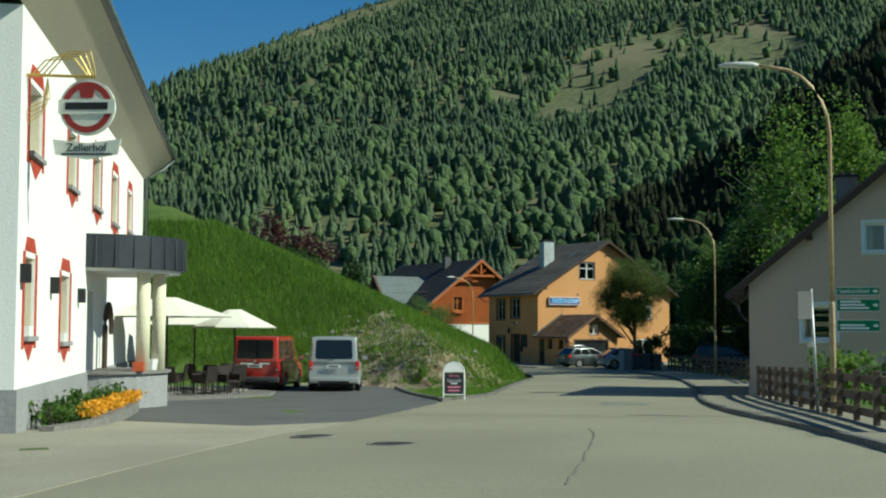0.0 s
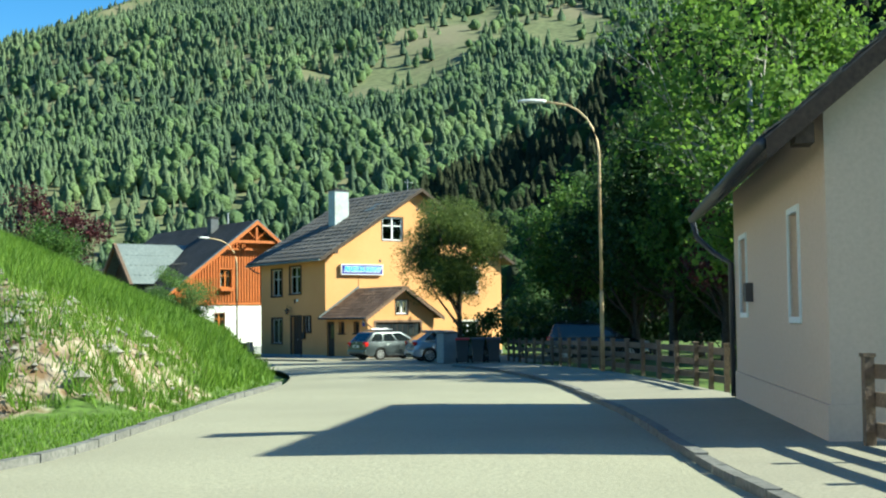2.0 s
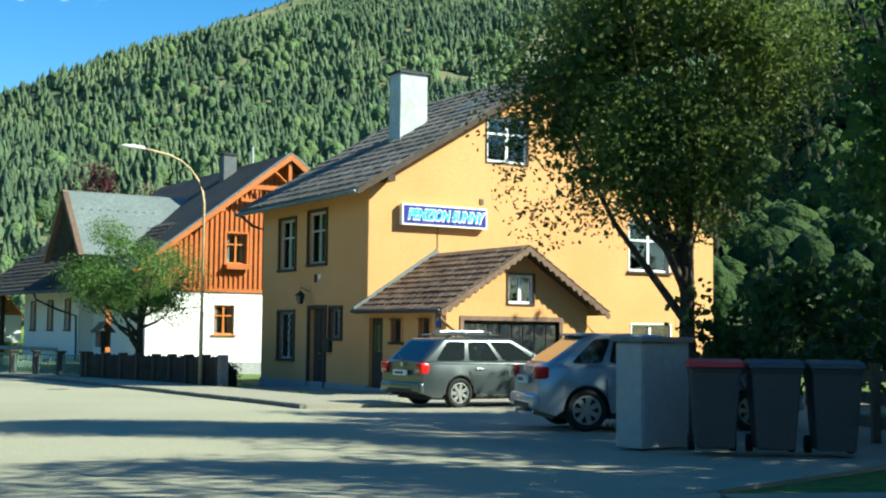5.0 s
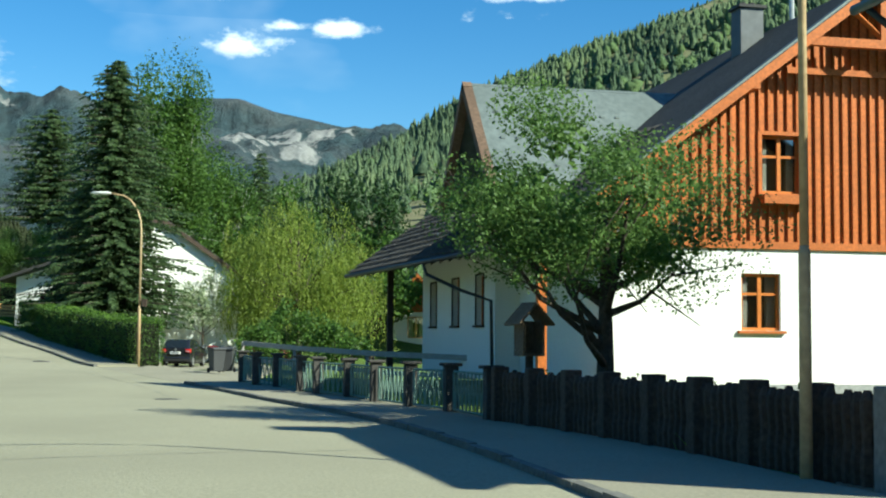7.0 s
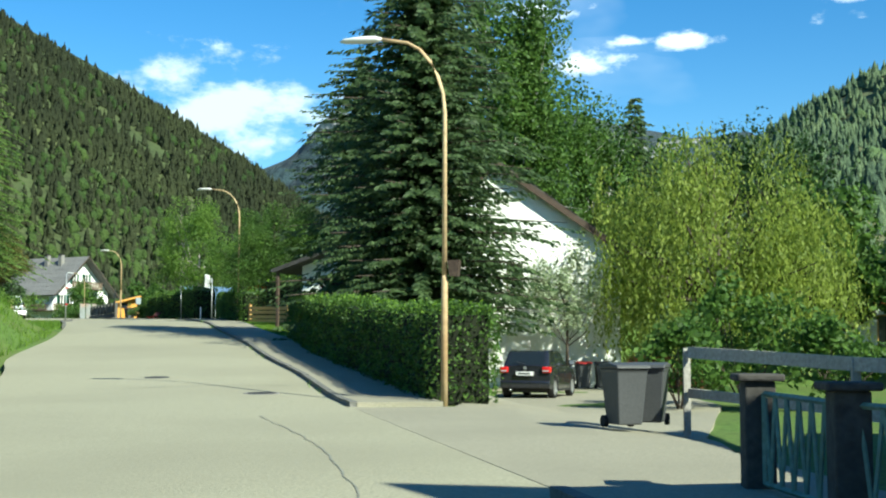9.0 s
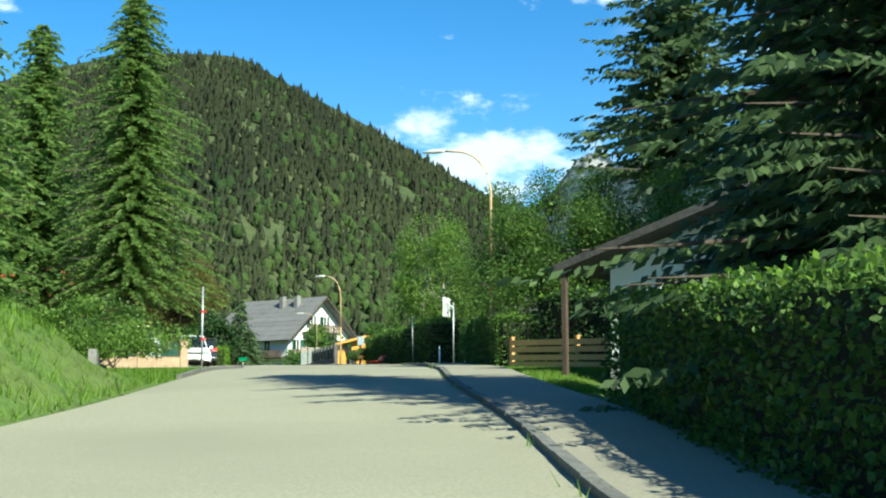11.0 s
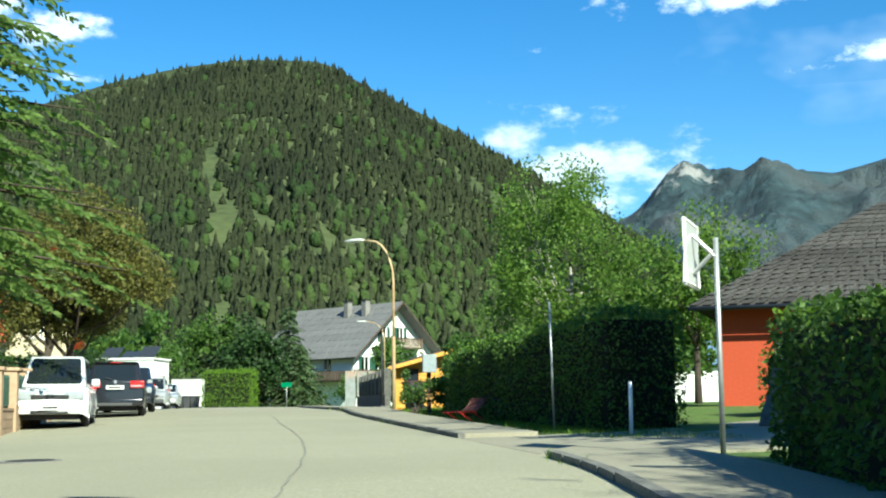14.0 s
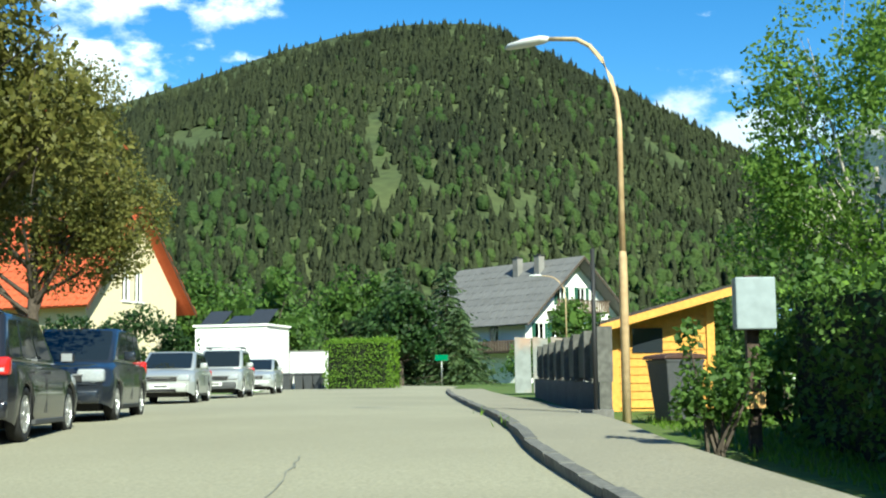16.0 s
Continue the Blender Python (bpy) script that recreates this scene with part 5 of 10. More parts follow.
# cross gable towards the road, porch roof below it
DY, DZ2, DX = 6.2, 8.0, -1.55
for sg2 in (-1, 1):
    part("dormer_roof", Shape().slab((DX - 0.4, DY + sg2 * 2.9, DZ2 - 3.1), (3.2, DY + sg2 * 2.9, DZ2 - 3.1), (4.6, DY, DZ2), (DX - 0.4, DY, DZ2), 0.1), ZINC, OH, "grey-green metal dormer roof")
    part("dormer_verge", Shape().slab((DX - 0.45, DY + sg2 * 2.95, DZ2 - 3.13), (DX - 0.2, DY + sg2 * 2.95, DZ2 - 3.13), (DX - 0.2, DY, DZ2 + 0.03), (DX - 0.45, DY, DZ2 + 0.03), 0.22), TILEB, OH)
    guards = Shape()
    for q in range(3):
        for t in range(9):
            u, x = 0.2 + 0.25 * q, DX + 0.2 + t * 0.42
            guards.box(x, DY + sg2 * (2.9 * (1 - u)) - 0.03, DZ2 - 3.1 * (1 - u), x + 0.12, DY + sg2 * (2.9 * (1 - u)) + 0.03, DZ2 - 3.1 * (1 - u) + 0.06)
    part("snow_guard", guards, ZINC, OH)
part("dormer_wall", Shape().prism([(DY - 2.5, DZ2 - 2.85), (DY + 2.5, DZ2 - 2.85), (DY, DZ2 - 0.15)], "x", DX + 0.6, DX + 0.8), WOODD, OH, "shaded dark timber dormer gable")
part("wing_roof", Shape().slab((-1.85, 0.5, 3.4), (-3.2, 18.7, 3.4), (1.0, 19.0, 6.5), (2.34, 0.8, 6.5), 0.12), SLATE, OH)
roof_pieces(OH, "roof_course", (-1.87, 0.5, 3.41), (-3.22, 18.7, 3.41), (1.0, 19.0, 6.51), (2.34, 0.8, 6.51), SLATE, 0.42, 0.36, 0.05)
ww = [(17.5 - 16.1, 1.55, 17.5 - 15.2, 3.0), (17.5 - 12.8, 1.55, 17.5 - 11.9, 3.0), (17.5 - 9.7, 1.55, 17.5 - 8.8, 3.0)]
wm = front(-0.7, 17.5, 0, -90)
part("wing_wall", placed(wall_shape([(0, 0), (10.0, 0), (10.0, 4.4), (0, 4.75)], ww), wm), PLASTERW, OH)
part("wing_wall", Shape().box(-0.38, 17.2, 0, 5.5, 17.5, 4.75).box(-0.38, 7.5, 0, 0.0, 7.8, 4.4), PLASTERW, OH)
for h in ww:
    window(OH, wm, *h, WOODO, (WOODD, 0.05, 0.03), (0, 1), WOODD, 0.16, 0.0)
gutter(OH, [(-1.92, 0.4, 3.3), (-3.27, 18.7, 3.32)], 0.07, ZINCD)
gutter(OH, [(-2.55, 8.6, 3.3), (-2.45, 8.5, 2.95), (-1.6, 7.9, 2.5), (-0.85, 7.4, 2.2), (-0.82, 7.35, 0.1)], 0.05, ZINCD, "downpipe")
for k in range(21):
    ex = -1.8 - 1.35 * (0.3 + k * 0.87) / 18.2
    part("rafter", Shape().prism([(ex + 0.1, 3.22), (ex + 1.3, 4.08), (ex + 1.3, 4.22), (ex + 0.1, 3.36)], "y", 0.7 + k * 0.87, 0.8 + k * 0.87), WOODD, OH)
part("porch_post", Shape().box(-2.0, 17.2, -0.5, -1.8, 17.4, 4.2), WOODD, OH)
part("porch_post", Shape().box(-1.6, 0.35, -0.5, -1.4, 0.55, 3.7), WOODO, OH)
bx = thing("bird_house", pose(56.6, 86.9, -0.9, 0, 0, 10), "dark wooden bird house on a post beside a fence", "bird house")
part("post", Shape().tube([(0, 0, -0.1), (0, 0, 1.25)], 0.08, 8), WOODD, bx)
part("box", Shape().box(-0.22, -0.2, 1.25, 0.22, 0.2, 1.3).box(-0.22, 0.15, 1.3, 0.22, 0.2, 1.9).box(-0.22, -0.2, 1.3, -0.17, 0.15, 1.9).box(0.17, -0.2, 1.3, 0.22, 0.15, 1.9), WOODF, bx)
for sg2 in (-1, 1):
    part("roof_board", Shape().slab((0, -0.32, 2.25), (0, 0.32, 2.25), (sg2 * 0.38, 0.32, 1.84), (sg2 * 0.38, -0.32, 1.84), 0.04), WOODF, bx)

# -- pink house --
PK = thing("house", pose(29.0, 13.5, -0.15, 0, 0, -44.6), "pale pink rendered cottage with dark overhanging gable roof", "house")
KW, KD, KE = 8.6, 9.4, 3.75
KR = KE + 4.3 * 0.83
k_holes = [(1.66, 1.95, 2.68, 3.05), (3.6, 4.75, 4.9, 5.65), (5.9, 1.95, 6.9, 3.05)]
part("wall", wall_shape([(0, 0), (KW, 0), (KW, KE), (KW / 2, KR), (0, KE)], k_holes), PLASTERP, PK)
kside = front(0, KD, 0, -90)
ks = [(KD - 8.4, 1.58, KD - 7.5, 2.82), (KD - 2.7, 1.5, KD - 1.9, 2.8)]
part("wall", placed(wall_shape([(0, 0), (KD - 0.325, 0), (KD - 0.325, KE), (0, KE)], ks), kside), PLASTERP, PK)
part("wall", Shape().box(KW - 0.3, 0.325, 0, KW, KD, KE).box(0.325, KD - 0.3, 0, KW - 0.302, KD, KE), PLASTERP, PK)
part("plinth", Shape().box(-0.04, -0.04, -0.5, KW, 0.0, 0.55).box(-0.04, 0.0, -0.5, 0.0, KD, 0.55), PLASTERP, PK)
WB = mat("frame_pale_blue", (0.62, 0.68, 0.7), 0.5, 0.05, 14, 1, 0.05)
for h in k_holes:
    window(PK, I4, *h, WHITE, (WB, 0.11, 0.025), (0, 0) if h != k_holes[1] else (1, 0), WB, 0.1, 0.16)
for h in ks:
    window(PK, kside, *h, WHITE, (WB, 0.08, 0.025), (0, 0), None, 0.1, 0.3)
ko, kf = 0.66, 0.38
ksl = 0.83
kz, kt = KE - ko * ksl + 0.22, KR + 0.24
for e0 in (-ko, KW + ko):
    part("roof", Shape().slab((e0, -kf, kz), (e0, KD + kf, kz), (KW / 2, KD + kf, kt), (KW / 2, -kf, kt), 0.14), SLATE2, PK)
    roof_pieces(PK, "roof_course", (e0, -kf - 0.02, kz + 0.01), (e0, KD + kf, kz + 0.01), (KW / 2, KD + kf, kt + 0.01), (KW / 2, -kf - 0.02, kt + 0.01), SLATE2, 0.32, 0.32, 0.028)
    part("barge_board", Shape().prism([(e0, kz - 0.26), (KW / 2, kt - 0.3), (KW / 2, kt - 0.04), (e0, kz - 0.02)], "y", -kf - 0.03, -kf), WOODD, PK)
for xx in (-0.25, 1.9, KW - 1.9, KW + 0.25):
    zz = KE + ksl * (xx if xx < KW / 2 else KW - xx)
    part("purlin", Shape().box(xx - 0.1, -kf + 0.05, zz - 0.2, xx + 0.1, 0.05, zz + 0.02), WOODD, PK)
gutter(PK, [(-ko - 0.05, -kf, kz - 0.08), (-ko - 0.05, KD + kf, kz - 0.12)], 0.07, ZINCD)
chimney(PK, 3.2, 3.0, 6.2, 7.45, 0.7, 0.6, CONCRETE)
part("meter_box", placed(Shape().box(KD - 7.0, -0.12, 1.75, KD - 6.7, 0.0, 2.05), kside), GREYP, PK)
gutter(PK, [(-ko - 0.05, KD + kf - 0.1, kz - 0.12), (-ko + 0.02, KD + kf - 0.15, kz - 0.45), (-0.35, KD + 0.1, kz - 0.75), (-0.07, KD - 0.06, kz - 0.95), (-0.07, KD - 0.06, 0.1)], 0.05, ZINCD, "downpipe")

# -- white house behind the hedge --
WH = thing("house", pose(45.8, 144.3, -1.05), "white rendered house with dark gable roof", "house")
hw, he = 9.0, 5.4
hr = 8.75
h_holes = [(4.55, 3.8, 5.2, 4.9), (4.5, 0.05, 5.8, 2.05), (1.4, 3.8, 2.4, 4.9), (1.4, 1.0, 2.4, 2.1), (4.5, 6.0, 5.4, 7.1)]
part("wall", wall_shape([(0, 0), (hw, 0), (hw, he), (hw / 2 - 0.3, hr), (0, he)], h_holes[:4]), PLASTERW, WH)
part("wall", Shape().box(0, 0.325, 0, 0.3, 11, he).box(hw - 0.3, 0.325, 0, hw, 11, he).box(0.302, 10.7, 0, hw - 0.302, 11, he), PLASTERW, WH)
window(WH, I4, *h_holes[0], WOODD, None, (0, 0), WHITE, 0.12, 0.3)
window(WH, I4, *h_holes[2], WOODD, None, (1, 0), WHITE, 0.12, 0.3)
window(WH, I4, *h_holes[3], WOODD, None, (1, 0), WHITE, 0.12, 0.3)
gdo = part("garage_door", Shape().box(4.5, 0.14, 0.05, 5.8, 0.2, 2.05), WHITE, WH)
for k in range(4):
    part("door_panel", Shape().box(4.56, 0.12, 0.12 + k * 0.48, 5.74, 0.14, 0.5 + k * 0.48), WHITE, gdo)
for e0 in (-0.7, hw + 0.7):
    rx = hw / 2 - 0.3
    sl = (hr - he) / (hw / 2)
    zz = he - 0.7 * sl + 0.2
    part("roof", Shape().slab((e0, -0.35, zz), (e0, 11.6, zz), (rx, 11.6, hr + 0.22), (rx, -0.35, hr + 0.22), 0.16), SLATE, WH)
    part("barge_board", Shape().prism([(e0, zz - 0.3), (rx, hr - 0.1), (rx, hr + 0.16), (e0, zz - 0.03)], "y", -0.38, -0.33), WOODD, WH)
    roof_pieces(WH, "roof_course", (e0, -0.37, zz + 0.01), (e0, 11.6, zz + 0.01), (rx, 11.6, hr + 0.23), (rx, -0.37, hr + 0.23), SLATE, 0.45, 0.45, 0.025)

# -- inn --
INN = thing("inn", pose(4.6, 7.0, 0.0, 0, 0, 68.57), "white inn with red painted window borders and curved porch", "building")
IL, IH = 29.0, 8.2
REDO = mat("painted_ornament", (0.42, 0.06, 0.035), 0.8, 0.3, 7, 1.5, 0.05)
BEIGE = mat("shutter_beige", (0.62, 0.55, 0.42), 0.7, 0.08, 8, 1, 0.05)
inn_h = [(0.95, 1.9, 2.05, 3.45), (5.9, 1.75, 7.3, 3.3), (1.1, 5.55, 2.6, 6.9), (6.7, 5.5, 8.2, 6.85), (11.9, 5.5, 13.6, 6.95), (16.9, 5.45, 18.6, 7.0), (22.3, 5.6, 23.9, 7.0), (10.9, 0.9, 12.3, 3.1)]
part("wall", wall_shape([(0, 0.9), (IL, 0.9), (IL, IH), (0, IH)], inn_h, 0.45), PLASTERW, INN)
part("plinth", Shape().box(-0.06, -0.06, -0.6, IL, 0.45, 0.9), PLINTH, INN)
part("wall", Shape().box(0, 0.455, 0.0, 0.4, 11, IH).box(IL - 0.4, 0.455, 0, IL, 11, IH).box(0.405, 10.6, 0, IL - 0.405, 11, IH), PLASTERW, INN)
for h in inn_h[:7]:
    w = window(INN, I4, *h, BEIGE, None, (1, 1), None, 0.3, 0.35)
    o = Shape()
    x0, z0, x1, z1 = h
    for a, b, c, d in ((x0 - 0.32, z0 - 0.25, x0 - 0.06, z1 + 0.1), (x1 + 0.06, z0 - 0.25, x1 + 0.32, z1 + 0.1)):
        o.box(a, -0.012, b, c, 0.0, d)
    o.prism([(x0 - 0.15, z1 + 0.12), (x1 + 0.15, z1 + 0.12), (x1 - 0.1, z1 + 0.4), (x0 + 0.1, z1 + 0.4)], "y", -0.012, 0.0)
    o.prism([(x0 - 0.1, z0 - 0.12), (x1 + 0.1, z0 - 0.12), ((x0 + x1) / 2, z0 - 0.5)], "y", -0.012, 0.0)
    part("painted_border", o, REDO, w)
    part("shutter", Shape().box(x0 + 0.02, 0.05, z0, x0 + 0.07, 0.3, z1).box(x1 - 0.07, 0.05, z0, x1 - 0.02, 0.3, z1), BEIGE, w)
    part("window_sill", Shape().box(x0 - 0.1, -0.1, z0 - 0.1, x1 + 0.1, 0.3, z0 - 0.005), PLINTH, w)
for h in inn_h[:2]:
    fl = part("flower_pot", Shape().box(h[0] + 0.3, -0.05, h[1], h[0] + 0.8, 0.15, h[1] + 0.2), WHITE, INN)
for xx, zz in ((0.45, 3.1), (4.3, 3.0), (9.0, 2.9)):
    part("wall_lamp", Shape().box(xx - 0.12, -0.18, zz - 0.18, xx + 0.12, 0.0, zz + 0.18), BLACKP, INN)
dr_ = part("entrance_door", Shape().box(10.9, 0.3, 0.9, 12.3, 0.38, 3.1), GLASS, INN, "dark glazed entrance door")
part("door_frame", Shape().box(10.9, 0.24, 0.9, 11.0, 0.3, 3.1).box(12.2, 0.24, 0.9, 12.3, 0.3, 3.1).box(11.55, 0.24, 0.9, 11.65, 0.3, 3.1), WOODD, dr_)


def half_round(cx, r, z0, z1, n=18):
    pts = [(cx + r * math.cos(math.pi + math.pi * k / n), r * 0.95 * math.sin(math.pi + math.pi * k / n)) for k in range(n + 1)]
    return Shape().prism(pts, "z", z0, z1)


part("porch_plinth", half_round(13.0, 2.15, -0.5, 0.82), PLINTH, INN)
part("porch_slab", half_round(13.0, 2.25, 0.824, 0.9), CONCRETE, INN)
part("canopy_ceiling", half_round(13.0, 2.5, 3.62, 3.7), PLASTERW, INN)
can = part("canopy", half_round(13.0, 2.62, 3.704, 4.6), ZINCD, INN, "dark standing-seam metal canopy")
for k in range(15):
    a = math.pi + math.pi * (k + 0.5) / 15
    c, s_ = math.cos(a), math.sin(a)
    part("standing_seam", Shape().tube([(13.0 + 2.64 * c, 2.5 * s_, 3.72), (13.0 + 2.6 * c, 2.48 * s_, 4.6)], 0.03, 4), ZINCD, can)
for ang in (232, 262):
    c, s_ = math.cos(radians(ang)), math.sin(radians(ang))
    part("column", Shape().tube([(13.0 + 1.9 * c, 1.8 * s_, 0.9), (13.0 + 1.9 * c, 1.8 * s_, 3.62)], 0.19, 14), mat("column_cream", (0.72, 0.68, 0.5), 0.8, 0.06, 12, 1, 0.1), INN, "", True)
arch = Shape().tube([(15.0 + 0.9 * math.cos(radians(a)), -0.15, 1.9 + 0.9 * math.sin(radians(a))) for a in range(0, 181, 15)] + [(14.1, -0.15, 0.9)], 0.08, 8)
part("timber_arch", arch, WOODD, INN)
part("planter", Shape().box(11.2, -1.5, 0.9, 12.1, -1.2, 1.15), TILER, INN, "terracotta planter")
part("planter", Shape().tube([(12.5, -1.6, 0.9), (12.5, -1.6, 1.2)], [0.15, 0.2], 10), WHITE, INN, "white flower pot")
# roof
for e0, e1 in ((-1.05, 5.5), (12.05, 5.5)):
    part("roof", Shape().slab((-0.8, e0, 9.35), (IL + 1.2, e0, 9.35), (IL + 1.2, e1, 12.9), (-0.8, e1, 12.9), 0.15), SLATE2, INN)
part("soffit", Shape().prism([(0.0, 8.2), (-0.45, 8.6), (-1.05, 9.15), (0.0, 9.15)], "x", -0.7, IL + 1.1), mat("soffit_beige", (0.52, 0.48, 0.38), 0.9, 0.06, 8, 1, 0.1), INN)
roof_pieces(INN, "roof_course", (-0.85, -1.1, 9.36), (IL + 1.25, -1.1, 9.36), (IL + 1.25, 0.6, 10.3), (-0.85, 0.6, 10.3), SLATE2, 0.35, 0.35, 0.03)
gutter(INN, [(-0.8, -1.15, 9.28), (IL + 1.2, -1.15, 9.22)], 0.08)
gutter(INN, [(IL + 1.1, -1.15, 9.15), (IL + 0.9, -0.7, 8.7), (IL + 0.25, -0.12, 8.3), (IL + 0.25, -0.12, 0.2)], 0.06, ZINC, "downpipe")
# hanging inn sign
hs = part("hanging_sign", Shape().tube([(0.0, 0.0, 0.0), (0.09, 0.0, 0.0)], 0.55, 28), mat("sign_cream", (0.7, 0.7, 0.62), 0.5, 0.06, 10, 1, 0.0), INN, "round hanging beer sign with red ring")
SGM = Matrix.Translation((0.55, -1.15, 6.35)) @ Matrix.Rotation(radians(-12), 4, "Z")
hs.matrix_basis = SGM
ring = Shape()
for k in range(28):
    a0, a1 = 2 * math.pi * k / 28, 2 * math.pi * (k + 1) / 28
    ring.prism([(0.38 * math.cos(a0), 0.38 * math.sin(a0)), (0.5 * math.cos(a0), 0.5 * math.sin(a0)), (0.5 * math.cos(a1), 0.5 * math.sin(a1)), (0.38 * math.cos(a1), 0.38 * math.sin(a1))], "x", -0.012, 0.0)
part("sign_ring", ring, mat("sign_red", (0.3, 0.035, 0.03), 0.5, 0.1, 10, 1, 0), hs)
part("sign_band", Shape().box(-0.03, -0.56, -0.13, -0.012, 0.56, 0.15), mat("sign_cream", (0.7, 0.7, 0.62)), hs)
part("sign_band_bar", Shape().box(-0.04, -0.42, -0.05, -0.032, 0.42, 0.09), BLACKP, hs)
part("sign_emblem", Shape().prism([(-0.12, 0.18), (0.12, 0.18), (0.15, 0.34), (0.0, 0.42), (-0.15, 0.34)], "x", -0.03, -0.012), mat("sign_red", (0.3, 0.035, 0.03)), hs)
part("sign_pendant", Shape().prism([(-0.68, -0.62), (0.0, -0.7), (0.68, -0.62), (0.62, -0.92), (0.0, -1.02), (-0.62, -0.92)], "x", 0.02, 0.06), mat("sign_cream", (0.7, 0.7, 0.62)), hs)
lettering("Zellerhof", hs, Matrix.Translation((0.012, 0.0, -0.79)) @ Matrix.Rotation(radians(-90), 4, "Z") @ UPR, 0.22, BLACKP, width=0.8)
part("sign_script", Shape().box(0.012, -0.5, -0.93, 0.018, 0.5, -0.9), BLACKP, hs)
br = Shape().tube([(0.55, 0.0, 6.95), (0.55, -1.3, 6.95)], 0.03, 6)
for k in range(4):
    br.tube([(0.55, -0.1 - 0.1 * k, 6.95), (0.55, -0.35 - 0.14 * k, 7.25 + 0.06 * k), (0.55, -0.9 - 0.1 * k, 7.3 + 0.05 * k), (0.55, -1.15 - 0.05 * k, 6.98)], 0.015, 5)
    br.tube([(0.55, -0.05, 6.0 + 0.1 * k), (0.55, -0.3 - 0.05 * k, 6.2 + 0.1 * k), (0.55, -0.4, 6.9)], 0.012, 5)
part("sign_bracket", br, GOLD, INN, "gilded wrought-iron bracket")

# terrace: umbrellas, wicker chairs, tables
lay("terrace", [(11.6, 21.4), (16.3, 23.0), (17.6, 25.6), (15.5, 31.5), (13.2, 31.5)], CONCRETE, "paved inn terrace with a light stone edge", 0.11)
CREAM = mat("umbrella_cloth", (0.72, 0.70, 0.6), 0.85, 0.05, 20, 1, 0.1)


def umbrella(x, y, r, h, label):
    z = float(gz(y)) + 0.1
    t = thing("parasol", pose(x, y, z, 0, 0, 20), label, "parasol", "terrace parasols")
    part("pole", Shape().tube([(0, 0, 0), (0, 0, h)], 0.035, 8), BLACKP, t)
    part("base_plate", Shape().cbox(0, 0, 0.04, 0.7, 0.7, 0.08), CONCRETE, t)
    c = Shape()
    pts = [(r * math.cos(k * math.pi / 4 + 0.39), r * math.sin(k * math.pi / 4 + 0.39)) for k in range(8)]
    for z0 in (0.0, -0.02):
        o = len(c.v)
        c.v += [(a, b, h - 0.62 + z0) for a, b in pts] + [(a * 0.15, b * 0.15, h + 0.02 + z0) for a, b in pts]
        c.f += [(o + k, o + (k + 1) % 8, o + 8 + (k + 1) % 8, o + 8 + k) for k in range(8)] + [tuple(o + 8 + k for k in range(8))]
    part("canopy", c, CREAM, t)
    for a, b in pts:
        part("rib", Shape().tube([(0, 0, h - 0.05), (a * 0.98, b * 0.98, h - 0.64)], 0.012, 4), BLACKP, t)
    return t


umbrella(13.3, 24.8, 2.3, 3.25, "large cream parasol open over a terrace table")
umbrella(15.6, 28.6, 2.0, 3.0, "cream parasol open over a terrace table")
umbrella(16.3, 26.3, 1.6, 2.9, "cream parasol open over a terrace table")
WICK = mat("wicker_dark", (0.03, 0.022, 0.018), 0.7, 0.5, 60, 4, 0.5)


def wicker(m):
    t = thing("wicker_chair", m, "dark brown wicker armchair on an inn terrace", "chair", "terrace chairs")
    part("seat", Shape().cbox(0, 0, 0.42, 0.52, 0.5, 0.08), WICK, t, bevel=0.02)
    part("backrest", Shape().slab((-0.28, -0.26, 0.4), (0.28, -0.26, 0.4), (0.27, -0.36, 0.95), (-0.27, -0.36, 0.95), 0.05), WICK, t)
    for sx in (-1, 1):
        part("arm", Shape().box(sx * 0.28 - 0.03, -0.26, 0.4, sx * 0.28 + 0.03, 0.26, 0.66), WICK, t, bevel=0.015)
        for sy in (-1, 1):
            part("leg", Shape().tube([(sx * 0.24, sy * 0.22, 0), (sx * 0.24, sy * 0.22, 0.4)], 0.02, 6), WICK, t)
    return t


first = wicker(pose(14.2, 23.6, float(gz(23.6)) + 0.12, 0, 0, 30))
for x, y, a in [(15.2, 23.9, 200), (14.8, 25.4, 120), (15.8, 25.0, 10), (14.1, 26.2, 60), (16.4, 26.6, 200), (15.4, 27.4, 280), (13.2, 24.2, 330)]:
    copy_thing(first, pose(x, y, float(gz(y)) + 0.12, 0, 0, a))
for x, y in [(14.6, 24.5), (15.6, 26.1)]:
    t = thing("terrace_table", pose(x, y, float(gz(y)) + 0.12), "square dark terrace table with metal leg", "table", "terrace tables")
    part("tabletop", Shape().cbox(0, 0, 0.73, 0.8, 0.8, 0.04), WICK, t)
    part("pedestal", Shape().tube([(0, 0, 0), (0, 0, 0.71)], 0.03, 8).cbox(0, 0, 0.015, 0.45, 0.45, 0.03), BLACKP, t)
# flower bed
BEDZ = float(gz(14)) + 0.1
bd = thing("flower_bed", pose(0, 0, 0), "raised bed of orange flowers and green shrubs", "flower bed")
edge = Shape()
for (a, b), (c, d) in [((5.4, 7.2), (6.6, 8.6)), ((6.6, 8.6), (8.2, 12.0)), ((8.2, 12.0), (9.6, 15.6)), ((9.6, 15.6), (8.9, 16.4))]:
    edge.slab((a, b, BEDZ + 0.18), (c, d, BEDZ + 0.18), (c - 0.25, d + 0.1, BEDZ + 0.18), (a - 0.25, b + 0.1, BEDZ + 0.18), 0.4)
part("edging", edge, CONCRETE, bd)

# -- lamps, posts, signs --


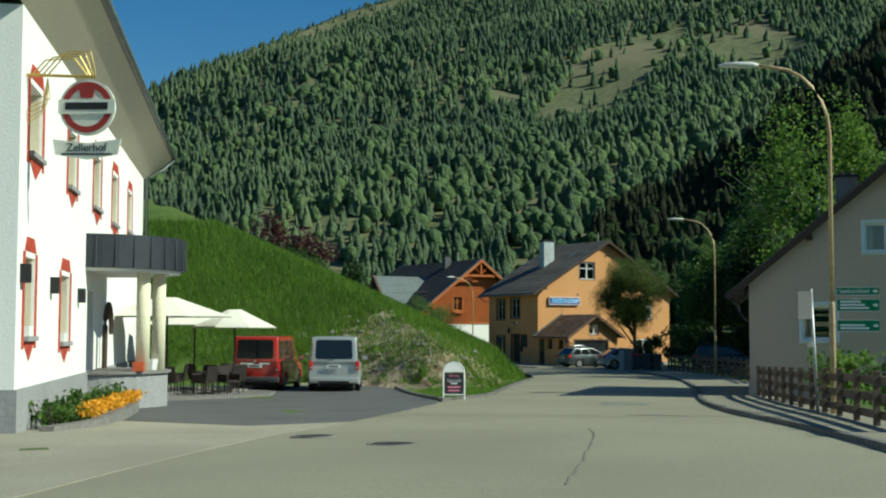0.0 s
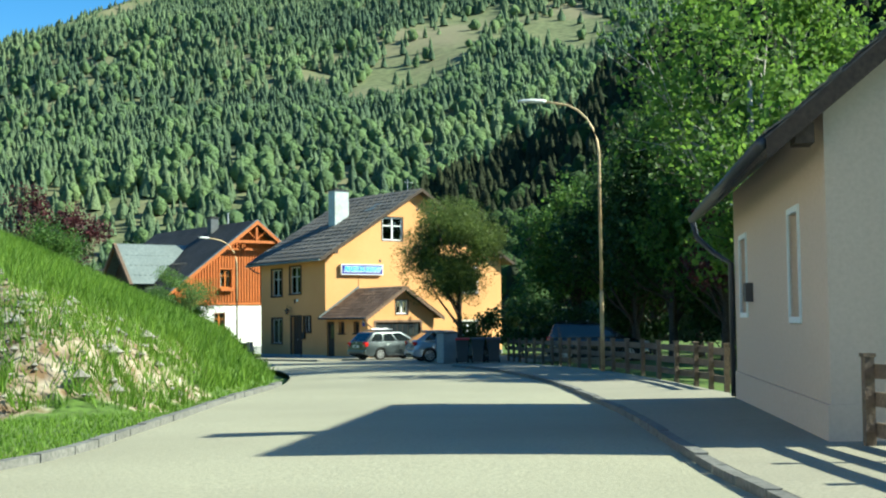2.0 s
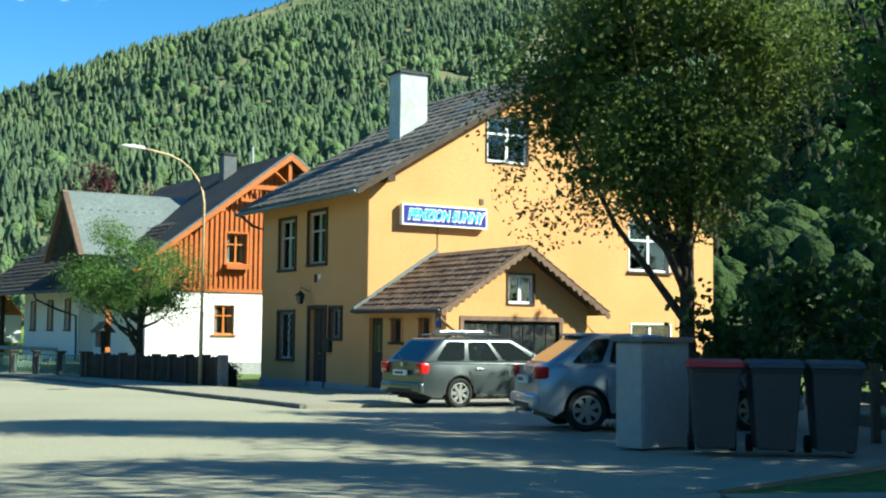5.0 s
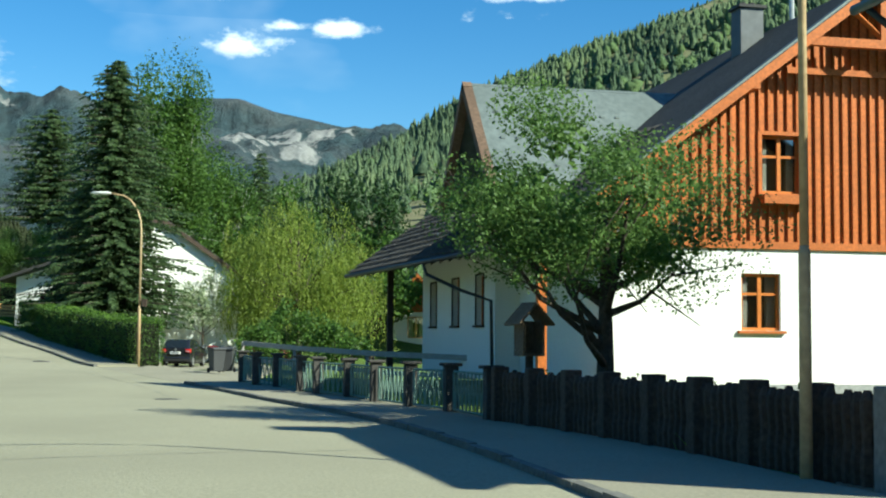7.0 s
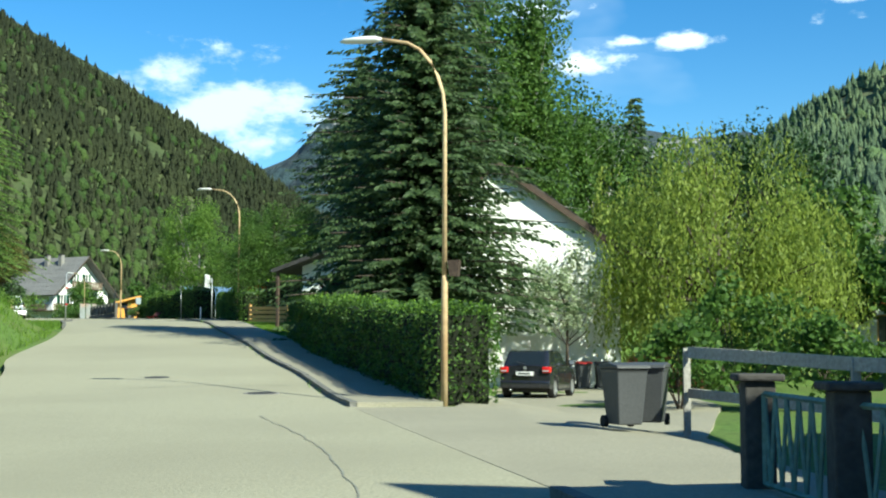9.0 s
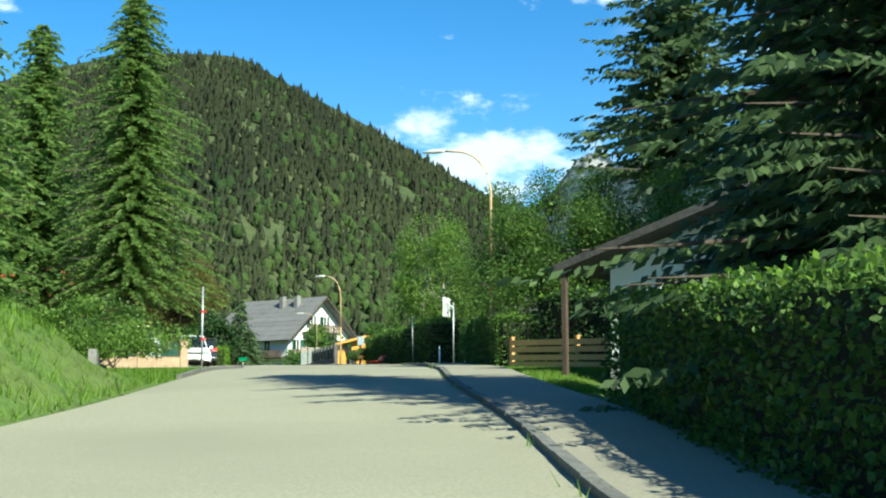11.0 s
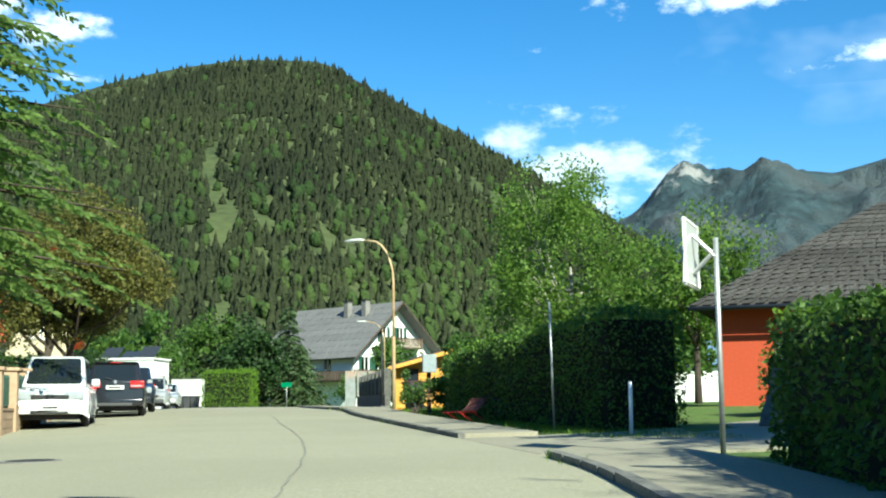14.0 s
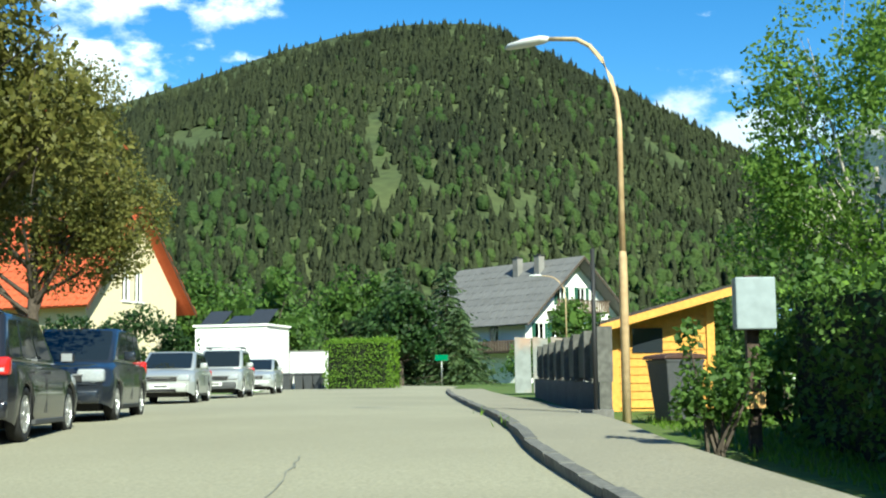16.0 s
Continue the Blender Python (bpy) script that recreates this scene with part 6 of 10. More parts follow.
def street_lamp(x, y, ang, label, h=7.0, arm=1.9, box=False):
    z = float(height(np.array([x]), np.array([y]))[0])
    t = thing("street_lamp", pose(x, y, z, 0, 0, ang), label, "street lamp", "street lamps")
    part("post_base", Shape().tube([(0, 0, -0.1), (0, 0, 2.35), (0, 0, 2.45)], [0.066, 0.062, 0.046], 12), LAMPY, t, "", True)
    curve = [(0, 0, 2.4), (0, 0, h - 1.5)] + [(arm * 0.62 * (1 - math.cos(radians(a))), 0, h - 1.5 + 1.45 * math.sin(radians(a))) for a in range(15, 91, 15)] + [(arm * 0.8, 0, h)]
    part("post", Shape().tube(curve, [0.048, 0.042] + [0.034] * (len(curve) - 2), 10), LAMPY, t, "", True)
    head = Shape()
    prof = [(0.0, 0.05, 0.03), (0.12, 0.11, 0.06), (0.45, 0.12, 0.065), (0.75, 0.09, 0.045), (0.85, 0.02, 0.015)]
    for a, w, hh in prof:
        head.v += [(arm * 0.78 + a, -w, h - 0.01), (arm * 0.78 + a, -w * 0.7, h + hh), (arm * 0.78 + a, w * 0.7, h + hh), (arm * 0.78 + a, w, h - 0.01), (arm * 0.78 + a, 0, h - hh)]
    head.f = [(5 * k + q, 5 * k + (q + 1) % 5, 5 * k + 5 + (q + 1) % 5, 5 * k + 5 + q) for k in range(4) for q in range(5)] + [(4, 3, 2, 1, 0), (20, 21, 22, 23, 24)]
    part("lamp_head", head, LAMPW, t, "", True)
    if box:
        b = part("litter_box", Shape().prism([(-0.30, 2.72), (-0.27, 2.42), (-0.12, 2.42), (-0.07, 2.72)], "y", -0.09, 0.09), WOODD, t, "dark litter box")
    return t


LL = "ochre curved street lamp with pale head"
street_lamp(20.2, 1.6, 147, LL + " and rust stains", 7.5, 1.9)
street_lamp(44.2, 32.2, 150, LL + " beside the plank fence", 8.0, 2.0)
street_lamp(56.2, 75.6, 195, LL + " by a fence", 7.3, 2.9)
street_lamp(49.2, 117.5, 168, LL + " at the hedge corner", 7.0, 1.6, True)
street_lamp(35.85, 163.2, 170, LL + " standing behind a hedge", 7.3, 2.1)
street_lamp(18.0, 201.3, 165, LL + " before a wooden shed", 5.8, 1.55)
street_lamp(-5.0, 262, 200, "slim grey street lamp far up the road", 7.0, 1.9)


def post(name, x, y, h, r, material, label, category="post", lean=(0, 0), z=None):
    z = float(height(np.array([x]), np.array([y]))[0]) if z is None else z
    t = thing(name, pose(x, y, z), label, category)
    part("pole", Shape().tube([(0, 0, -0.1), (lean[0], lean[1], h)], r, 8), material, t, "", True)
    return t


# direction signs on the first lamp
SG = mat("sign_green", (0.01, 0.19, 0.08), 0.4, 0.08, 12, 1, 0)
ds = thing("direction_sign", pose(20.2, 1.6, 0.2, 0, 0, -42), "three green direction signs with white arrows on a lamp post", "sign")
for k, (z0, hh) in enumerate(((2.62, 0.15), (2.28, 0.24), (1.86, 0.22))):
    s_ = part("sign_panel", Shape().box(0.1, -0.02, z0, 0.95, 0.0, z0 + hh), SG, ds)
    part("sign_rim", Shape().box(0.09, -0.024, z0 - 0.012, 0.96, -0.021, z0).box(0.09, -0.024, z0 + hh, 0.96, -0.021, z0 + hh + 0.012), WHITE, s_)
    part("arrow", Shape().prism([(0.82, z0 + hh / 2 - 0.02), (0.88, z0 + hh / 2 - 0.02), (0.88, z0 + hh / 2 - 0.05), (0.93, z0 + hh / 2), (0.88, z0 + hh / 2 + 0.05), (0.88, z0 + hh / 2 + 0.02), (0.82, z0 + hh / 2 + 0.02)], "y", -0.026, -0.021), WHITE, s_)
    if k == 0:
        lettering("Seebachbad", s_, Matrix.Translation((0.45, -0.024, z0 + hh / 2)) @ UPR, 0.12, WHITE, width=0.6)
    else:
        for q in range(2 + (k == 1)):
            zz = z0 + hh * (0.25 + 0.28 * q)
            part("text_line", Shape().box(0.16, -0.026, zz - 0.02, 0.74 - 0.08 * q, -0.021, zz + 0.02), WHITE, s_)
    part("clamp", Shape().tube([(-0.07, 0.0, z0 + hh / 2), (0.12, 0.0, z0 + hh / 2)], 0.03, 6), STEEL, s_)
p1 = post("sign_post", 20.37, 2.2, 2.75, 0.035, STEEL, "leaning galvanised sign post seen from its edge", "sign post", (-0.12, 0.05))
part("sign_plate", Shape().box(-0.17, -0.02, 2.1, -0.14, 0.38, 2.7).box(-0.14, 0, 1.5, -0.12, 0.15, 1.6), STEEL, p1)
p2 = post("marker_pole", 28.7, 156.4, 2.5, 0.03, STEEL, "grey steel pole with red reflective bands", "pole")
for zz in (0.95, 1.75):
    part("red_band", Shape().tube([(0, 0, zz), (0, 0, zz + 0.07)], 0.045, 8).box(0.03, -0.01, zz, 0.12, 0.01, zz + 0.06), REDP, p2)
p3 = post("street_sign", 13.75, 182.2, 2.3, 0.035, STEEL, "small white street name sign on a steel post", "sign")
sp = part("sign_panel", Shape().box(-0.42, -0.03, 2.12, 0.42, -0.01, 2.36), WHITE, p3)
part("sign_border", Shape().box(-0.42, -0.034, 2.12, 0.42, -0.031, 2.15).box(-0.42, -0.034, 2.33, 0.42, -0.031, 2.36).box(-0.42, -0.034, 2.15, -0.33, -0.031, 2.33).box(0.33, -0.034, 2.15, 0.42, -0.031, 2.33), TILER, sp)
part("text_line", Shape().box(-0.25, -0.034, 2.21, 0.25, -0.031, 2.27), BLACKP, sp)
p3.matrix_basis = pose(13.75, 182.2, float(gz(182.2)), 0, 0, 25)
p4 = post("white_post", 28.95, 183.7, 0.95, 0.036, WHITE, "short white marker post at a driveway")
p5 = post("snow_pole", 27.1, 185.6, 2.55, 0.024, STEEL, "slim leaning grey snow pole before a hedge", "pole", (-0.08, 0.1))
p6 = post("metal_pole", 17.2, 202.3, 2.6, 0.035, BLACKP, "dark slim metal pole on a concrete foot", "pole")
part("foot", Shape().cbox(0, 0, 0.05, 0.45, 0.35, 0.18), CONCRETE, p6)
p7 = post("direction_sign", -14.6, 263.6, 2.1, 0.035, STEEL, "green direction sign on a post far off", "sign")
part("sign_panel", Shape().box(-0.48, -0.05, 1.72, 0.48, 0.0, 2.12), SG, p7)
# basketball board
bb = post("basketball_stand", 31.25, 177.05, 2.75, 0.035, STEEL, "grey basketball stand with white-framed board", "basketball stand")
bb.matrix_basis = pose(31.25, 177.05, float(gz(177)), 0, 0, 88)
part("backboard", Shape().box(-0.5, 0.3, 2.15, 0.5, 0.33, 2.95), mat("clear_board", (0.5, 0.52, 0.52), 0.3, 0.1, 10, 1, 0), bb)
fr_ = Shape().tube([(-0.5, 0.32, 2.15), (0.5, 0.32, 2.15), (0.5, 0.32, 2.95), (-0.5, 0.32, 2.95), (-0.5, 0.32, 2.15)], 0.035, 5)
part("board_frame", fr_, WHITE, bb)
part("board_arm", Shape().tube([(0, 0, 2.5), (0, 0.3, 2.8)], 0.03, 6).tube([(0, 0, 2.6), (0, 0.3, 2.3)], 0.03, 6), STEEL, bb)
# A-board
ab = thing("pavement_board", pose(20.25, 17.45, float(height(np.array([20.25]), np.array([17.45]))[0]) + 0.02, 0, 0, -30), "white-framed chalk menu board on the verge", "sign board")
for sgn in (-1, 1):
    f = Shape()
    arc = [(0.33 * math.cos(radians(a)), 0.86 + 0.3 * math.sin(radians(a))) for a in range(0, 181, 12)]
    pts = [(0.33, 0.0)] + arc + [(-0.33, 0.0)]
    f.tube([(a, sgn * 0.28 * (1 - b / 1.2) - 0.0, b) for a, b in pts], 0.025, 6)
    f.tube([(-0.33, sgn * 0.24, 0.16), (0.33, sgn * 0.24, 0.16)], 0.02, 6)
    part("frame", f, WHITE, ab)

    def lean(a, b):
        return (a, sgn * 0.28 * (1 - b / 1.2) + sgn * 0.012, b)

    top = Shape()
    top.v = [lean(a * 0.93, b) for a, b in arc]
    top.f = [tuple(range(len(arc)))]
    part("board_head", top, WHITE, ab)
    brd = Shape().slab(lean(-0.3, 0.18), lean(0.3, 0.18), lean(0.3, 0.82), lean(-0.3, 0.82), 0.015)
    b_ = part("chalkboard", brd, mat("chalkboard", (0.03, 0.03, 0.035), 0.8, 0.3, 8, 2, 0.1), ab)
    if sgn < 0:
        tilt = math.degrees(math.atan2(0.28, 1.2))
        PINK, CHALK = mat("chalk_pink", (0.6, 0.2, 0.3), 0.9, 0.1, 20, 2, 0), mat("chalk_white", (0.6, 0.6, 0.6), 0.9, 0.1, 20, 2, 0)
        for txt, zz, mt, wd in (("Heute", 0.74, PINK, 0.3), ("Spargel", 0.6, CHALK, 0.42)):
            lettering(txt, b_, Matrix.Translation((0.0, -0.28 * (1 - zz / 1.2) - 0.022, zz)) @ Matrix.Rotation(radians(-tilt), 4, "X") @ UPR, 0.13, mt, width=wd)
        for zz, mt, wd in ((0.48, CHALK, 0.1), (0.37, PINK, 0.2), (0.26, PINK, 0.18)):
            part("chalk_line", Shape().slab((-wd, -0.28 * (1 - zz / 1.2) - 0.02, zz), (wd, -0.28 * (1 - zz / 1.2) - 0.02, zz), (wd, -0.28 * (1 - (zz + 0.05) / 1.2) - 0.02, zz + 0.05), (-wd, -0.28 * (1 - (zz + 0.05) / 1.2) - 0.02, zz + 0.05), 0.002), mt, b_)
        part("red_stripe", Shape().slab((-0.28, -0.075, 0.9), (0.0, -0.075, 0.9), (0.0, -0.062, 0.96), (-0.28, -0.062, 0.96), 0.004), REDP, ab)

# -- fences --


def rail_fence(pts, label, n_rail=3, tall=0.95, material=WOODF, gap=1.65, rail_h=0.15, first_z=0.2, panel=None, face=-1):
    """Posts with horizontal planks that follow the ground."""
    t = thing("plank_fence", pose(0, 0, 0), label, "fence")
    line = np.array(pts, float)
    seg = np.r_[0, np.cumsum(np.hypot(*np.diff(line, axis=0).T))]
    n = max(2, int(seg[-1] / gap) + 1)
    P = []
    for k in range(n):
        s = seg[-1] * k / (n - 1)
        x, y = np.interp(s, seg, line[:, 0]), np.interp(s, seg, line[:, 1])
        P.append((x, y, float(height(np.array([x]), np.array([y]))[0])))
    for k, (x, y, z) in enumerate(P):
        a = P[min(k + 1, n - 1)]
        b = P[max(k - 1, 0)]
        ang = math.atan2(a[1] - b[1], a[0] - b[0])
        s = placed(Shape().box(-0.06, -0.05, -0.1, 0.06, 0.05, tall + 0.06).box(-0.075, -0.065, tall + 0.06, 0.075, 0.065, tall + 0.1), pose(x, y, z, 0, 0, math.degrees(ang)))
        part("fence_post", s, material, t)
    for a, b in zip(P, P[1:]):
        ang = math.atan2(b[1] - a[1], b[0] - a[0])
        nx, ny = math.sin(ang) * 0.075 * -face, -math.cos(ang) * 0.075 * -face
        for r in range(n_rail):
            z0 = first_z + (tall - first_z - rail_h) * r / max(1, n_rail - 1)
            j = random.uniform(-0.012, 0.012)
            s = Shape()
            tx, ty = math.cos(ang), math.sin(ang)
            wx, wy = -ty * 0.02, tx * 0.02
            vs = []
            for zz in (z0 + j, z0 + j + rail_h):
                for (px, py, pz) in (a, b):
                    for sg in (-1, 1):
                        vs.append((px + nx + sg * wx, py + ny + sg * wy, pz + zz))
            s.add(vs, [(0, 2, 3, 1), (4, 5, 7, 6), (0, 4, 6, 2), (1, 3, 7, 5), (0, 1, 5, 4), (2, 6, 7, 3)])
            part("plank", s, material, t)
    return t


rail_fence([(16.2, -3.6), (19.0, 0.2), (22.6, 5.0), (26.2, 9.6), (28.8, 12.9)], "weathered brown three-plank fence along the pavement")
rail_fence([(38.2, 22.6), (40.2, 25.1), (42.9, 29.3), (45.2, 33.0), (50.3, 41.0), (53.2, 45.9), (55.6, 49.6)], "weathered brown three-plank fence along the pavement")
rail_fence([(37.0, 160.7), (38.6, 159.2), (41.6, 156.2)], "fresh pale wooden plank fence beside a hedge", 4, 0.86, WOODN, 2.2, 0.16, 0.03)
gr = thing("guard_rail", pose(0, 0, 0), "silvery weathered wooden rail on posts", "railing")
gp_ = [(53.05, 112.8, 1.34), (54.6, 109.2, 1.2), (56.6, 105.6, 1.08), (59.2, 101.5, 1.0)]
GREYW = mat("wood_silver", (0.36, 0.34, 0.30), 0.85, 0.25, 18, 1.5, 0.3)
for (a, b, e), (c, d, f) in zip(gp_, gp_[1:]):
    z = -0.85
    ang = math.atan2(d - b, c - a)
    sx_, sy_ = -0.07 * math.sin(ang), 0.07 * math.cos(ang)
    part("rail", Shape().slab((a, b, z + e), (c, d, z + f), (c + sx_, d + sy_, z + f), (a + sx_, b + sy_, z + e), 0.17), GREYW, gr)
    part("rail", Shape().slab((a, b, z + e - 0.62), (c, d, z + f - 0.58), (c + sx_, d + sy_, z + f - 0.58), (a + sx_, b + sy_, z + e - 0.62), 0.14), GREYW, gr)
    part("rail_post", Shape().box(a - 0.05, b + 0.075, z - 0.2, a + 0.05, b + 0.175, z + e - 0.02), GREYW, gr)
# stone-post garden fence with green lattice
gf = thing("garden_fence", pose(0, 0, 0), "garden fence of dark stone posts and green metal lattice panels", "fence")
FP = [(52.5, 104.5), (52.78, 102.6), (53.3, 101.5), (53.7, 98.9), (54.0, 97.7), (54.6, 96.2), (54.85, 93.6), (55.2, 91.2), (55.6, 89.06), (55.7, 86.2)]
for k, (x, y) in enumerate(FP):
    z = float(gz(y)) + 0.02
    pst = part("stone_post", Shape().box(x - 0.13, y - 0.14, z - 0.2, x + 0.13, y + 0.14, z + 0.98), STONEP, gf, bevel=0.015)
    part("post_cap", Shape().box(x - 0.2, y - 0.2, z + 0.982, x + 0.2, y + 0.2, z + 1.045), STONEP, pst, bevel=0.02)
for k, ((x0, y0), (x1, y1)) in enumerate(zip(FP, FP[1:])):
    z0, z1 = float(gz(y0)), float(gz(y1))
    d = Vector((x1 - x0, y1 - y0, z1 - z0))
    a = Vector((x0, y0, z0)) + d * 0.09
    b = Vector((x0, y0, z0)) + d * 0.91
    pn = Shape().tube([a + Vector((0, 0, 0.9)), b + Vector((0, 0, 0.9))], 0.025, 4).tube([a + Vector((0, 0, 0.15)), b + Vector((0, 0, 0.15))], 0.025, 4)
    pn.tube([a + Vector((0, 0, 0.15)), a + Vector((0, 0, 0.9))], 0.025, 4).tube([b + Vector((0, 0, 0.15)), b + Vector((0, 0, 0.9))], 0.025, 4)
    pf = part("panel_frame", pn, GREENF, gf)
    nb = max(7, round(d.length / 0.16))
    for q in range(nb):
        sh = 0.5 / nb * (1 if q % 2 else -1)
        u0, u1 = (q + 0.5) / nb - sh, (q + 0.5) / nb + sh
        p0, p1 = a.lerp(b, u0) + Vector((0, 0, 0.15)), a.lerp(b, u1) + Vector((0, 0, 0.9))
        part("lattice_bar", Shape().tube([p0, p1], 0.018, 4), GREENF, pf)
# dark old timber fence
of_ = thing("timber_fence", pose(0, 0, 0), "old dark timber fence with turned pales", "fence")
fl = np.array([(55.75, 85.8), (56.1, 83.5), (56.4, 80), (56.5, 76.6), (56.5, 74.5)])
sg_ = np.r_[0, np.cumsum(np.hypot(*np.diff(fl, axis=0).T))]
npal = 64
for k in range(npal):
    s = sg_[-1] * (k + 0.5) / npal
    x, y = np.interp(s, sg_, fl[:, 0]), np.interp(s, sg_, fl[:, 1])
    z = float(gz(y))
    hgt = 0.98 + random.uniform(-0.03, 0.03)
    w = 0.075 if s < 11 else 0.05
    part("pale", Shape().tube([(x, y, z + 0.08), (x, y, z + 0.3), (x, y, z + 0.5), (x, y, z + 0.75), (x, y, z + hgt - 0.1), (x, y, z + hgt)], [w, w * 1.1, w * 0.75, w * 1.05, w, w * 0.45], 6), WOODD, of_)
for k in range(9):
    s = sg_[-1] * k / 8
    x, y = np.interp(s, sg_, fl[:, 0]), np.interp(s, sg_, fl[:, 1])
    z = float(gz(y))
    part("fence_post", Shape().box(x - 0.14, y - 0.12, z - 0.2, x + 0.14, y + 0.12, z + 1.05), WOODD if k < 8 else CONCRETE, of_, bevel=0.02)
for (a, b), (c, d) in zip(fl, fl[1:]):
    for zz in (0.3, 0.85):
        part("rail", Shape().tube([(a + 0.1, b, float(gz(b)) + zz), (c + 0.1, d, float(gz(d)) + zz)], 0.05, 5), WOODD, of_)


bf = thing("board_fence", pose(55.1, 145.2, -1.05), "red-brown vertical board fence beside a white house", "fence")
for k in range(22):
    part("board", Shape().box(k * 0.145, -0.012, 0.04, k * 0.145 + 0.13, 0.012, 1.3 + random.uniform(-0.02, 0.02)), mat("wood_redbrown", (0.2, 0.08, 0.04), 0.75, 0.25, 16, 1.2, 0.2, rand=0.15), bf)
for zz in (0.3, 1.0):
    part("rail", Shape().box(0.0, 0.013, zz, 3.2, 0.05, zz + 0.08), WOODD, bf)
for k in range(3):
    part("fence_post", Shape().box(k * 1.55, 0.052, -0.2, k * 1.55 + 0.1, 0.15, 1.25), WOODD, bf)
# -- bins, cabinets --


def bin_(m, label, lid=GREYP, h=1.05, group="bins"):
    t = thing("wheelie_bin", m, label, "bin", group)
    k = h / 1.05
    b = Shape()
    for z, w, d in ((0.06, 0.21, 0.24), (0.9, 0.27, 0.33), (0.96, 0.29, 0.36)):
        b.v += [(-w * k, -d * k, z * k), (w * k, -d * k, z * k), (w * k, d * k, z * k), (-w * k, d * k, z * k)]
    b.f = [(0, 1, 2, 3), (8, 9, 10, 11)] + [(4 * r + q, 4 * r + (q + 1) % 4, 4 * r + 4 + (q + 1) % 4, 4 * r + 4 + q) for r in range(2) for q in range(4)]
    part("body", b, GREYP, t, bevel=0.02)
    part("lid", Shape().prism([(-0.4 * k, 0.965 * k), (0.38 * k, 0.965 * k), (0.34 * k, 1.03 * k), (0.0, 1.06 * k), (-0.36 * k, 1.02 * k)], "x", -0.3 * k, 0.3 * k), lid, t, bevel=0.015)
    for sx in (-1, 1):
        part("wheel", Shape().tube([(sx * 0.2 * k, 0.26 * k, 0.1 * k), (sx * 0.27 * k, 0.26 * k, 0.1 * k)], 0.1 * k, 14), TYRE, t)
    part("handle", Shape().tube([(-0.22 * k, 0.4 * k, 0.98 * k), (0.22 * k, 0.4 * k, 0.98 * k)], 0.015, 6), GREYP, t)
    return t


BL = "dark grey wheelie bin "
b0 = bin_(pose(52.05, 112.2, -0.68, 0, 0, 20), BL + "standing at the driveway edge", h=0.93)
copy_thing(b0, pose(52.5, 112.85, -0.68, 0, 0, -15))
for k, lid in enumerate((GREYP, REDP, GREYP)):
    bin_(pose(52.5 + 0.75 * k, 143.1, -1.0, 0, 0, 5), BL + ("with red lid" if lid is REDP else "with grey lid") + " against a white wall", lid)
bin_(pose(18.75, 201.2, float(gz(201)) - 0.02, 0, 0, -40), BL + "with brown lid beside a shed", mat("lid_brown", (0.06, 0.03, 0.022), 0.6, 0.2, 20, 2, 0.1), 0.98)
for k in range(3):
    bin_(pose(51.45 + 0.5 * k, 47.75 - 0.42 * k, -0.40, 0, 0, -38), BL + ("with red lid" if k == 0 else "with grey lid") + " beside a timber fence", REDP if k == 0 else GREYP)
for k in range(4):
    bin_(pose(-14.3 - 0.56 * k - (0.25 if k == 3 else 0), 246.9 - 0.1 * k, 3.42, 0, 0, 10), BL + "before a white garden wall", GREYP)
uc = thing("utility_cabinet", pose(51.5, 48.85, -0.42, 0, 0, 10), "pale grey concrete utility cabinet at a forecourt", "cabinet")
part("body", Shape().box(-0.45, -0.2, 0, 0.45, 0.2, 1.25), mat("cabinet_grey", (0.33, 0.34, 0.33), 0.7, 0.1, 10, 1, 0.1), uc, bevel=0.02)
part("door", Shape().box(-0.42, -0.215, 0.08, 0.42, -0.203, 1.17), mat("cabinet_grey", (0.33, 0.34, 0.33)), uc)
part("roof", Shape().box(-0.5, -0.25, 1.252, 0.5, 0.25, 1.32), CONCRETE, uc, bevel=0.02)
eb = thing("meter_box_on_post", pose(20.84, 196.5, float(gz(196.5)), 0, 0, 25), "grey steel meter box on a dark timber post", "meter box")
part("timber_post", Shape().box(-0.06, -0.05, -0.1, 0.06, 0.05, 1.75), WOODD, eb)
part("box", Shape().box(-0.2, -0.24, 1.2, 0.2, -0.055, 1.72), mat("cabinet_blue_grey", (0.24, 0.28, 0.29), 0.6, 0.1, 10, 1.5, 0.05), eb, bevel=0.015)
part("small_box", Shape().box(-0.14, -0.16, 0.42, 0.08, -0.06, 0.58), WOODN, eb)
st = thing("information_pillar", pose(14.4, 182.6, float(gz(182)), 0, 0, 25), "slim grey steel pillar with white panel", "pillar")
part("pillar", Shape().box(-0.16, -0.08, 0, 0.16, 0.08, 1.25), STEEL, st, bevel=0.01)
part("panel", Shape().box(-0.12, -0.1, 0.75, 0.12, -0.082, 1.2), WHITE, st)
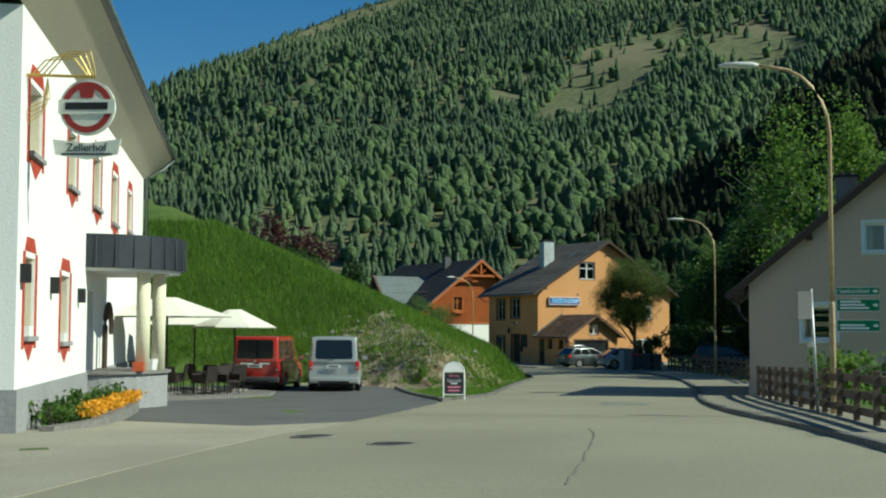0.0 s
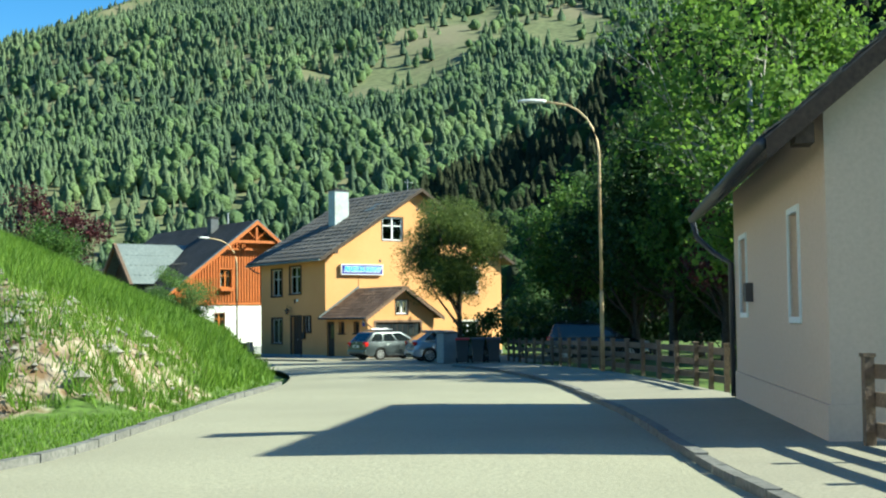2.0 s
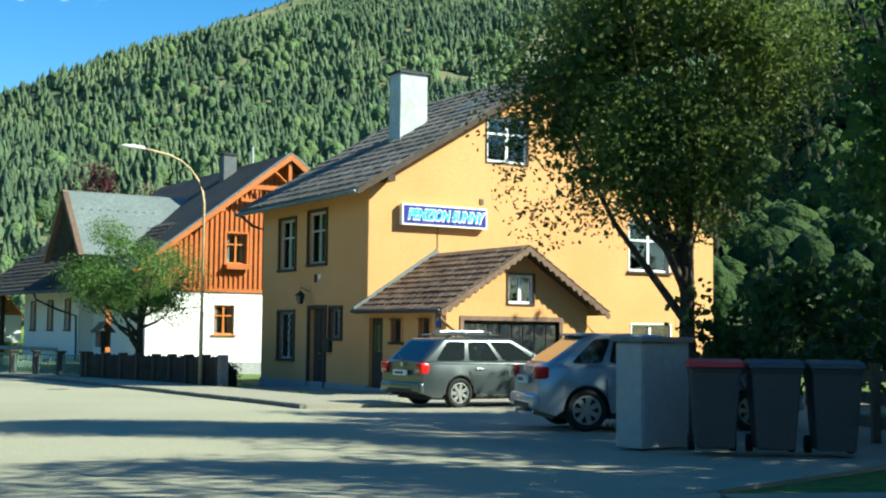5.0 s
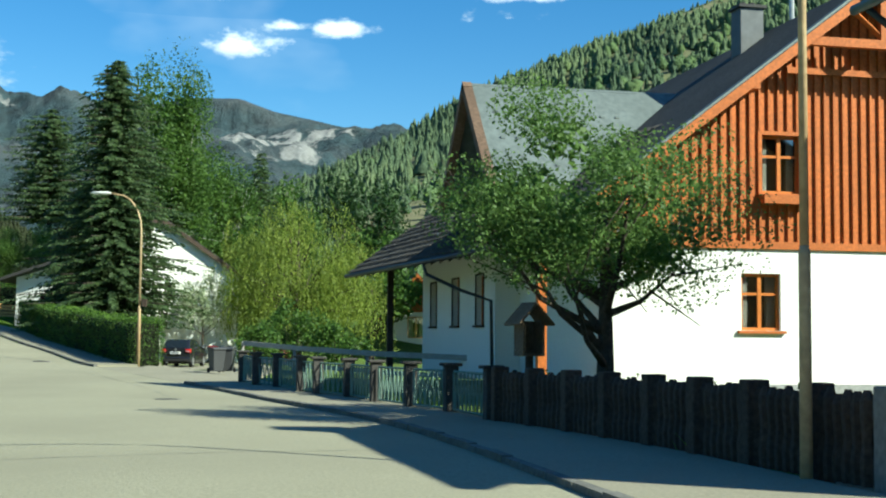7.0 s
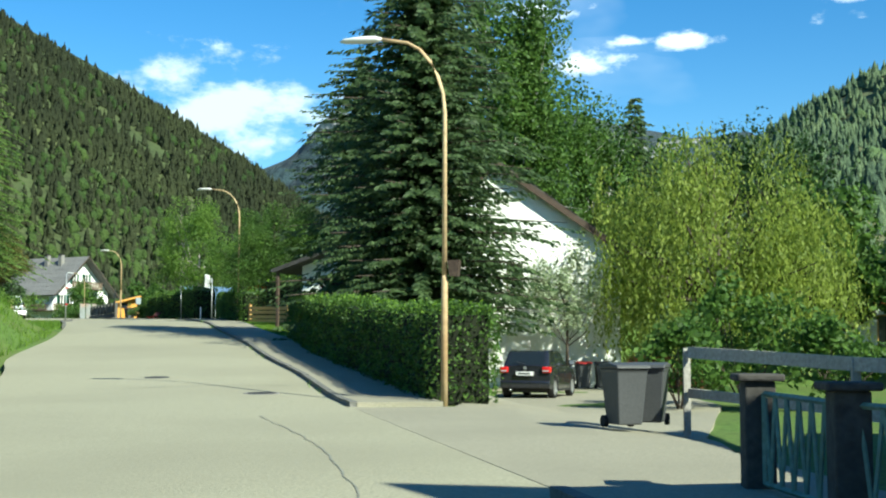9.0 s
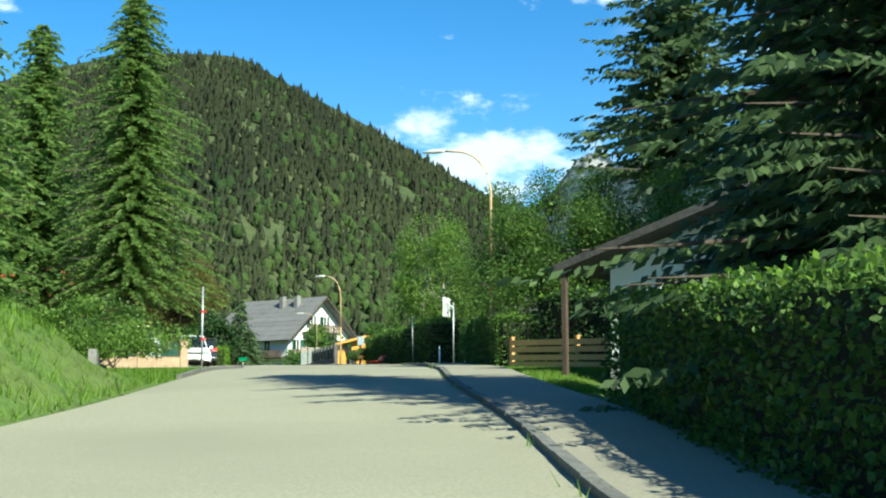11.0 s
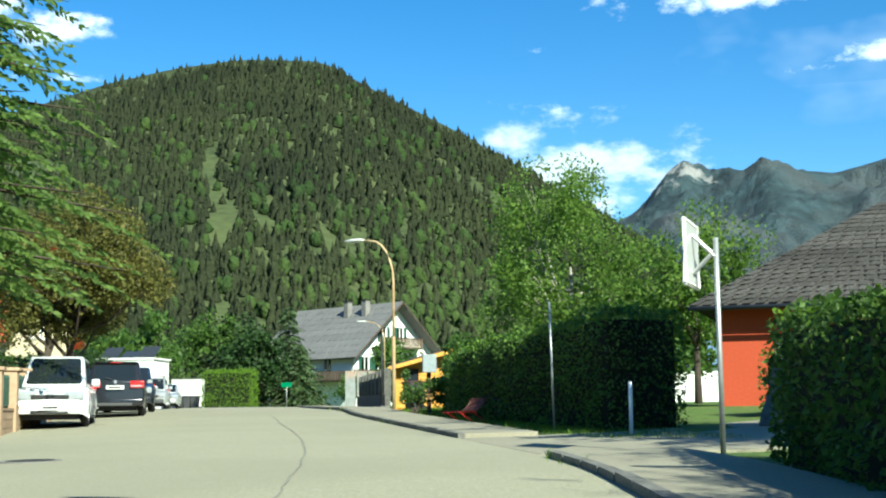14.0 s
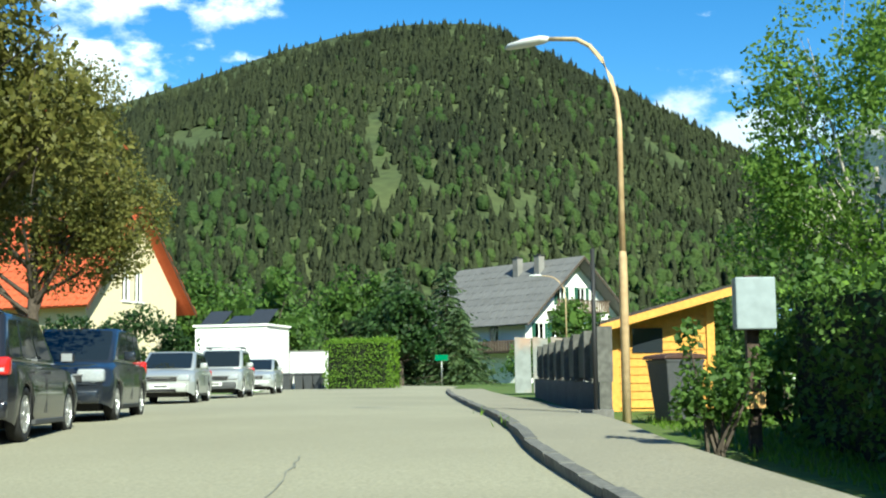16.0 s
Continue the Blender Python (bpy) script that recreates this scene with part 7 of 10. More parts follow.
# red slatted lounger
WOOD_RED = mat("wood_red", (0.075, 0.026, 0.02), 0.6, 0.25, 14, 2, 0.1)
rb = thing("slatted_lounger", pose(24.02, 189.95, float(gz(189.95)) + 0.02, 0, 0, -35) @ Matrix.Scale(0.74, 4), "dark red-brown wooden slatted lounger beside a hedge", "lounger")
rest = []
for k in range(12):
    u = k / 11
    rest.append((0.02 + 0.56 * u - 0.16 * u * u, 0.34 + 0.36 * u + 0.06 * u * u))
for k in range(11):
    y, z = rest[k]
    y2, z2 = rest[k + 1]
    part("slat", Shape().slab((-0.4, y, z), (0.4, y, z), (0.4, y + 0.8 * (y2 - y), z + 0.8 * (z2 - z)), (-0.4, y + 0.8 * (y2 - y), z + 0.8 * (z2 - z)), 0.022), WOOD_RED, rb)
for k in range(8):
    part("slat", Shape().box(-0.4, -0.75 + 0.095 * k, 0.315 + 0.003 * k, 0.4, -0.68 + 0.095 * k, 0.337 + 0.003 * k), WOOD_RED, rb)
for sx in (-0.34, 0.34):
    part("backrest_rail", Shape().tube([(sx, y - 0.02, z - 0.035) for y, z in rest[::3]] + [(sx, rest[-1][0], rest[-1][1] - 0.03)], 0.024, 6), WOOD_RED, rb)
    part("seat_rail", Shape().tube([(sx, -0.76, 0.295), (sx, 0.02, 0.32)], 0.022, 6), REDP, rb)
    part("leg", Shape().tube([(sx, -0.62, 0.3), (sx, -0.1, 0.0)], 0.022, 6), REDP, rb)
    part("leg", Shape().tube([(sx, -0.1, 0.3), (sx, 0.42, 0.0)], 0.022, 6), REDP, rb)

# -- further houses --


def simple_house(m, W, D, E, R, wall, roof, label, holes=(), ov=0.6, fo=0.6, frame_m=WHITE, barge=WOODD, side_holes=(), courses=0.6, gable=None, casing=None):
    t = thing("house", m, label, "house")
    part("wall", wall_shape([(0, 0), (W, 0), (W, E), (0, E)] if gable else [(0, 0), (W, 0), (W, E), (W / 2, R), (0, E)], [h for h in holes if not gable or h[3] < E], 0.3), wall, t)
    if gable:
        part("gable_wall", placed(wall_shape([(0, E + 0.004), (W, E + 0.004), (W / 2, R)], [], 0.3), pose(0, -0.02, 0)), gable, t)
    sm = front(0, D, 0, -90)
    part("wall", placed(wall_shape([(0, 0), (D - 0.305, 0), (D - 0.305, E), (0, E)], list(side_holes), 0.3), sm), wall, t)
    part("wall", Shape().box(W - 0.3, 0.305, 0, W, D, E).box(0.305, D - 0.3, 0, W - 0.305, D, E), wall, t)
    part("plinth", Shape().box(-0.03, -0.04, -1.0, W + 0.03, 0.0, 0.15).box(-0.03, 0.0, -1.0, 0.0, D, 0.15), PLINTH, t)
    sl = (R - E) / (W / 2)
    ez, rt_ = E - ov * sl + 0.18, R + 0.2
    for e0 in (-ov, W + ov):
        part("roof", Shape().slab((e0, -fo, ez), (e0, D + fo, ez), (W / 2, D + fo, rt_), (W / 2, -fo, rt_), 0.14), roof, t)
        roof_pieces(t, "roof_course", (e0, -fo - 0.02, ez + 0.01), (e0, D + fo, ez + 0.01), (W / 2, D + fo, rt_ + 0.01), (W / 2, -fo - 0.02, rt_ + 0.01), roof, courses, courses, 0.03)
        part("barge_board", Shape().prism([(e0, ez - 0.26), (W / 2, rt_ - 0.28), (W / 2, rt_ - 0.04), (e0, ez - 0.03)], "y", -fo - 0.03, -fo), barge, t)
    for h in holes:
        if not gable or h[3] < E:
            window(t, I4, *h, frame_m, casing, (1, 0), WHITE, 0.1, 0.3)
    for h in side_holes:
        window(t, sm, *h, frame_m, casing, (1, 0), WHITE, 0.1, 0.3)
    return t


# small lodge behind the willow
simple_house(pose(65.6, 153.0, -1.3, 0, 0, -14), 4.2, 8.0, 3.7, 6.2, PLASTERW, TILEB, "small white lodge with orange timber gable", [(1.4, 1.9, 2.6, 3.4)], 0.6, 0.7, WOODN, WOODO, (), 0.35, WOODO)
# large gabled house at the head of the road
bh = simple_house(pose(-19.8, 292.0, 3.3, 0, 0, 64), 12.0, 15.0, 6.6, 11.9, PLASTERW, mat("roof_grey", (0.16, 0.155, 0.15), 0.8, 0.2, 8, 0.8, 0.2, rand=0.1), "large white gabled house with dark timber balconies",
                  [(1.2, 4.2, 2.3, 5.9), (3.2, 4.2, 4.3, 5.9), (5.6, 4.2, 6.7, 5.9), (8.0, 4.2, 9.1, 5.9), (9.9, 4.2, 11.0, 5.9), (4.0, 7.6, 5.0, 9.3), (6.6, 7.6, 7.6, 9.3), (1.5, 0.8, 2.8, 2.4), (5, 0.8, 6.3, 2.4), (8.5, 0.8, 9.8, 2.4)], 1.2, 1.6, WHITE, WOODD,
                  [(2.5, 4.2, 3.8, 5.9), (6.0, 4.2, 7.3, 5.9), (10, 4.2, 11.3, 5.9), (2.5, 0.8, 3.8, 2.4), (8.0, 0.8, 9.3, 2.4)], 1.0)
chimney(bh, 4.6, 3.0, 10.5, 12.4, 0.7, 0.7, CONCRETE)
chimney(bh, 4.6, 6.0, 10.5, 12.4, 0.7, 0.7, CONCRETE)
for x0, x1, z0, side in ((2.6, 9.4, 7.0, 0), (-1.2, 12.6, 3.4, 0)):
    bl = part("balcony", Shape().box(x0, -1.4, z0 - 0.15, x1, 0.0, z0), WOODD, bh)
    for k in range(int((x1 - x0) / 0.28)):
        part("baluster", Shape().box(x0 + k * 0.28, -1.42, z0, x0 + k * 0.28 + 0.2, -1.38, z0 + 0.95), WOODF, bl)
    part("hand_rail", Shape().box(x0 - 0.05, -1.46, z0 + 0.95, x1 + 0.05, -1.34, z0 + 1.05), WOODD, bl)
bl = part("balcony", Shape().box(-1.3, 0.0, 3.25, 0.0, 15.0, 3.4), WOODD, bh)
for k in range(40):
    part("baluster", Shape().box(-1.32, k * 0.375, 3.4, -1.28, k * 0.375 + 0.3, 4.35), WOODF, bl)
for h in [(1.2, 4.2, 2.3, 5.9), (3.2, 4.2, 4.3, 5.9), (5.6, 4.2, 6.7, 5.9), (8.0, 4.2, 9.1, 5.9), (4.0, 7.6, 5.0, 9.3), (6.6, 7.6, 7.6, 9.3)]:
    for sx in (-0.42, h[2] - h[0] + 0.04):
        part("window_shutter", Shape().box(h[0] + sx, -0.06, h[1], h[0] + sx + 0.38, -0.01, h[3]), GREEND, bh)
# blue-roofed hall
hall = thing("hall", pose(-4, 318, 3.6, 0, 0, 20), "low hall with a blue-grey metal roof", "building")
part("wall", Shape().box(0, 0, 0, 24, 10, 5.0), PLASTERW, hall)
part("roof", Shape().slab((-0.8, -0.8, 5.0), (24.8, -0.8, 5.0), (24.8, 10.8, 8.6), (-0.8, 10.8, 8.6), 0.2), mat("roof_blue", (0.12, 0.19, 0.28), 0.5, 0.1, 4, 0.5, 0.05), hall)
# red-roofed yellow house
simple_house(pose(-32.2, 248.2, 3.4, 0, 0, 92) @ Matrix.Scale(1.22, 4), 8.0, 10, 5.4, 10.0, mat("plaster_cream", (0.62, 0.53, 0.36), 0.9, 0.06, 12, 0.5, 0.15), TILER, "cream house with bright orange-red tiled roof", [(3.0, 5.0, 3.7, 6.7), (4.1, 5.0, 4.8, 6.7), (1.5, 0.9, 2.5, 2.3), (5.5, 0.9, 6.5, 2.3)], 0.9, 0.8, WHITE, mat("barge_brown", (0.085, 0.042, 0.024), 0.7, 0.25, 10, 1, 0.15), (), 0.45)
# white flat-roofed building and wall
wb = thing("garage_building", pose(-22.5, 246.5, 3.4, 0, 0, 12), "white flat-roofed garage building", "building")
part("wall", Shape().box(0, 0, 0, 4.5, 3.6, 3.85), PLASTERW, wb)
part("roof_edge", Shape().box(-0.12, -0.12, 3.854, 4.62, 3.72, 3.98), PLASTERW, wb)
for x0, z1 in ((0.05, 4.9), (1.58, 4.6), (2.96, 4.95)):
    pan = part("solar_panel", Shape().slab((x0, 0.5, 4.0), (x0 + 1.36, 0.5, 4.0), (x0 + 1.36, 2.2, z1), (x0, 2.2, z1), 0.05), ZINCD, wb)
    part("panel_leg", Shape().box(x0 + 0.7, 2.1, 3.984, x0 + 0.76, 2.16, z1 - 0.06), STEEL, pan)
wl2 = thing("garden_wall", pose(-16.55, 247.4, 3.4, 0, 0, 12), "white rendered garden wall", "wall")
part("wall", Shape().box(0, 0, 0, 2.6, 0.25, 2.3), PLASTERW, wl2)
part("coping", Shape().box(-0.05, -0.05, 2.304, 2.65, 0.3, 2.36), CONCRETE, wl2)
# red house with hipped dark roof
RH = thing("house", pose(28.7, 201.5, 2.7, 0, 0, 0), "red rendered house with dark hipped tile roof", "house")
PLR = mat("plaster_red", (0.42, 0.07, 0.03), 0.9, 0.1, 12, 0.5, 0.15)
part("wall", wall_shape([(0, 0), (12, 0), (12, 3.5), (0, 3.5)], [(1.6, 0.2, 3.9, 2.6), (6, 1.0, 7.6, 2.4)], 0.3), PLR, RH)
part("wall", Shape().box(0, 0.305, 0, 0.3, 10, 3.5).box(11.7, 0.305, 0, 12, 10, 3.5).box(0.305, 9.7, 0, 11.695, 10, 3.5), PLR, RH)
window(RH, I4, 1.6, 0.2, 3.9, 2.6, WOODD, None, (1, 0), None, 0.1, 0.0)
window(RH, I4, 6, 1.0, 7.6, 2.4, WOODD, None, (1, 0), None, 0.1, 0.0)
A_, B_, C_, D_, P_, Q_ = (-0.8, -0.8, 3.45), (12.8, -0.8, 3.45), (12.8, 10.8, 3.45), (-0.8, 10.8, 3.45), (5.0, 5.0, 7.2), (7.0, 5.0, 7.2)
hip = Shape().add([A_, B_, C_, D_, P_, Q_], [(0, 1, 5, 4), (1, 2, 5), (2, 3, 4, 5), (3, 0, 4), (3, 2, 1, 0)])
part("roof", hip, SLATE, RH)
roof_pieces(RH, "roof_course", (-0.8, -0.82, 3.47), (12.8, -0.82, 3.47), (7.0, 5.0, 7.22), (5.0, 5.0, 7.22), SLATE, 0.4, 0.4, 0.03)
roof_pieces(RH, "roof_course", (-0.82, 10.8, 3.47), (-0.82, -0.8, 3.47), (5.0, 5.0, 7.22), (5.0, 5.0, 7.22), SLATE, 0.4, 0.4, 0.03)
gutter(RH, [(-0.85, -0.85, 3.38), (12.85, -0.85, 3.38)], 0.07, ZINCD)
chimney(RH, 6.6, 5.6, 6.4, 7.9, 0.6, 0.6, ZINCD, ZINC)
# white building with dark roof beside the lawn
CP = thing("house", pose(40.9, 153.2, 1.45, 0, 0, -22), "white rendered house corner with dark overhanging roof", "house")
part("wall", Shape().box(0, 0, 0.5, 8, 6, 2.9), PLASTERW, CP)
part("plinth", Shape().box(-0.02, -0.02, -0.4, 8, 6, 0.496), PLINTH, CP)
part("roof", Shape().slab((-1.1, -0.9, 2.75), (-1.1, 7, 2.75), (5, 7, 4.6), (5, -0.9, 4.6), 0.18), SLATE, CP)
part("roof", Shape().slab((11.1, -0.9, 2.75), (11.1, 7, 2.75), (5, 7, 4.6), (5, -0.9, 4.6), 0.18), SLATE, CP)
part("gable_wall", Shape().prism([(0, 2.904), (8, 2.904), (5, 4.3)], "y", 0.0, 0.25), PLASTERW, CP)
part("carport_post", Shape().box(-0.95, -0.75, -0.3, -0.83, -0.63, 2.7), WOODD, CP)
gutter(CP, [(-1.15, -0.9, 2.66), (-1.15, 7, 2.66)], 0.06, ZINCD)
# shed
sh = thing("garden_shed", pose(15.6, 206.2, 3.1, 0, 0, 20), "bright orange wooden shed with sloping roof", "shed")
for k in range(14):
    if k < 11:
        part("board", Shape().box(0.6, -0.03, 0.1 + k * 0.15, 2.4, 0.0, 0.235 + k * 0.15), WOODS, sh)
part("body", Shape().prism([(0.62, 0), (2.38, 0), (2.38, 2.1), (0.62, 1.65)], "y", 0.004, 2.2), WOODS, sh)
for px_ in (0.55, 2.3):
    part("corner_post", Shape().box(px_, -0.07, 0, px_ + 0.14, -0.031, 1.66 if px_ < 1 else 2.1), WOODS, sh)
part("roof", Shape().slab((0.35, -0.6, 1.66), (0.35, 2.6, 1.66), (2.75, 2.6, 2.3), (2.75, -0.6, 2.3), 0.06), SLATE, sh)
part("fascia", Shape().prism([(0.35, 1.46), (2.75, 2.1), (2.75, 2.25), (0.35, 1.6)], "y", -0.64, -0.6), WOODS, sh)
part("window", Shape().box(0.95, -0.05, 1.1, 1.5, -0.031, 1.55), GLASS, sh)
# panelled fence on a concrete base
FENCE_BASE = mat("fence_base", (0.1, 0.098, 0.088), 0.9, 0.3, 10, 0.9, 0.3)
FENCE_PANEL = mat("fence_panel", (0.03, 0.045, 0.036), 0.7, 0.25, 14, 1.2, 0.15)
pf_ = thing("panel_fence", pose(0, 0, 0), "fence of dark green arched panels on a grey concrete base", "fence")
pa, pb = Vector((17.0, 203.4, 0)), Vector((9.6, 219.4, 0))
for k in range(8):
    a, b = pa.lerp(pb, k / 8), pa.lerp(pb, (k + 1) / 8)
    z = float(gz(a.y)) + 0.02
    ang = math.degrees(math.atan2(b.y - a.y, b.x - a.x))
    L = (b - a).length
    mx = pose(a.x, a.y, z, 0, 0, ang)
    part("base_wall", placed(Shape().box(0.0, -0.1, -0.3, L - 0.004, 0.1, 0.52), mx), FENCE_BASE, pf_)
    part("pillar", placed(Shape().box(0.0, -0.12, 0.524, 0.2, 0.12, 1.42), mx), FENCE_BASE, pf_)
    arc = [(0.26, 0.6)] + [(0.26 + (L - 0.32) * q / 10, 1.25 + 0.2 * math.sin(math.pi * q / 10)) for q in range(11)] + [(L - 0.06, 0.6)]
    part("panel", placed(Shape().prism(arc, "y", -0.03, 0.03), mx), FENCE_PANEL, pf_)
ga = thing("site_gate", pose(7.2, 223.5, float(gz(223.5)), 0, 0, 35), "pale leaning sheet-metal gate with rust stain", "gate")
for k in range(3):
    part("sheet", Shape().slab((k * 0.62, 0, 0.05), (k * 0.62 + 0.58, 0.1, 0.05), (k * 0.62 + 0.56, 0.12 + 0.1 * k, 1.85), (k * 0.62, 0.02, 1.9), 0.02), mat("sheet_pale", (0.2, 0.215, 0.21), 0.5, 0.15, 5, 1, 0.05, stain=(0.4, 0.2, 0.1)), ga)
# sandstone wall with green pales
sw = thing("garden_wall", pose(0, 0, 0), "sandstone garden wall with pillars and green pales", "wall")
runs = [((6.5, 172.5), (15.3, 183.6)), ((15.3, 183.9), (11.6, 190.6)), ((11.6, 190.6), (3.6, 205.0))]
for (ax, ay), (bx, by) in runs:
    L = math.hypot(bx - ax, by - ay)
    n = max(2, round(L / 2.3))
    ang = math.degrees(math.atan2(by - ay, bx - ax))
    for k in range(n + 1):
        u = k / n
        x, y = ax + (bx - ax) * u, ay + (by - ay) * u
        z = float(gz(y))
        mx = pose(x, y, z, 0, 0, ang)
        pl = part("pillar", placed(Shape().box(-0.17, -0.17, -0.3, 0.17, 0.17, 1.42), mx), SANDST, sw, bevel=0.01)
        part("pillar_cap", placed(Shape().box(-0.22, -0.22, 1.424, 0.22, 0.22, 1.5), mx), SANDST, pl, bevel=0.01)
        if k < n:
            d = L / n
            part("wall_base", placed(Shape().box(0.174, -0.1, -0.3, d - 0.174, 0.1, 0.56), mx), CONCRETE, sw)
            for row in range(3):
                cuts = [0.18] + [0.18 + (d - 0.36) * (q + (0.5 if row % 2 else 0.0) + random.uniform(-0.12, 0.12)) / 4 for q in range(1 - row % 2, 4)] + [d - 0.18]
                for q0, q1 in zip(cuts, cuts[1:]):
                    part("stone", placed(Shape().box(q0 + 0.008, -0.112, row * 0.19, q1 - 0.008, 0.112, row * 0.19 + 0.178), mx), SANDST, sw)
            part("wall_coping", placed(Shape().box(0.174, -0.13, 0.572, d - 0.174, 0.13, 0.63), mx), SANDST, sw)
            for q in range(int((d - 0.4) / 0.14)):
                a0 = 0.22 + q * 0.14
                part("green_pale", placed(Shape().prism([(a0, 0.68), (a0 + 0.1, 0.68), (a0 + 0.1, 1.3), (a0 + 0.05, 1.38), (a0, 1.3)], "y", -0.015, 0.015), mx), GREEND, sw)
lw = thing("garden_wall", pose(0, 0, 0), "low grey concrete garden wall below shrubs", "wall")
part("wall", placed(Shape().box(-6, -0.12, -0.4, 4.5, 0.12, 0.55), pose(22.5, 161.5, float(gz(161.5)), 0, 0, 118)), CONCRETE, lw)
# boulder
bo = Shape()
for i in range(7):
    for j in range(9):
        a, u = 2 * math.pi * j / 9, i / 6
        r = (0.62 - 0.3 * u) * (1 + 0.25 * noise.noise((math.cos(a) * 1.7, math.sin(a) * 1.7, u * 2)))
        bo.v.append((r * math.cos(a) * 1.1, r * math.sin(a) * 0.8, 1.25 * u))
bo.f = [(i * 9 + j, i * 9 + (j + 1) % 9, (i + 1) * 9 + (j + 1) % 9, (i + 1) * 9 + j) for i in range(6) for j in range(9)] + [tuple(54 + j for j in range(9))]
ob = tagged(part("boulder", bo, mat("boulder_grey", (0.16, 0.155, 0.145), 0.95, 0.4, 5, 1, 0.6)), "tall rough grey boulder on a lawn", "rock")
ob.location = (31.6, 186.6, float(gz(186.6)) - 0.05)
# pollarded tree stump
ps = thing("pollarded_tree", pose(34.55, 170.9, float(gz(170.9)), 0, 0, 40), "bare pollarded grey tree trunk with stubs", "tree")
part("trunk", Shape().tube([(0, 0, -0.1), (0.02, 0.02, 1.6), (-0.02, 0, 2.4), (0.05, 0.05, 2.9)], [0.2, 0.16, 0.17, 0.12], 9).tube([(0, 0, 2.3), (-0.35, 0.1, 2.9), (-0.75, 0.1, 3.3)], [0.13, 0.1, 0.07], 8).tube([(0, 0, 1.9), (0.4, -0.1, 2.2), (0.62, -0.1, 2.5)], [0.11, 0.09, 0.06], 8).tube([(0.04, 0.04, 2.8), (0.2, 0.1, 3.2)], [0.1, 0.07], 8), mat("bark_grey", (0.17, 0.14, 0.115), 0.95, 0.4, 10, 1.2, 0.6), ps, "", True)

# -- ironwork in the road --
IRON = mat("cast_iron", (0.055, 0.053, 0.05), 0.7, 0.25, 30, 2, 0.4, metal=0.3)
for x, y in [(8.5, -0.76), (8.4, 1.85), (50.1, 95.9), (51.4, 74.3), (45.2, 120.6), (28.4, 169.0), (22.7, 174.8), (41.9, 124.5), (44.0, 108)]:
    mh = thing("manhole_cover", pose(x, y, float(gz(y)) + 0.055, math.degrees(math.atan((gz(y + 1) - gz(y - 1)) / 2)), 0, 0), "round cast-iron manhole cover in the road", "manhole cover", "manhole covers")
    part("cover", Shape().tube([(0, 0, -0.05), (0, 0, 0.006)], 0.31, 24), IRON, mh)
    part("rim", Shape().tube([(0, 0, -0.05), (0, 0, 0.002)], 0.39, 24), CONCRETE, mh)

# ---- parked vehicles ----
LENSR = mat("lens_red", (0.48, 0.014, 0.012), 0.15, 0.1, 30, 4, 0.0, spec=0.6)
LENSW = mat("lens_clear", (0.3, 0.32, 0.34), 0.1, 0.1, 30, 4, 0.0, spec=0.7)
PLATE = mat("plate_white", (0.75, 0.75, 0.72), 0.5, 0.05, 30, 4, 0.0)


def lathe(profile, n=28):
    """A profile of (radius, y) turned about the y axis."""
    s = Shape()
    m = len(profile)
    vs = [(r * math.cos(6.28318 * k / n), y, r * math.sin(6.28318 * k / n)) for k in range(n) for r, y in profile]
    return s.add(vs, [(k * m + j, k * m + j + 1, ((k + 1) % n) * m + j + 1, ((k + 1) % n) * m + j) for k in range(n) for j in range(m - 1)])


def panel(q, u0, v0, u1, v1, off=0.008, rnd=0.12):
    """A pane with rounded corners on the four-cornered face q (00, 10, 11, 01)."""
    q = [Vector(a) for a in q]
    nn = (q[1] - q[0]).cross(q[3] - q[0]).normalized()

    def at(u, v):
        return q[0] * (1 - u) * (1 - v) + q[1] * u * (1 - v) + q[2] * u * v + q[3] * (1 - u) * v

    du, dv = rnd * min(1, (v1 - v0)) * 0.5, rnd * (v1 - v0)
    uv = []
    for cu, cv, a0 in ((u1 - du, v0 + dv, -90), (u1 - du, v1 - dv, 0), (u0 + du, v1 - dv, 90), (u0 + du, v0 + dv, 180)):
        for k in range(4):
            a = radians(a0 + 30 * k)
            uv.append((cu + du * math.cos(a), cv + dv * math.sin(a)))
    top = [at(*c) + nn * off for c in uv]
    low = [at(*c) - nn * 0.02 for c in uv]
    n = len(uv)
    return Shape().add(top + low, [tuple(range(n)), tuple(range(2 * n - 1, n - 1, -1))] + [(i, n + i, n + (i + 1) % n, (i + 1) % n) for i in range(n)])


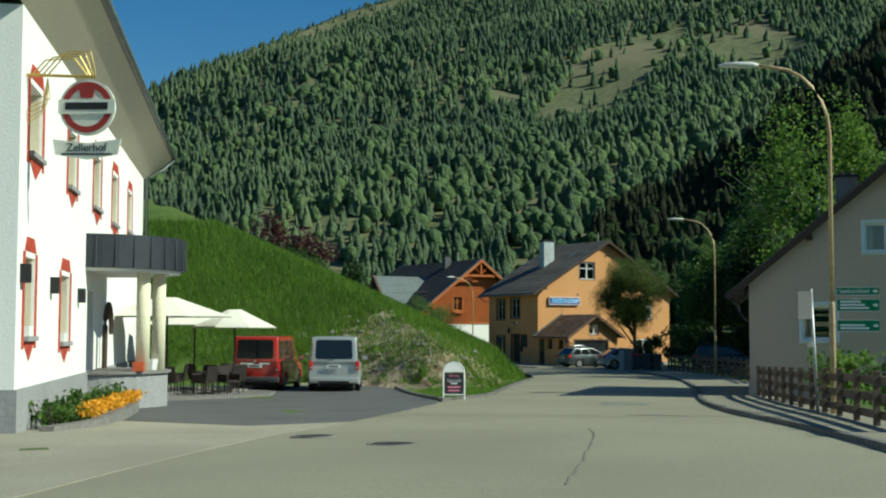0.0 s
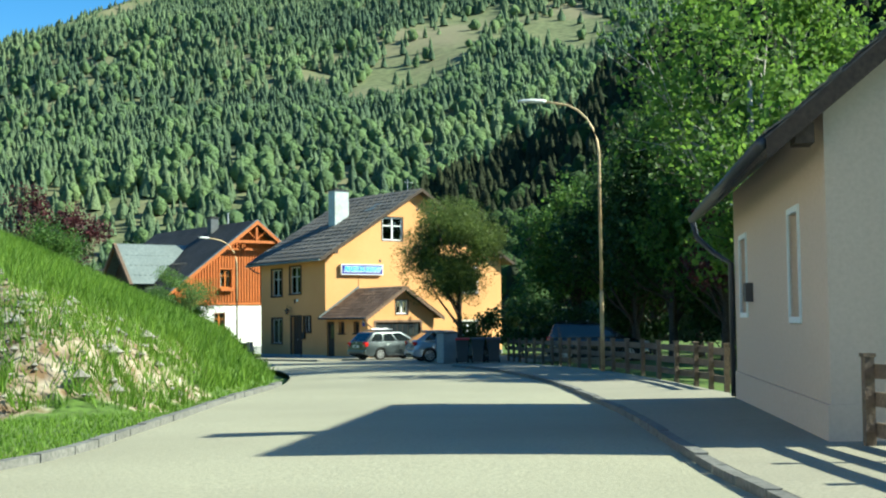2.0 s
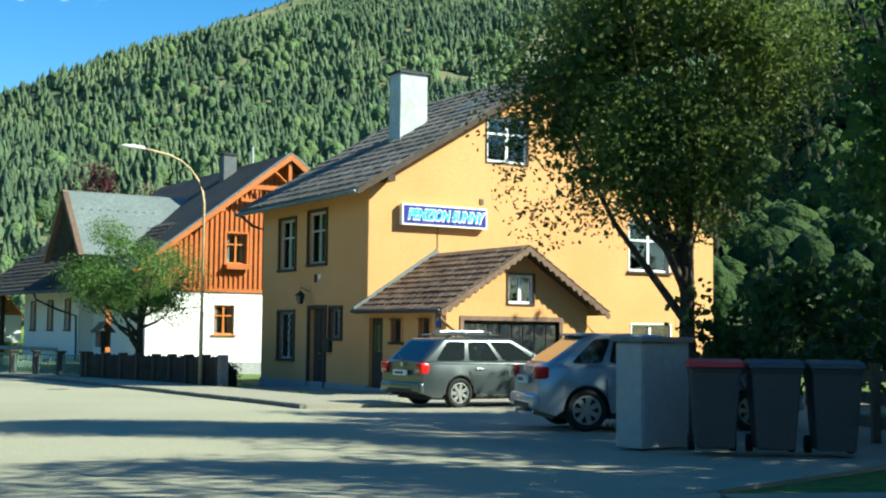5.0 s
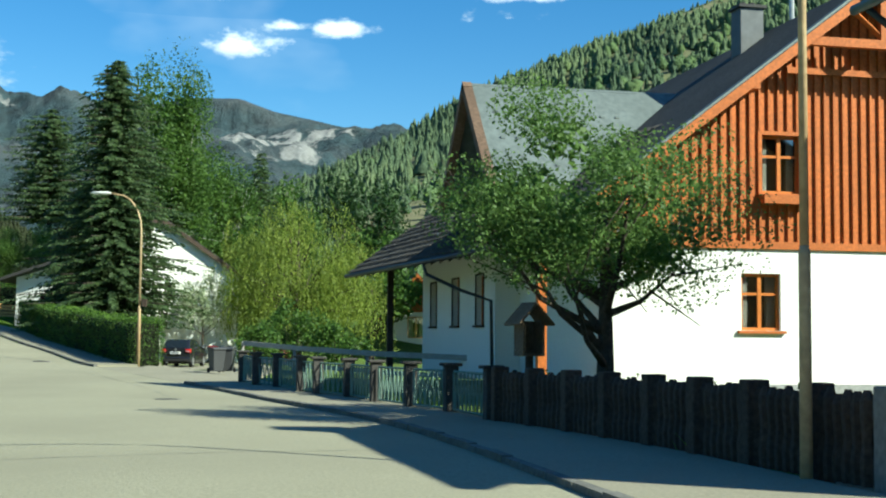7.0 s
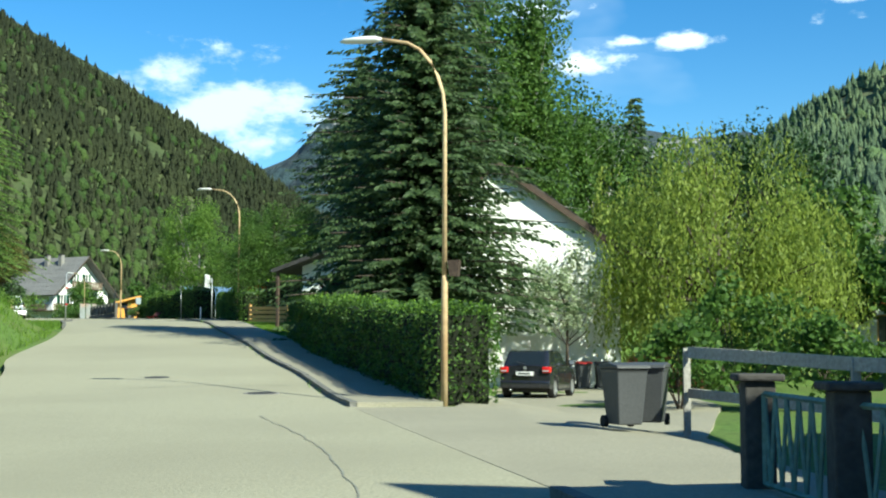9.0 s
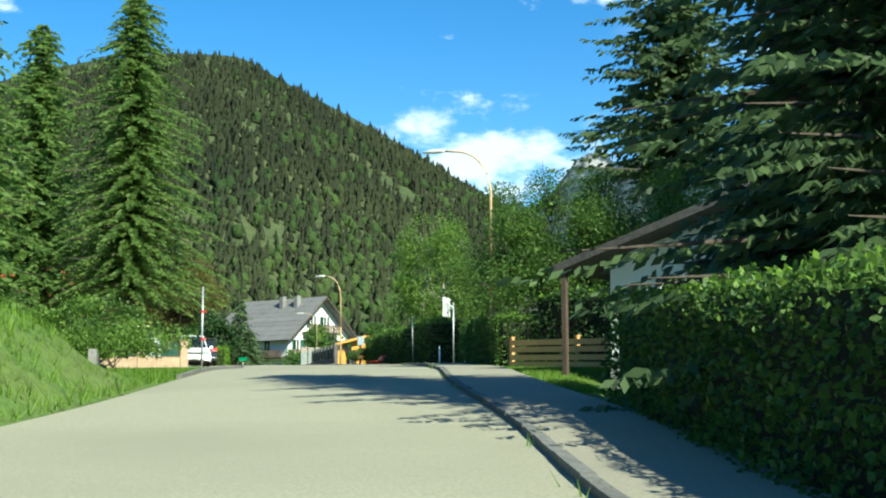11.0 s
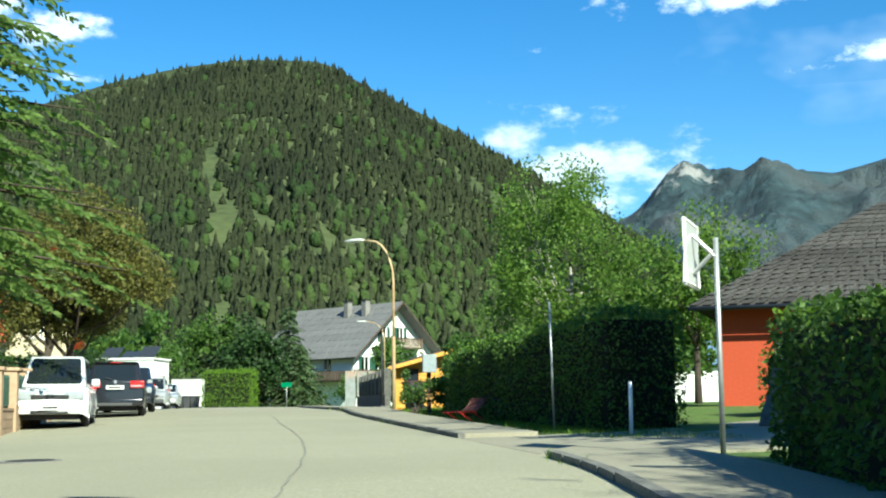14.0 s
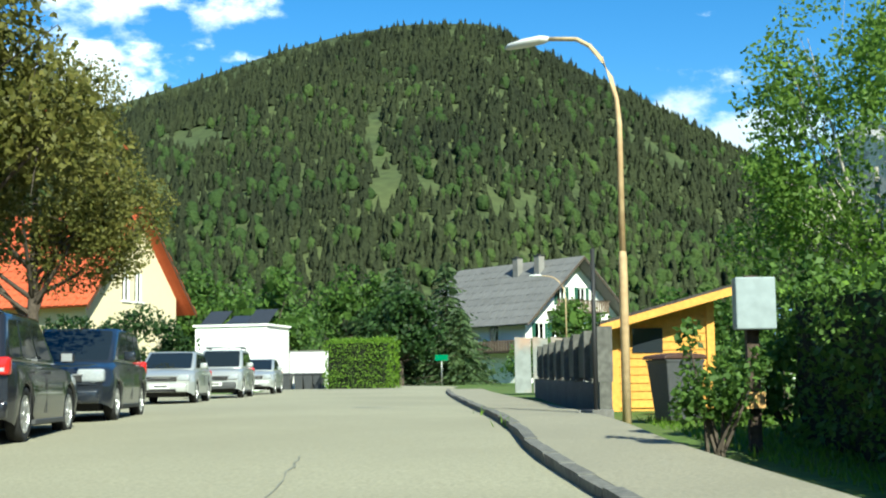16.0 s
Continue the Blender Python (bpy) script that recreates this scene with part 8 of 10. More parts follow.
def car(m, label, paint, L, W, H, top, green, axles, r=0.31, wt=0.78, sides=((0.07, 0.29), (0.33, 0.60), (0.64, 0.92)), tail=(0.75, 1.0, 0.2), head=(0.6, 0.78, 0.34), rails=False, trim=BLACKP, rearwin=(0.1, 0.9), name="car",
        dark_roof=None, spoiler=False, bars=(), category="car", two_tone=None, nose=0.3, plate_z=0.78, roof_box=False):
    """A parked car with its rear at x = 0 and its nose at x = L; top is the upper outline of the lower body, green the glasshouse (rear foot, rear top, front top, front foot, belt)."""
    t = thing(name, m, label, category)
    R = r * 1.13
    xs = set(np.linspace(0, L, 30).tolist())
    for xa in axles:
        xs |= {xa + R * math.sin(a) for a in np.linspace(-1.5707, 1.5707, 13)}
    xs = sorted(xs)
    tx, tz = [p[0] for p in top], [p[1] for p in top]
    s = Shape()
    rows = []
    for x in xs:
        e = min(x, L - x)
        w = W / 2 * (1 - 0.07 * (1 - min(1, e / 0.4)) ** 2 - (0.07 * (1 - min(1, (L - x) / 0.5)) ** 2))
        zt = float(np.interp(x, tx, tz))
        zb = 0.21 + 0.09 * (1 - min(1, e / 0.35))
        for xa in axles:
            if abs(x - xa) < R:
                zb = max(zb, r + math.sqrt(R * R - (x - xa) ** 2))
        zm = max(0.56, zb + 0.03)
        zsh = max(zm + 0.04, zt - 0.2)
        half = [(w * 0.965, zb), (w, zm), (w * 0.985, zsh), (w * 0.945, max(zsh + 0.02, zt - 0.05)), (w * 0.86, zt), (w * 0.4, zt + 0.022), (0, zt + 0.028)]
        sec = half + [(-y, z) for y, z in half[-2::-1]]
        ring = []
        for y, z in sec:
            fx = float(ease(L - 0.6, L, x))
            rx = float(ease(0.35, 0.0, x)) if x < 0.35 else 0.0
            bow = (y / (W / 2)) ** 2
            ring.append((x - nose * max(0, z - 0.5) * fx - 0.16 * bow * fx + 0.05 * bow * rx + 0.12 * max(0, z - 0.62) * rx, y, z))
        rows.append(ring)
    m2 = len(rows[0])
    s.v = [q for a in rows for q in a]
    s.f = [(i * m2 + j, (i + 1) * m2 + j, (i + 1) * m2 + j + 1, i * m2 + j + 1) for i in range(len(rows) - 1) for j in range(m2 - 1)]
    s.f += [tuple(range(m2)), tuple((len(rows) - 1) * m2 + j for j in range(m2 - 1, -1, -1))]
    body = part("body", s, paint, t, "", True)
    body.data.set_sharp_from_angle(angle=radians(32))
    part("underbody", Shape().box(0.3, -W * 0.36, 0.17, L - 0.35, W * 0.36, 0.62), BLACKP, t)
    # glasshouse
    r0, r1, f1, f0, belt = green
    wb, w1 = W / 2 * 0.925, W / 2 * wt
    zt = H - 0.015
    lo = [(r0, -wb * 0.95), (r0, wb * 0.95), (f0, wb * 0.93), (f0, -wb * 0.93)]
    hi = [(r1, -w1 * 0.97), (r1, w1 * 0.97), (f1, w1 * 0.96), (f1, -w1 * 0.96)]
    a = [(x, y, belt - 0.04) for x, y in lo]
    b = [(x, y, zt) for x, y in hi]
    mid = (r1 + f1) / 2
    g = Shape().add(a + b, [(0, 1, 2, 3), (0, 1, 5, 4), (1, 2, 6, 5), (2, 3, 7, 6), (3, 0, 4, 7), (4, 5, 6, 7)])
    part("cabin", g, paint, t, "", True, 0.075, 4)
    part("roof", Shape().add([(r1 + 0.06, -w1 + 0.1, zt - 0.004), (r1 + 0.06, w1 - 0.1, zt - 0.004), (mid, w1 - 0.08, zt + 0.012), (f1 - 0.06, w1 - 0.1, zt - 0.004), (f1 - 0.06, -w1 + 0.1, zt - 0.004), (mid, -w1 + 0.08, zt + 0.012), (r1 + 0.3, 0, zt + 0.015), (mid, 0, zt + 0.028), (f1 - 0.3, 0, zt + 0.015)],
                              [(0, 6, 1), (1, 6, 7, 2), (2, 7, 8, 3), (3, 8, 4), (4, 8, 7, 5), (5, 7, 6, 0)]), dark_roof or paint, t, "", True)
    for sg in (1, -1):
        q = [a[1], a[2], b[2], b[1]] if sg < 0 else [a[3], a[0], b[0], b[3]]
        q = [a[0], a[3], b[3], b[0]] if sg > 0 else [a[2], a[1], b[1], b[2]]
        for u0, u1 in sides:
            if sg < 0:
                u0, u1 = 1 - u1, 1 - u0
            part("side_window", panel(q, u0, 0.14, u1, 0.86, 0.006, 0.1), GLASSB, t)
    part("windscreen", panel([a[3], a[2], b[2], b[3]], 0.06, 0.1, 0.94, 0.93, 0.006, 0.1), GLASSB, t)
    part("rear_window", panel([a[1], a[0], b[0], b[1]], rearwin[0], 0.16, rearwin[1], 0.88, 0.006, 0.14), GLASSB, t)
    # bumpers, grille, lights
    for nm, x0, x1 in (("rear_bumper", -0.035, 0.1), ("front_bumper", L - 0.22, L + 0.015)):
        wv = W / 2 * (0.93 if x0 < 0 else 0.8)
        bp = part(nm, Shape().box(x0, -wv, 0.30, x1, wv, 0.53), two_tone or paint, t, "", True, 0.05, 3)
        part("bumper_insert", Shape().box(x0 - 0.006, -wv * 0.62, 0.31, x1, wv * 0.62, 0.40), trim, bp, "", False, 0.01)
    for sg in (-1, 1):
        yo, wl2 = W / 2 * 0.95, tail[2]
        tl = part("tail_light", Shape().box(-0.015, min(sg * yo, sg * (yo - wl2)), tail[0], 0.2, max(sg * yo, sg * (yo - wl2)), tail[1]), LENSR, t, "red tail light", True, 0.03, 3)
        part("reversing_lens", Shape().box(-0.022, min(sg * (yo - 0.05), sg * (yo - wl2 + 0.02)), tail[0] + 0.04, 0.0, max(sg * (yo - 0.05), sg * (yo - wl2 + 0.02)), tail[0] + 0.04 + (tail[1] - tail[0]) * 0.22), LENSW, tl)
        yo = W / 2 * 0.87
        part("headlight", Shape().box(L - 0.34, min(sg * yo, sg * (yo - head[2])), head[0], L - 0.075 - nose * 0.1, max(sg * yo, sg * (yo - head[2])), head[1]), LENSW, t, "clear headlight", True, 0.05, 3)
        mr = part("mirror", Shape().cbox(f0 - 0.42, sg * (W / 2 + 0.09), belt + 0.09, 0.1, 0.2, 0.16), paint, t, "", True, 0.04, 3)
        part("mirror_glass", Shape().cbox(f0 - 0.473, sg * (W / 2 + 0.095), belt + 0.09, 0.006, 0.15, 0.11), ALLOY, mr)
        for k, (u0, u1) in enumerate(sides[-2:]):
            xh = r0 + (f0 - r0) * (u0 + 0.03)
            part("door_handle", Shape().cbox(xh + 0.1, sg * (W / 2 * 0.99), belt - 0.13, 0.19, 0.03, 0.028), paint, t, "", False, 0.01)
            xv = r0 + (f0 - r0) * (u0 - 0.015)
            part("door_seam", Shape().cbox(xv, sg * (W / 2 * 0.995), 0.62, 0.008, 0.012, 2 * (belt - 0.62) - 0.36 if belt < 0.99 else 0.55), BLACKP, t)
        part("sill_strip", Shape().box(axles[0] + R + 0.02, min(sg * W / 2 * 0.93, sg * W / 2 * 1.0), 0.205, axles[1] - R - 0.02, max(sg * W / 2 * 0.93, sg * W / 2 * 1.0), 0.27), trim, t, "", False, 0.01)
    grille = part("grille", Shape().box(L - 0.2, -W * 0.24, head[0] + 0.01, L - 0.045 - nose * 0.12, W * 0.24, head[0] + 0.13), BLACKP, t, "", False, 0.01)
    part("grille_bar", Shape().box(L - 0.2, -W * 0.25, head[0] + 0.115, L - 0.03 - nose * 0.12, W * 0.25, head[0] + 0.14), ALLOY, grille)
    for x, z, sg in ((-0.028, plate_z, -1), (L + 0.022, 0.46, 1)):
        pl = part("number_plate", Shape().box(min(x, x + sg * 0.012), -0.26, z - 0.057, max(x, x + sg * 0.012) + (0.04 if sg < 0 else 0), 0.26, z + 0.057), PLATE, t, "blank white plate")
        part("plate_bar", Shape().cbox(x + sg * 0.014, 0.02, z, 0.004, 0.36, 0.055), GREYP, pl)
    part("badge", Shape().tube([(0.02, 0, plate_z + 0.17), (-0.022 + 0.12 * max(0, plate_z + 0.17 - 0.62), 0, plate_z + 0.17)], 0.05, 14), ALLOY, t)
    part("wiper", Shape().tube([(r0 - 0.01, 0, belt + 0.05), (r0 + (r1 - r0) * 0.16 - 0.02, 0.3, belt + 0.14)], 0.012, 6), BLACKP, t)
    part("aerial", Shape().tube([(r1 + 0.25, 0, zt), (r1 + 0.05, 0, zt + 0.22)], [0.008, 0.003], 6), BLACKP, t)
    part("exhaust", Shape().tube([(-0.01, W * 0.28, 0.25), (0.25, W * 0.28, 0.25)], 0.03, 10), ALLOY, t, "", True)
    if spoiler:
        part("spoiler", Shape().box(r1 - 0.12, -w1 * 0.9, zt - 0.035, r1 + 0.2, w1 * 0.9, zt + 0.012), paint, t, "", True, 0.015)
        part("brake_light", Shape().box(r1 - 0.126, -0.16, zt - 0.03, r1 - 0.1, 0.16, zt - 0.012), LENSR, t)
    if rails:
        for sg in (-1, 1):
            part("roof_rail", Shape().tube([(r1 + 0.12, sg * (w1 - 0.1), zt), (r1 + 0.25, sg * (w1 - 0.09), zt + 0.07), (f1 - 0.35, sg * (w1 - 0.09), zt + 0.07), (f1 - 0.2, sg * (w1 - 0.1), zt)], 0.018, 8), BLACKP, t, "", True)
        for x in (r1 + 0.55, f1 - 0.55):
            part("crossbar", Shape().tube([(x, -w1 + 0.02, zt + 0.11), (x, w1 - 0.02, zt + 0.11)], 0.02, 8), ALLOY, t, "", True)
    if roof_box:
        part("bike_rail", Shape().box(r1 + 0.4, 0.15, zt + 0.12, f1 - 0.2, 0.3, zt + 0.16), ALLOY, t, "aluminium rack rail", False, 0.01)
    for y, z, wd in bars:
        part("lettering_bar", Shape().cbox(-0.012 + 0.12 * max(0, z - 0.62), y, z, 0.012, wd, 0.06), PLATE, t)
    # wheels
    tw = 0.2
    rr = r * 0.68
    hub = lathe([(0.0, 0.02), (rr * 0.9, 0.02), (rr * 0.9, -0.06)], 20).mesh("wheel", BLACKP)
    tyre = lathe([(rr, -0.085), (r * 0.9, -0.1), (r * 0.985, -0.085), (r, -0.03), (r, 0.05), (r * 0.985, 0.085), (r * 0.9, 0.1), (rr, 0.085), (rr, -0.085)]).mesh("tyre", TYRE, True)
    rm = lathe([(rr * 1.0, 0.05), (rr * 1.02, 0.088), (rr * 0.92, 0.09), (rr * 0.88, 0.05)], 24)
    for k in range(7):
        an = 6.28318 * k / 7
        c, sn = math.cos(an), math.sin(an)
        pr = [(0.02, -0.028), (rr * 0.93, -0.04), (rr * 0.93, 0.04), (0.02, 0.028)]
        vs = [(p * c - q2 * sn, y, p * sn + q2 * c) for y in (0.045, 0.08) for p, q2 in pr]
        rm.add(vs, [(0, 1, 2, 3), (7, 6, 5, 4), (0, 4, 5, 1), (1, 5, 6, 2), (2, 6, 7, 3), (3, 7, 4, 0)])
    rm.v += lathe([(0.0, 0.09), (0.06, 0.09), (0.065, 0.04)], 14).v
    o = len(rm.v) - 14 * 3
    rm.f += [(o + k * 3 + j, o + k * 3 + j + 1, o + ((k + 1) % 14) * 3 + j + 1, o + ((k + 1) % 14) * 3 + j) for k in range(14) for j in range(2)]
    rim = rm.mesh("rim", ALLOY)
    for xa in axles:
        for sg in (-1, 1):
            wh = share("wheel", hub, t, pose(xa, sg * (W / 2 - tw * 0.62), r, 0, 0, 0 if sg > 0 else 180))
            share("tyre", tyre, wh, I4)
            share("rim", rim, wh, I4)
    return t


def parked(x, y, hx, hy, back=0.0, lift=0.0):
    """Where a car stands: the middle of its rear, and its heading; back is how far the rear lies behind the given place."""
    d = math.hypot(hx, hy)
    x, y = x - hx / d * back, y - hy / d * back
    z = float(height(np.array([x + hx / d * 2.2]), np.array([y + hy / d * 2.2]))[0]) + lift
    return pose(x, y, z, 0, 0, math.degrees(math.atan2(hy, hx)))


P_RED = paintmat("paint_red", (0.42, 0.035, 0.022))
P_SILV = paintmat("paint_silver", (0.42, 0.43, 0.42), 0.35, 0.3)
P_GREY = paintmat("paint_grey", (0.075, 0.09, 0.095), 0.5, 0.3)
P_BLUE = paintmat("paint_steel_blue", (0.25, 0.30, 0.36), 0.4, 0.3)
P_BLACK = paintmat("paint_black", (0.018, 0.019, 0.024), 0.2, 0.2)
P_NIGHT = paintmat("paint_night_blue", (0.02, 0.024, 0.032), 0.2, 0.2)
P_WHITE = paintmat("paint_white", (0.75, 0.76, 0.76))
VAN = dict(L=4.85, W=1.98, H=2.04, top=[(0, 1.08), (3.75, 1.08), (4.35, 1.02), (4.7, 0.88), (4.85, 0.76)], green=(0.02, 0.16, 3.35, 4.05, 1.08), axles=(0.95, 3.92), r=0.33, wt=0.86,
           sides=((0.05, 0.32), (0.36, 0.63), (0.68, 0.9)), tail=(0.80, 1.13, 0.15), rearwin=(0.1, 0.9), category="van", name="van", plate_z=0.93, nose=0.35)
ESTATE = dict(L=4.57, W=1.77, H=1.46, top=[(0, 0.93), (0.3, 0.95), (3.2, 0.93), (3.8, 0.87), (4.4, 0.74), (4.57, 0.66)], green=(0.03, 0.62, 2.35, 3.42, 0.94), axles=(0.93, 3.52), r=0.31,
              sides=((0.09, 0.31), (0.35, 0.59), (0.63, 0.9)), tail=(0.70, 0.93, 0.24), plate_z=0.72)
HATCH = dict(L=4.2, W=1.74, H=1.44, top=[(0, 0.92), (0.3, 0.98), (2.8, 0.93), (3.4, 0.86), (4.0, 0.73), (4.2, 0.64)], green=(0.12, 0.86, 1.95, 3.0, 0.96), axles=(0.76, 3.3), r=0.31,
             sides=((0.12, 0.3), (0.34, 0.6), (0.64, 0.9)), tail=(0.76, 0.94, 0.26), plate_z=0.74)
SUV = dict(L=4.45, W=1.8, H=1.66, top=[(0, 1.03), (2.9, 1.0), (3.5, 0.97), (4.2, 0.86), (4.45, 0.72)], green=(0.04, 0.45, 2.3, 3.15, 1.02), axles=(0.84, 3.5), r=0.35,
           sides=((0.08, 0.28), (0.32, 0.58), (0.62, 0.9)), tail=(0.84, 1.06, 0.42), plate_z=0.86, trim=GREYP)
MPV = dict(L=4.4, W=1.8, H=1.62, top=[(0, 1.0), (3.0, 1.0), (3.5, 0.97), (4.1, 0.84), (4.4, 0.6)], green=(0.03, 0.3, 2.3, 3.4, 1.0), axles=(0.8, 3.45), r=0.32,
           sides=((0.06, 0.28), (0.32, 0.58), (0.62, 0.88)), tail=(0.8, 1.05, 0.2), head=(0.64, 0.86, 0.44))

car(parked(17.6, 27.6, 0.56, 0.83, 0, 0.026), "red passenger van with pale lettering on its tailgate", P_RED, **{**VAN, "tail": (0.72, 1.0, 0.16)}, bars=((0.3, 1.02, 0.5), (-0.35, 1.02, 0.4), (0.45, 0.84, 0.3)), two_tone=GREYP)
car(parked(20.0, 25.8, 0.46, 0.89, 0, 0.026), "silver passenger van parked beside the bank", P_SILV, **VAN)
car(parked(55.65 - 0.93, 60.5, 1, 0.0, 0, 0.024), "dark grey estate car with a roof rack", P_GREY, **ESTATE, rails=True, roof_box=True)
car(parked(52.5, 52.95, 0.92, -0.38, 0, 0.024), "steel-blue hatchback parked on a forecourt", P_BLUE, **HATCH, spoiler=True)
car(parked(55.2, 46.6, 0.75, -0.66, 0, 0.0), "dark people carrier behind a timber fence", P_NIGHT, **MPV, rails=True)
car(parked(50.9, 132.4, 0.26, 0.96, 0, 0.024), "small black hatchback before a white house", P_BLACK, **{**HATCH, "L": 3.8, "W": 1.65, "axles": (0.6, 3.0), "green": (0.05, 0.5, 1.9, 2.85, 0.96), "top": [(0, 0.95), (2.7, 0.95), (3.2, 0.88), (3.65, 0.75), (3.8, 0.66)]})
car(parked(14.4, 187.2, 0.5, -0.87, 4.4, 0.024), "white compact people carrier with a dark roof", P_WHITE, **{**MPV, "H": 1.78, "wt": 0.76}, dark_roof=P_BLACK)
car(parked(11.35, 194.95, -0.5, 0.87, 0, 0.026), "black off-road car with red tail lights", P_BLACK, **SUV, spoiler=True, rails=False)
car(parked(8.9, 199.7, 0.5, -0.87, 4.4, 0.024), "dark blue-grey people carrier parked beside the road", P_NIGHT, **MPV)
car(parked(1.7, 211.8, 0.48, -0.88, 4.57, 0.024), "silver estate car parked facing the road", P_SILV, **ESTATE)
car(parked(-1.8, 219.2, 0.46, -0.89, 4.45, 0.024), "silver off-road car with dark bumpers", P_SILV, **SUV, two_tone=GREYP, rails=True)
car(parked(-5.2, 226.5, 0.45, -0.89, 4.2, 0.024), "silver hatchback at the end of a row", P_SILV, **HATCH)

# ---- trees, hedges, grass ----
RNG = np.random.default_rng(7)


def unit(n):
    a = RNG.normal(size=(n, 3))
    return a / np.linalg.norm(a, axis=1)[:, None]


def leaves(cent, size, flat=0.0):
    """Random leaf directions; flat leans the blades towards lying level."""
    n = len(cent)
    a, b = unit(n), unit(n)
    a[:, 2] *= 1 - flat
    b[:, 2] *= 1 - flat
    b = np.cross(np.cross(a, b), a)
    b /= np.linalg.norm(b, axis=1)[:, None] + 1e-9
    a /= np.linalg.norm(a, axis=1)[:, None] + 1e-9
    s = size * RNG.uniform(0.6, 1.5, n)[:, None]
    return cent, a * s * 1.25, b * s * 0.8


def crown_points(n, rx, ry, rz, lumps=26, gap=0.35, shell=0.55):
    """Places of leaves: gathered in lumps over an uneven dome, with gaps between."""
    c = unit(lumps) * RNG.uniform(shell, 0.95, lumps)[:, None]
    c[:, 2] = np.where(c[:, 2] < -0.55, c[:, 2] * 0.5, c[:, 2])
    r = RNG.uniform(0.22, 0.42, lumps)
    k = RNG.integers(0, lumps, n)
    d = unit(n) * (RNG.random(n)[:, None] ** (1 / 2.2)) * r[k][:, None]
    p = c[k] + d
    keep = np.array([noise.noise((q[0] * 3.1, q[1] * 3.1, q[2] * 3.1 + 7)) for q in p]) > -gap
    return p[keep] * (rx, ry, rz), c * (rx, ry, rz)


def tree(x, y, h, rx, rz, leaf, size, n, label, name="tree", bark=BARK, trunk_r=0.16, clear=0.25, lumps=26, gap=0.3, lean=(0, 0), z=None, group="", ry=None, category="tree", core=0.13):
    """A broadleaved tree: tapered trunk, limbs that reach into the crown, a crown of many leaves."""
    z = float(height(np.array([x]), np.array([y]))[0]) - 0.05 if z is None else z
    t = thing(name, pose(x, y, z, 0, 0, RNG.uniform(0, 360)), label, category, group)
    cz = h - rz
    size, n = size * 0.7, int(n * (2.4 if size < 0.2 else 1.9))
    pts, cl = crown_points(n, rx, ry or rx, rz, lumps, gap)
    wood = Shape()
    top = Vector((lean[0], lean[1], cz))
    fork = h * clear
    wood.tube([(0, 0, -0.1), (lean[0] * 0.2, lean[1] * 0.2, fork * 0.5), (lean[0] * 0.4, lean[1] * 0.4, fork), tuple(top)], [trunk_r * 1.25, trunk_r, trunk_r * 0.85, trunk_r * 0.3], 8)
    for k in range(min(len(cl), 16)):
        c = Vector(cl[k]) + top
        st = Vector((lean[0] * 0.4, lean[1] * 0.4, fork)).lerp(top, RNG.uniform(0, 0.75))
        mid = st.lerp(c, 0.5) + Vector((0, 0, -0.12 * (c - st).length + RNG.uniform(-0.1, 0.2)))
        wood.tube([st, mid, c], [trunk_r * 0.42, trunk_r * 0.24, trunk_r * 0.06], 5, False)
        for q in range(3):
            e = c + Vector(unit(1)[0]) * 0.35 * rx
            wood.tube([mid.lerp(c, 0.3 + 0.25 * q), e], [trunk_r * 0.12, trunk_r * 0.03], 4, False)
    part("trunk", wood, bark, t, "", True)
    inner = pts[RNG.random(len(pts)) < core] * 0.72 + np.array(top)
    parts_ = [np.concatenate(q) for q in zip(leaves(pts + np.array(top), size), leaves(inner, size * 2.3))]
    me = quads(*parts_, "crown", leaf)
    ob = new("crown", me)
    ob.parent = t
    return t


